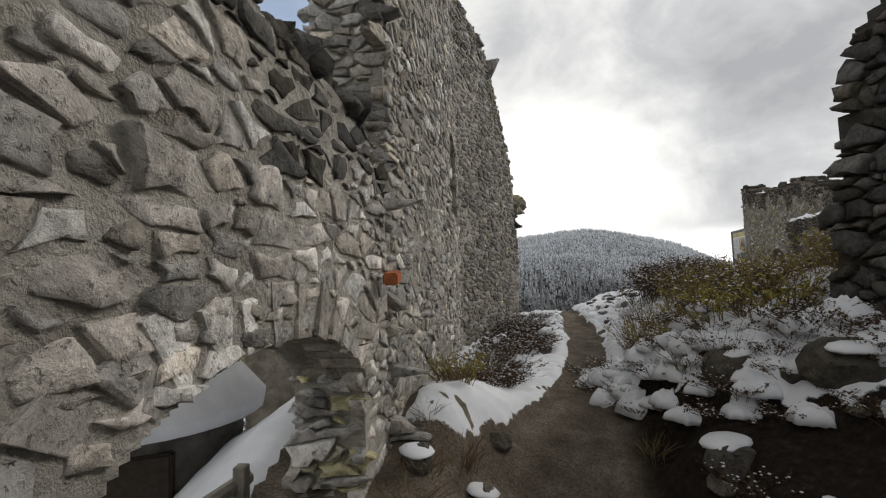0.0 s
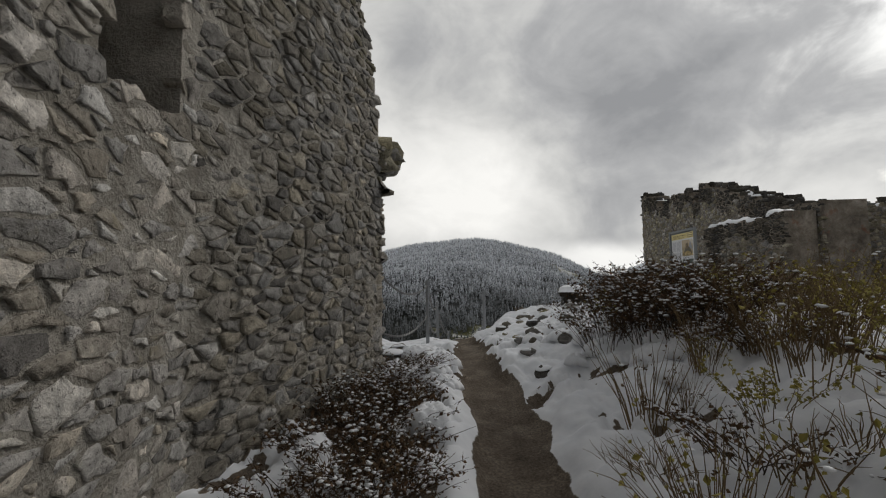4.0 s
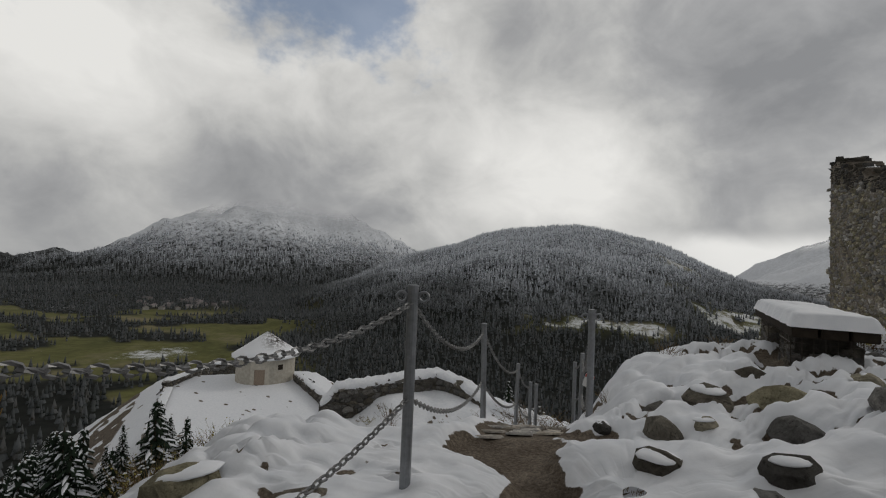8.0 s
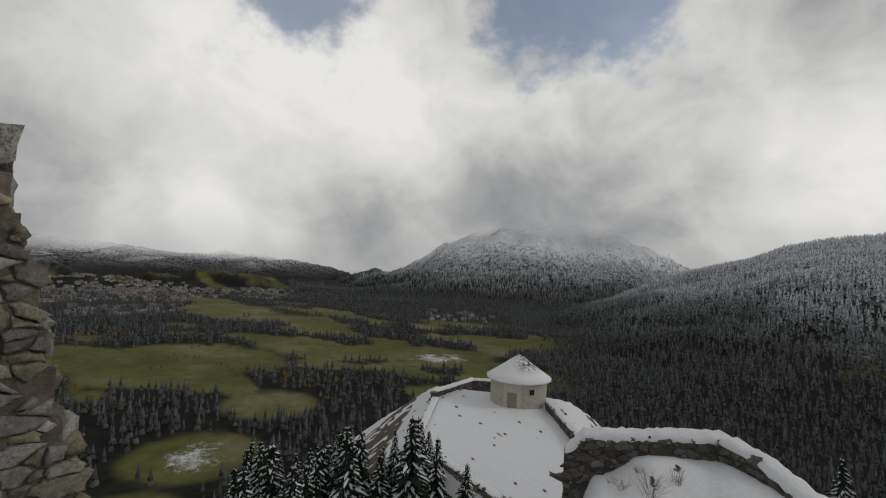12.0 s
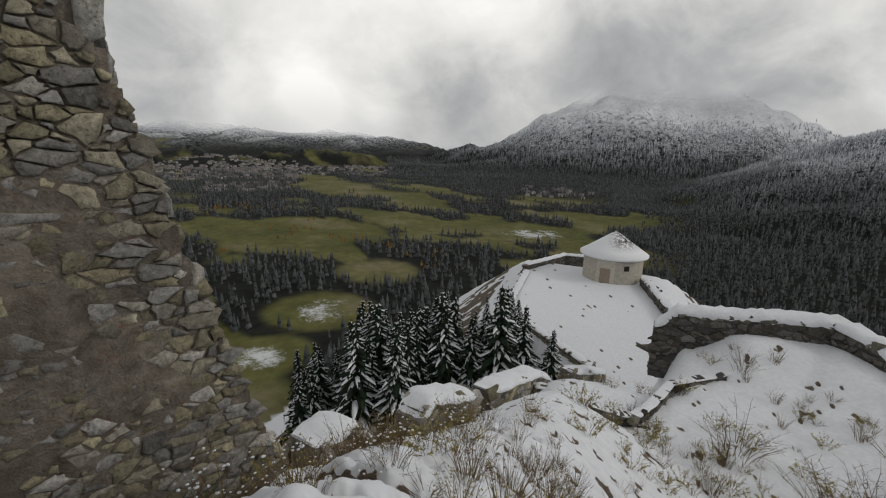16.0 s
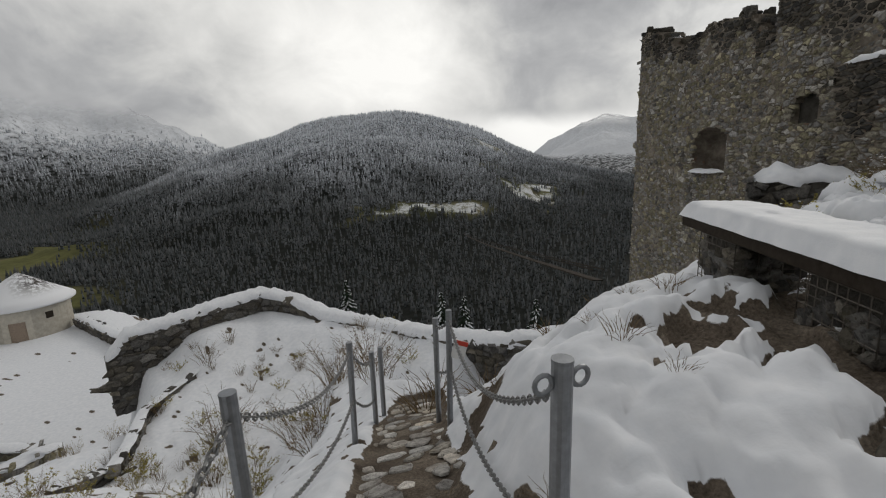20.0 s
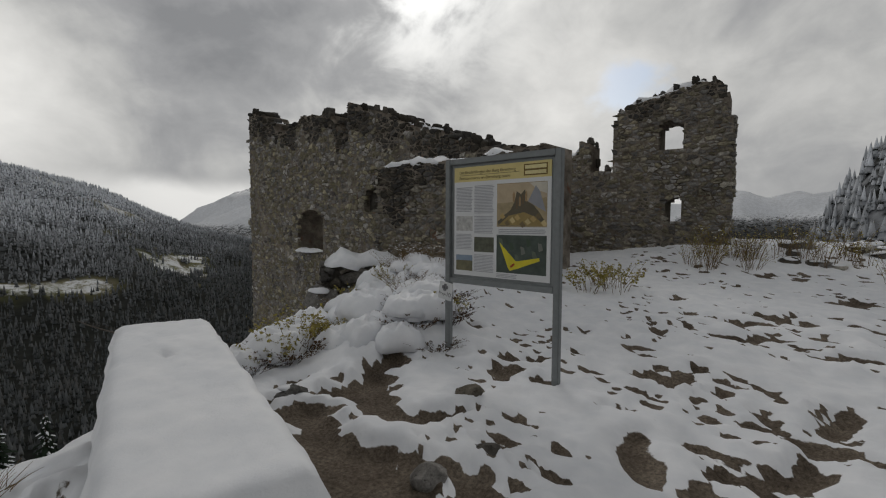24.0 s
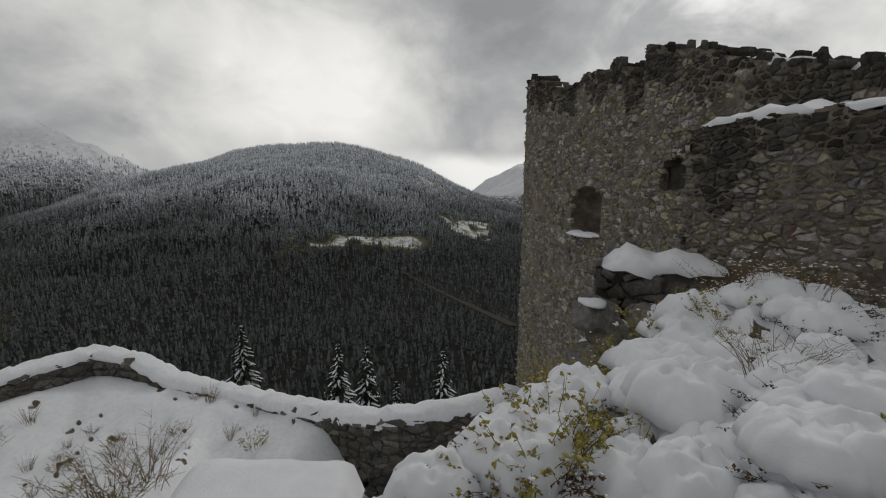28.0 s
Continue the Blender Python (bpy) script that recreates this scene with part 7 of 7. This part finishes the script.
ward_wall("ward_wall_north", [(-11.0, 24.6, -7.6), (-10.0, 25.2, -6.5), (-7.0, 27.3, -6.3), (-4.0, 29.3, -6.1), (-2.2, 28.6, -6.5), (-0.6, 27.4, -7.1), (2.5, 25.0, -7.2), (5.2, 23.0, -7.1), (8.6, 20.6, -6.6), (11.5, 19.8, -6.3), (13.6, 18.7, -5.9), (15.3, 18.2, -5.6)], 1.1, 2.8,
          "ruined ward wall of dark stone deep in snow", side=1, seed=101, cap=0.32, capw=0.58)
ward_wall("ward_wall_long", [(-24.6, 46.0, -12.3), (-16.8, 39.4, -12.3), (-9.0, 33.5, -12.0)], 0.9, 3.5, "long ward wall running to the turret", side=-1, seed=121, cap=0.16, capw=0.45, both=True)
ward_wall("court_retaining_wall", [(-16.3, 25.8, -12.85), (-28.2, 26.6, -12.85), (-36.5, 36.4, -12.9)], 0.7, 5.5, "grey retaining wall below the snowy court", STONE_MID, MORTAR_MID, side=-1, seed=131, cap=0.07, capw=0.4)
ward_wall("court_parapet", [(-36.5, 36.6, -12.4), (-37.5, 45.0, -12.4), (-33.0, 49.5, -12.4)], 0.5, 1.4, "low parapet round the court with snow", side=1, seed=133, cap=0.2, capw=0.4, both=True)
for k, run in enumerate(([(-8.3, 5.6, -4.7), (-8.7, 6.5, -4.8), (-9.1, 7.4, -5.7)], [(-9.9, 9.1, -6.7), (-10.15, 9.8, -6.2), (-10.7, 12.2, -7.1)], [(-11.0, 13.0, -7.4), (-11.1, 13.3, -7.5), (-12.3, 16.9, -8.5), (-12.6, 18.2, -9.4)],
                         [(-13.3, 20.8, -10.2), (-13.5, 21.8, -10.6), (-14.4, 25.4, -12.2)])):
    ward_wall("slope_wall", run, 0.9, 2.4, "snow-capped broken wall stepping down the slope", STONE_MID, MORTAR_MID, side=1, seed=141 + k, cap=0.24, capw=0.56, both=True)
    for q in run[::2]:
        rock(q[0] + 0.5, q[1] - 0.3, 0.45, 0.9, k, group="fallen stones on the slope")
ward_wall("slope_kerb", [(-6.3, 24.6, -8.05), (-7.0, 23.0, -8.1), (-7.8, 21.3, -8.2), (-7.3, 19.0, -8.0), (-7.1, 17.3, -7.8), (-7.9, 15.6, -7.1)], 0.3, 0.9, "dark dry-stone edge of a path on the slope", side=-1, seed=151, cap=0.06, capw=0.2)


# ---------------------------------------------------------------- caps of snow and broken stones on the castle
def along_top(o, a, n, thick, spans, u0, u1, width, cap, seed, step=0.35, which=-1, owner=None):
    pts, u = [], u0
    while u <= u1:
        p = o + a * u - n * thick * 0.45
        pts.append((p.x, p.y, spans(u)[which][1]))
        u += step
    c = snow_cap(pts, [width] * len(pts), cap, seed, "wall_snow", step=0.16, lump=0.9)
    return tagged(c, "uneven snow on the broken wall top", "snow")


w, o, a, n = block_wall
for u0, u1, wd, tk in ((0.05, 1.15, 0.5, 0.13), (0.7, 2.1, 0.44, 0.2), (1.9, 3.0, 0.5, 0.12), (2.7, 3.7, 0.46, 0.17)):
    along_top(o, a, n, 1.0, spans_block, u0, u1, wd, tk, int(5 + u0 * 9), 0.22)
w, o, a, n = keep_wall
for u0, u1 in ((0.05, 0.35), (1.3, 1.9), (2.6, 3.2), (3.5, 3.8), (8.0, 8.3), (9.6, 11.0), (11.3, 12.2)):
    along_top(o, a, n, 1.3, spans_keep, u0, u1, 0.35, 0.14, int(u0 * 7), 0.15)
w, o, a, n = tower_wall
along_top(o, a, n, 1.0, spans_tower, 0.15, 2.4, 0.42, 0.15, 9, 0.25)
w, o, a, n = link_wall
along_top(o, a, n, 1.0, spans_link, 0.3, 2.7, 0.4, 0.13, 10, 0.3)
snow_cap([(14.98, 16.2, 0.96), (14.56, 14.75, 0.96)], [0.2, 0.2], 0.1, 3, "sill_snow")
tagged(bpy.data.objects["sill_snow"], "strip of snow on the window sill", "snow")


def teeth(o, a, n, thick, spans, seed, count, u0, u1, mat, wall, big=1.0):
    """Loose upright stones that stand on a broken wall top."""
    rng = random.Random(seed)
    for i in range(count):
        u = rng.uniform(u0, u1)
        z = spans(u)[-1][1]
        p = o + a * u - n * rng.uniform(0.1, thick - 0.15)
        s, h = big * rng.uniform(0.08, 0.2), big * rng.uniform(0.1, 0.32)
        LATER.append((wall, shape_mesh(rng.randrange(14), mat), mat, Matrix(((a.x * s, 0, n.x * s, p.x), (a.y * s, 0, n.y * s, p.y), (0, h, 0, z + h * 0.3), (0, 0, 0, 1)))))


for t, sp, th, cnt, L, mat, seed in ((keep_wall, spans_keep, 1.3, 70, 13.5, STONE_BLACK, 1), (tower_wall, spans_tower, 1.0, 36, 2.7, STONE_BLACK, 2), (link_wall, spans_link, 1.0, 24, 3.7, STONE_DARK, 3),
                                     (wall_low, spans_low, 0.5, 60, 5.8, STONE_DARK, 4), (wall_end, spans_end, 1.1, 60, 3.6, STONE, 5), (wall_slope, spans_slope, 1.3, 50, 5.0, STONE_MID, 6), (wall_right, spans_right, 0.9, 40, 3.9, STONE_DARK, 7)):
    w, o, a, n = t
    teeth(o, a, n, th, sp, seed, cnt, 0.05, L, mat, w)
w, o, a, n = keep_wall
teeth(o, a, n, 1.3, spans_keep, 18, 60, 0.1, 13.0, STONE_BLACK, w, 1.0)
w, o, a, n = wall_slope
teeth(o, a, n, 1.3, spans_slope, 16, 130, 3.0, 5.65, STONE_MID, w, 1.5)
w, o, a, n = wall_end
teeth(o, a, n, 1.1, spans_end, 17, 70, 0.8, 3.62, STONE_MID, w, 1.4)


# stub of a wall before the keep
def spans_stub(u):
    return [(-3.0, 1.08 + jag(u, 88, 0.12, 3))]


stub = ruin("keep_stub_wall", (10.03, 10.6), (11.25, 9.1), 0.9, spans_stub, "low broken stub of wall under a slab of snow", STONE_DARK, MORTAR_DARK, ("out", "start"), 1, (0.3, 0.18), 0.1, 97, near=lambda u, z: True, limit=90, low=-2.5, high=1.5)
w, o, a, n = stub
along_top(o, a, n, 0.9, spans_stub, 0.0, 1.9, 0.5, 0.22, 15)
for x, y, z, s in ((9.75, 10.25, 0.42, 0.5), (9.95, 9.95, 0.1, 0.55), (9.8, 10.2, -0.3, 0.6), (10.3, 9.6, 0.35, 0.5), (10.1, 9.5, -0.1, 0.5)):
    rock(x, y, s, 0.7, 2, z, group="fallen stones by the keep")
for i in range(24):
    x, y = rng.uniform(14.2, 15.9), rng.uniform(-2.0, 1.2)
    rock(x, y, rng.uniform(0.15, 0.4), 0.9, i, group="fallen stones by the tower")

# snow on ledges of the dark wall by the path
rngl = random.Random(8)
for i in range(16):
    u = rngl.uniform(1.2, 3.8)
    z = rngl.uniform(0.2, spans_right(u)[0][1])
    w, o, a, n = wall_right
    p = o + a * u + n * 0.06
    s = rngl.uniform(0.08, 0.2)
    ob = part("ledge_snow", rngl.choice(CAPS), None, m=Matrix.Translation((p.x, p.y, z)) @ Matrix.Diagonal((s * 0.7, s, s * 0.8, 1)))
    tagged(ob, "pad of snow caught on a wall ledge", "snow", "snow on the dark wall")
w, o, a, n = wall_right
along_top(o, a, n, 0.9, spans_right, 0.2, 3.8, 0.4, 0.2, 21)

# red brick in the wall
part("red_brick", box_bm(-0.02, -0.13, -0.045, 0.09, 0.13, 0.045, 0.012), wall_tall[0], "orange-red brick set in the masonry", Matrix.Translation((-3.10, -5.72, 1.33)) @ Matrix.Rotation(0.1, 4, "X"), mat=BRICK)


# ---------------------------------------------------------------- little round hut outside the arch, and the rail in it
def hut():
    x, y, zb = -5.55, -4.75, -2.75
    h = thing("stone_hut", Matrix.Translation((x, y, zb)), "small round stone hut with snowy cone roof", "hut")
    k, R = 28, 0.78
    v, f = tube([(0, 0, 0), (0, 0, 2.95)], R, k)
    part("wall", mesh_from("wall", v, f, MORTAR_MID), h)
    verts, faces = [], []
    rings = [(0.98, 2.84), (1.0, 2.98), (0.82, 3.2), (0.5, 3.55), (0.2, 3.82), (0.02, 3.9)]
    for r, z in rings:
        for i in range(k):
            t = 2 * math.pi * i / k
            verts.append((r * math.cos(t), r * math.sin(t), z))
    for a in range(len(rings) - 1):
        for i in range(k):
            j = (i + 1) % k
            faces.append((a * k + i, a * k + j, (a + 1) * k + j, (a + 1) * k + i))
    faces.append(tuple(range(k))[::-1])
    part("roof_snow", mesh_from("roof_snow", verts, faces, SNOW, True), h)
    part("opening", box_bm(-0.2, -0.35, 1.2, 0.05, 0.35, 2.7, 0.02), h, "dark opening", Matrix.Translation((R * 0.97 * math.cos(-1.25), R * 0.97 * math.sin(-1.25), 0)) @ Matrix.Rotation(-1.25, 4, "Z"), mat=WOOD)


hut()
rail = thing("timber_rail", Matrix.Identity(4), "grey timber rail across the arch opening", "railing")
for z, w in ((-0.2, 0.05), (-0.42, 0.045)):
    v, f = tube([(-4.30, -8.1, z + 0.30), (-4.05, -6.0, z + 0.20)], w, 8)
    part("rail", mesh_from("rail", v, f, WOOD_GREY), rail)
for y in (-8.0, -7.1, -6.15):
    part("post", box_bm(-4.28 + 0.12 * (y + 8), y - 0.04, -0.9, -4.2 + 0.12 * (y + 8), y + 0.04, 0.14, 0.006), rail, mat=WOOD_GREY)

# small red and white sign on the stair post
sg = thing("trail_sign", Matrix.Translation((2.31, 8.26, -0.16)) @ Matrix.Rotation(radians(-20), 4, "Z") @ Matrix.Rotation(0.3, 4, "Y"), "small red and white sign hanging on a post", "sign")
part("plate", box_bm(-0.07, -0.006, -0.10, 0.07, 0.006, 0.10, 0.003), sg, mat=material("white_enamel", m_plain((0.7, 0.7, 0.7), 0.05, 5, 0), 0.4))
part("red_band", box_bm(-0.068, -0.011, 0.05, 0.068, -0.0065, 0.098), sg, mat=material("red_enamel", m_plain((0.5, 0.06, 0.04), 0.05, 5, 0), 0.4))


# ---------------------------------------------------------------- flagstones on the steps
def flagstones():
    rngf = random.Random(6)
    holder = thing("stone_steps", Matrix.Identity(4), "worn flat stones set in the earth path", "steps", kind="structure")
    y = 4.9
    while y < 10.4:
        x = float(path_x(y)) - 0.42
        while x < float(path_x(y)) + 0.4:
            w, h = rngf.uniform(0.12, 0.3), rngf.uniform(0.1, 0.2)
            if rngf.random() < 0.8:
                z = float(relief(np.array([x + w / 2]), np.array([y]))[0]) + 0.012
                LATER.append((holder, shape_mesh(rngf.randrange(14), STONE), STONE, Matrix.Translation((x + w / 2, y + rngf.uniform(-0.03, 0.03), z)) @ Matrix.Rotation(-0.38, 4, "X") @ Matrix.Rotation(rngf.uniform(-0.5, 0.5), 4, "Z") @ Matrix.Diagonal((w, h, 0.014, 1))))
            x += w * 1.08
        y += 0.19


flagstones()


# ---------------------------------------------------------------- snow-laden spruces
def spruce_mesh(seed, h=12.0):
    rngs = random.Random(seed)
    trunk = Soup()
    trunk.add(*tube([(0, 0, -1), (0, 0, h * 0.5), (0, 0, h)], [0.22, 0.13, 0.02], 7))
    green, white = Soup(), Soup()
    z = h * 0.06
    while z < h * 0.985:
        t = z / h
        reach = (h * 0.25) * (1 - t) ** 0.85 * rngs.uniform(0.8, 1.1) + 0.12
        k = max(4, int(9 * (1 - t) + 4))
        off = rngs.uniform(0, 6.28)
        for i in range(k):
            a = off + 2 * math.pi * i / k + rngs.uniform(-0.2, 0.2)
            r = reach * rngs.uniform(0.7, 1.1)
            d, s = Vector((math.cos(a), math.sin(a), 0)), Vector((-math.sin(a), math.cos(a), 0))
            wdt = 0.34 * r + 0.08
            drop = r * rngs.uniform(0.25, 0.5)
            pts = []
            for q, ww in ((0.0, 0.15), (0.35, 1.0), (0.7, 0.8), (1.0, 0.12)):
                c = d * (r * q) + Vector((0, 0, z - drop * q * q + 0.05 * r))
                pts.append((c - s * wdt * ww * 0.5 - Vector((0, 0, 0.12 * wdt)), c + Vector((0, 0, 0.10 * wdt)), c + s * wdt * ww * 0.5 - Vector((0, 0, 0.12 * wdt))))
            v = [p for row in pts for p in row]
            f = []
            for q in range(3):
                f += [(q * 3, q * 3 + 3, q * 3 + 4, q * 3 + 1), (q * 3 + 1, q * 3 + 4, q * 3 + 5, q * 3 + 2)]
            green.add(v, f)
            # hanging twigs below
            for _ in range(3):
                q = rngs.uniform(0.3, 0.95)
                c = d * (r * q) + s * rngs.uniform(-0.4, 0.4) * wdt + Vector((0, 0, z - drop * q * q))
                green.add([c - s * 0.09, c + s * 0.09, c + Vector((0, 0, -0.3 - 0.2 * r)) + d * 0.05], [(0, 1, 2)])
            if rngs.random() < 0.75:
                lift = Vector((0, 0, 0.05))
                k0 = rngs.choice((0, 1))
                vv = [p * 1.0 + lift for row in pts[1:] for p in (row[0].lerp(row[1], 0.35), row[1] + lift * 0.5, row[2].lerp(row[1], 0.35))]
                white.add(vv, [(0, 3, 4, 1), (1, 4, 5, 2), (3, 6, 7, 4), (4, 7, 8, 5)][:4 - k0])
        z += h * 0.036 * (1.25 - 0.5 * t)
    return trunk.mesh("trunk", BARK), green.mesh("crown", NEEDLE), white.mesh("snow", SNOW)


SPRUCES = [spruce_mesh(s) for s in (1, 2, 3)]


def spruce(x, y, h, seed=0):
    rngs = random.Random(int(x * 91 + y * 37) + seed)
    x, y = placed(x, y)
    z = float(relief(np.array([x]), np.array([y]))[0])
    t = thing("spruce", Matrix.Translation((x, y, z - 0.3)) @ Matrix.Rotation(rngs.uniform(0, 6.28), 4, "Z") @ Matrix.Diagonal((h / 12 * rngs.uniform(0.85, 1.15), h / 12 * rngs.uniform(0.85, 1.15), h / 12, 1)),
              "dark spruce tree laden with fresh snow", "spruce tree", "spruces below the wall")
    for name, me in zip(("trunk", "crown", "snow_load"), rngs.choice(SPRUCES)):
        ob = part(name, me, t)
        if name == "snow_load":
            tagged(ob, kind="stuff")


for i in range(170):
    yaw, d = rng.uniform(43, 92), rng.uniform(24, 54)
    canopy = float(np.interp(yaw, [44, 50, 55, 58, 62, 66, 70, 75, 77, 80, 83, 92], [-20.5, -18.5, -18.3, -20.5, -20.0, -22, -23, -20.0, -24, -21.5, -26, -29])) - abs(rng.gauss(0, 3.0))
    x, y = 0.2 - math.sin(radians(yaw)) * d, 4.4 + math.cos(radians(yaw)) * d
    h = 2.0 + math.tan(radians(canopy)) * d - float(relief(*(np.array([q]) for q in placed(x, y)))[0])
    if 4.5 < h < 16 and (yaw < 76 or d > 34) and yaw < 87:
        spruce(x, y, h, i)
for x, y, h in ((3.5, 37, 9), (7, 40, 10), (10, 36, 9), (13, 38, 11), (-1, 42, 9), (17, 41, 10), (6, 46, 12), (20, 36, 10), (2, 50, 12)):
    spruce(x, y, h)


# ---------------------------------------------------------------- foot bridge over the gorge
def bridge():
    a, b = Vector((-2 + 0.41 * 430, 0.91 * 430, -72)), Vector((37, 46, -13.5))
    deck, rope = Soup(), Soup()
    pts = [a.lerp(b, i / 40) - Vector((0, 0, 1.2 * 4 * (i / 40) * (1 - i / 40))) for i in range(41)]
    side = (b - a).cross(Vector((0, 0, 1))).normalized() * 0.6
    v, f = [], []
    for p in pts:
        v += [p - side, p + side, p + side - Vector((0, 0, 0.15)), p - side - Vector((0, 0, 0.15))]
    for i in range(40):
        for k in range(4):
            f.append((4 * i + k, 4 * i + (k + 1) % 4, 4 * i + 4 + (k + 1) % 4, 4 * i + 4 + k))
    br = thing("rope_bridge", Matrix.Identity(4), "long steel suspension footbridge across the gorge", "bridge")
    part("deck", mesh_from("deck", v, f, WOOD), br)
    for s in (-1, 1):
        v, f = tube([p + side * s + Vector((0, 0, 1.3)) for p in pts], 0.09, 4)
        part("cable", mesh_from("cable", v, f, WOOD), br)


bridge()


# ---------------------------------------------------------------- the town in the valley
def town():
    rngt = np.random.default_rng(9)
    walls, roofs = Soup(), Soup()
    spots = [(84, 102, 1500, 2500, 620), (84, 96, 1150, 1400, 60), (40, 50, 1150, 1400, 30), (70, 84, 1700, 2300, 120)]
    for a0, a1, r0, r1, cnt in spots:
        for _ in range(cnt):
            az, r = math.radians(true_az(rngt.uniform(a0, a1))), rngt.uniform(r0, r1)
            x, y = -math.sin(az) * r, math.cos(az) * r
            z = float(land(np.array([x]), np.array([y]))[0])
            t = rngt.uniform(0, 3.14)
            w, l, h = rngt.uniform(4, 6), rngt.uniform(5, 9), rngt.uniform(4, 6)
            c, s = math.cos(t), math.sin(t)
            q = lambda u, v, zz: (x + u * c - v * s, y + u * s + v * c, z + zz)
            walls.add([q(-w, -l, -2), q(w, -l, -2), q(w, l, -2), q(-w, l, -2), q(-w, -l, h), q(w, -l, h), q(w, l, h), q(-w, l, h), q(0, -l, h + w * 0.6), q(0, l, h + w * 0.6)],
                      [(0, 1, 5, 4), (1, 2, 6, 5), (2, 3, 7, 6), (3, 0, 4, 7), (4, 5, 8), (6, 7, 9)])
            roofs.add([q(-w - 0.6, -l - 0.6, h - 0.3), q(0, -l - 0.6, h + w * 0.6 + 0.1), q(0, l + 0.6, h + w * 0.6 + 0.1), q(-w - 0.6, l + 0.6, h - 0.3), q(w + 0.6, -l - 0.6, h - 0.3), q(w + 0.6, l + 0.6, h - 0.3)],
                      [(0, 3, 2, 1), (1, 2, 5, 4)])
    tn = thing("town", Matrix.Identity(4), "distant valley town of pale houses", "town", kind="stuff")
    part("house_walls", walls.mesh("house_walls", material("house_walls", m_plain((0.30, 0.29, 0.275), 0.4, 0.02, 0), 0.9)), tn)
    part("house_roofs", roofs.mesh("house_roofs", material("house_roofs", m_plain((0.17, 0.15, 0.15), 0.5, 0.02, 0), 0.9)), tn)


town()
# ---------------------------------------------------------------- stones that are parts of their own
for wall, me, mat, m4 in LATER:
    ob = new("stone", me)
    ob.parent = wall
    ob.matrix_basis = m4
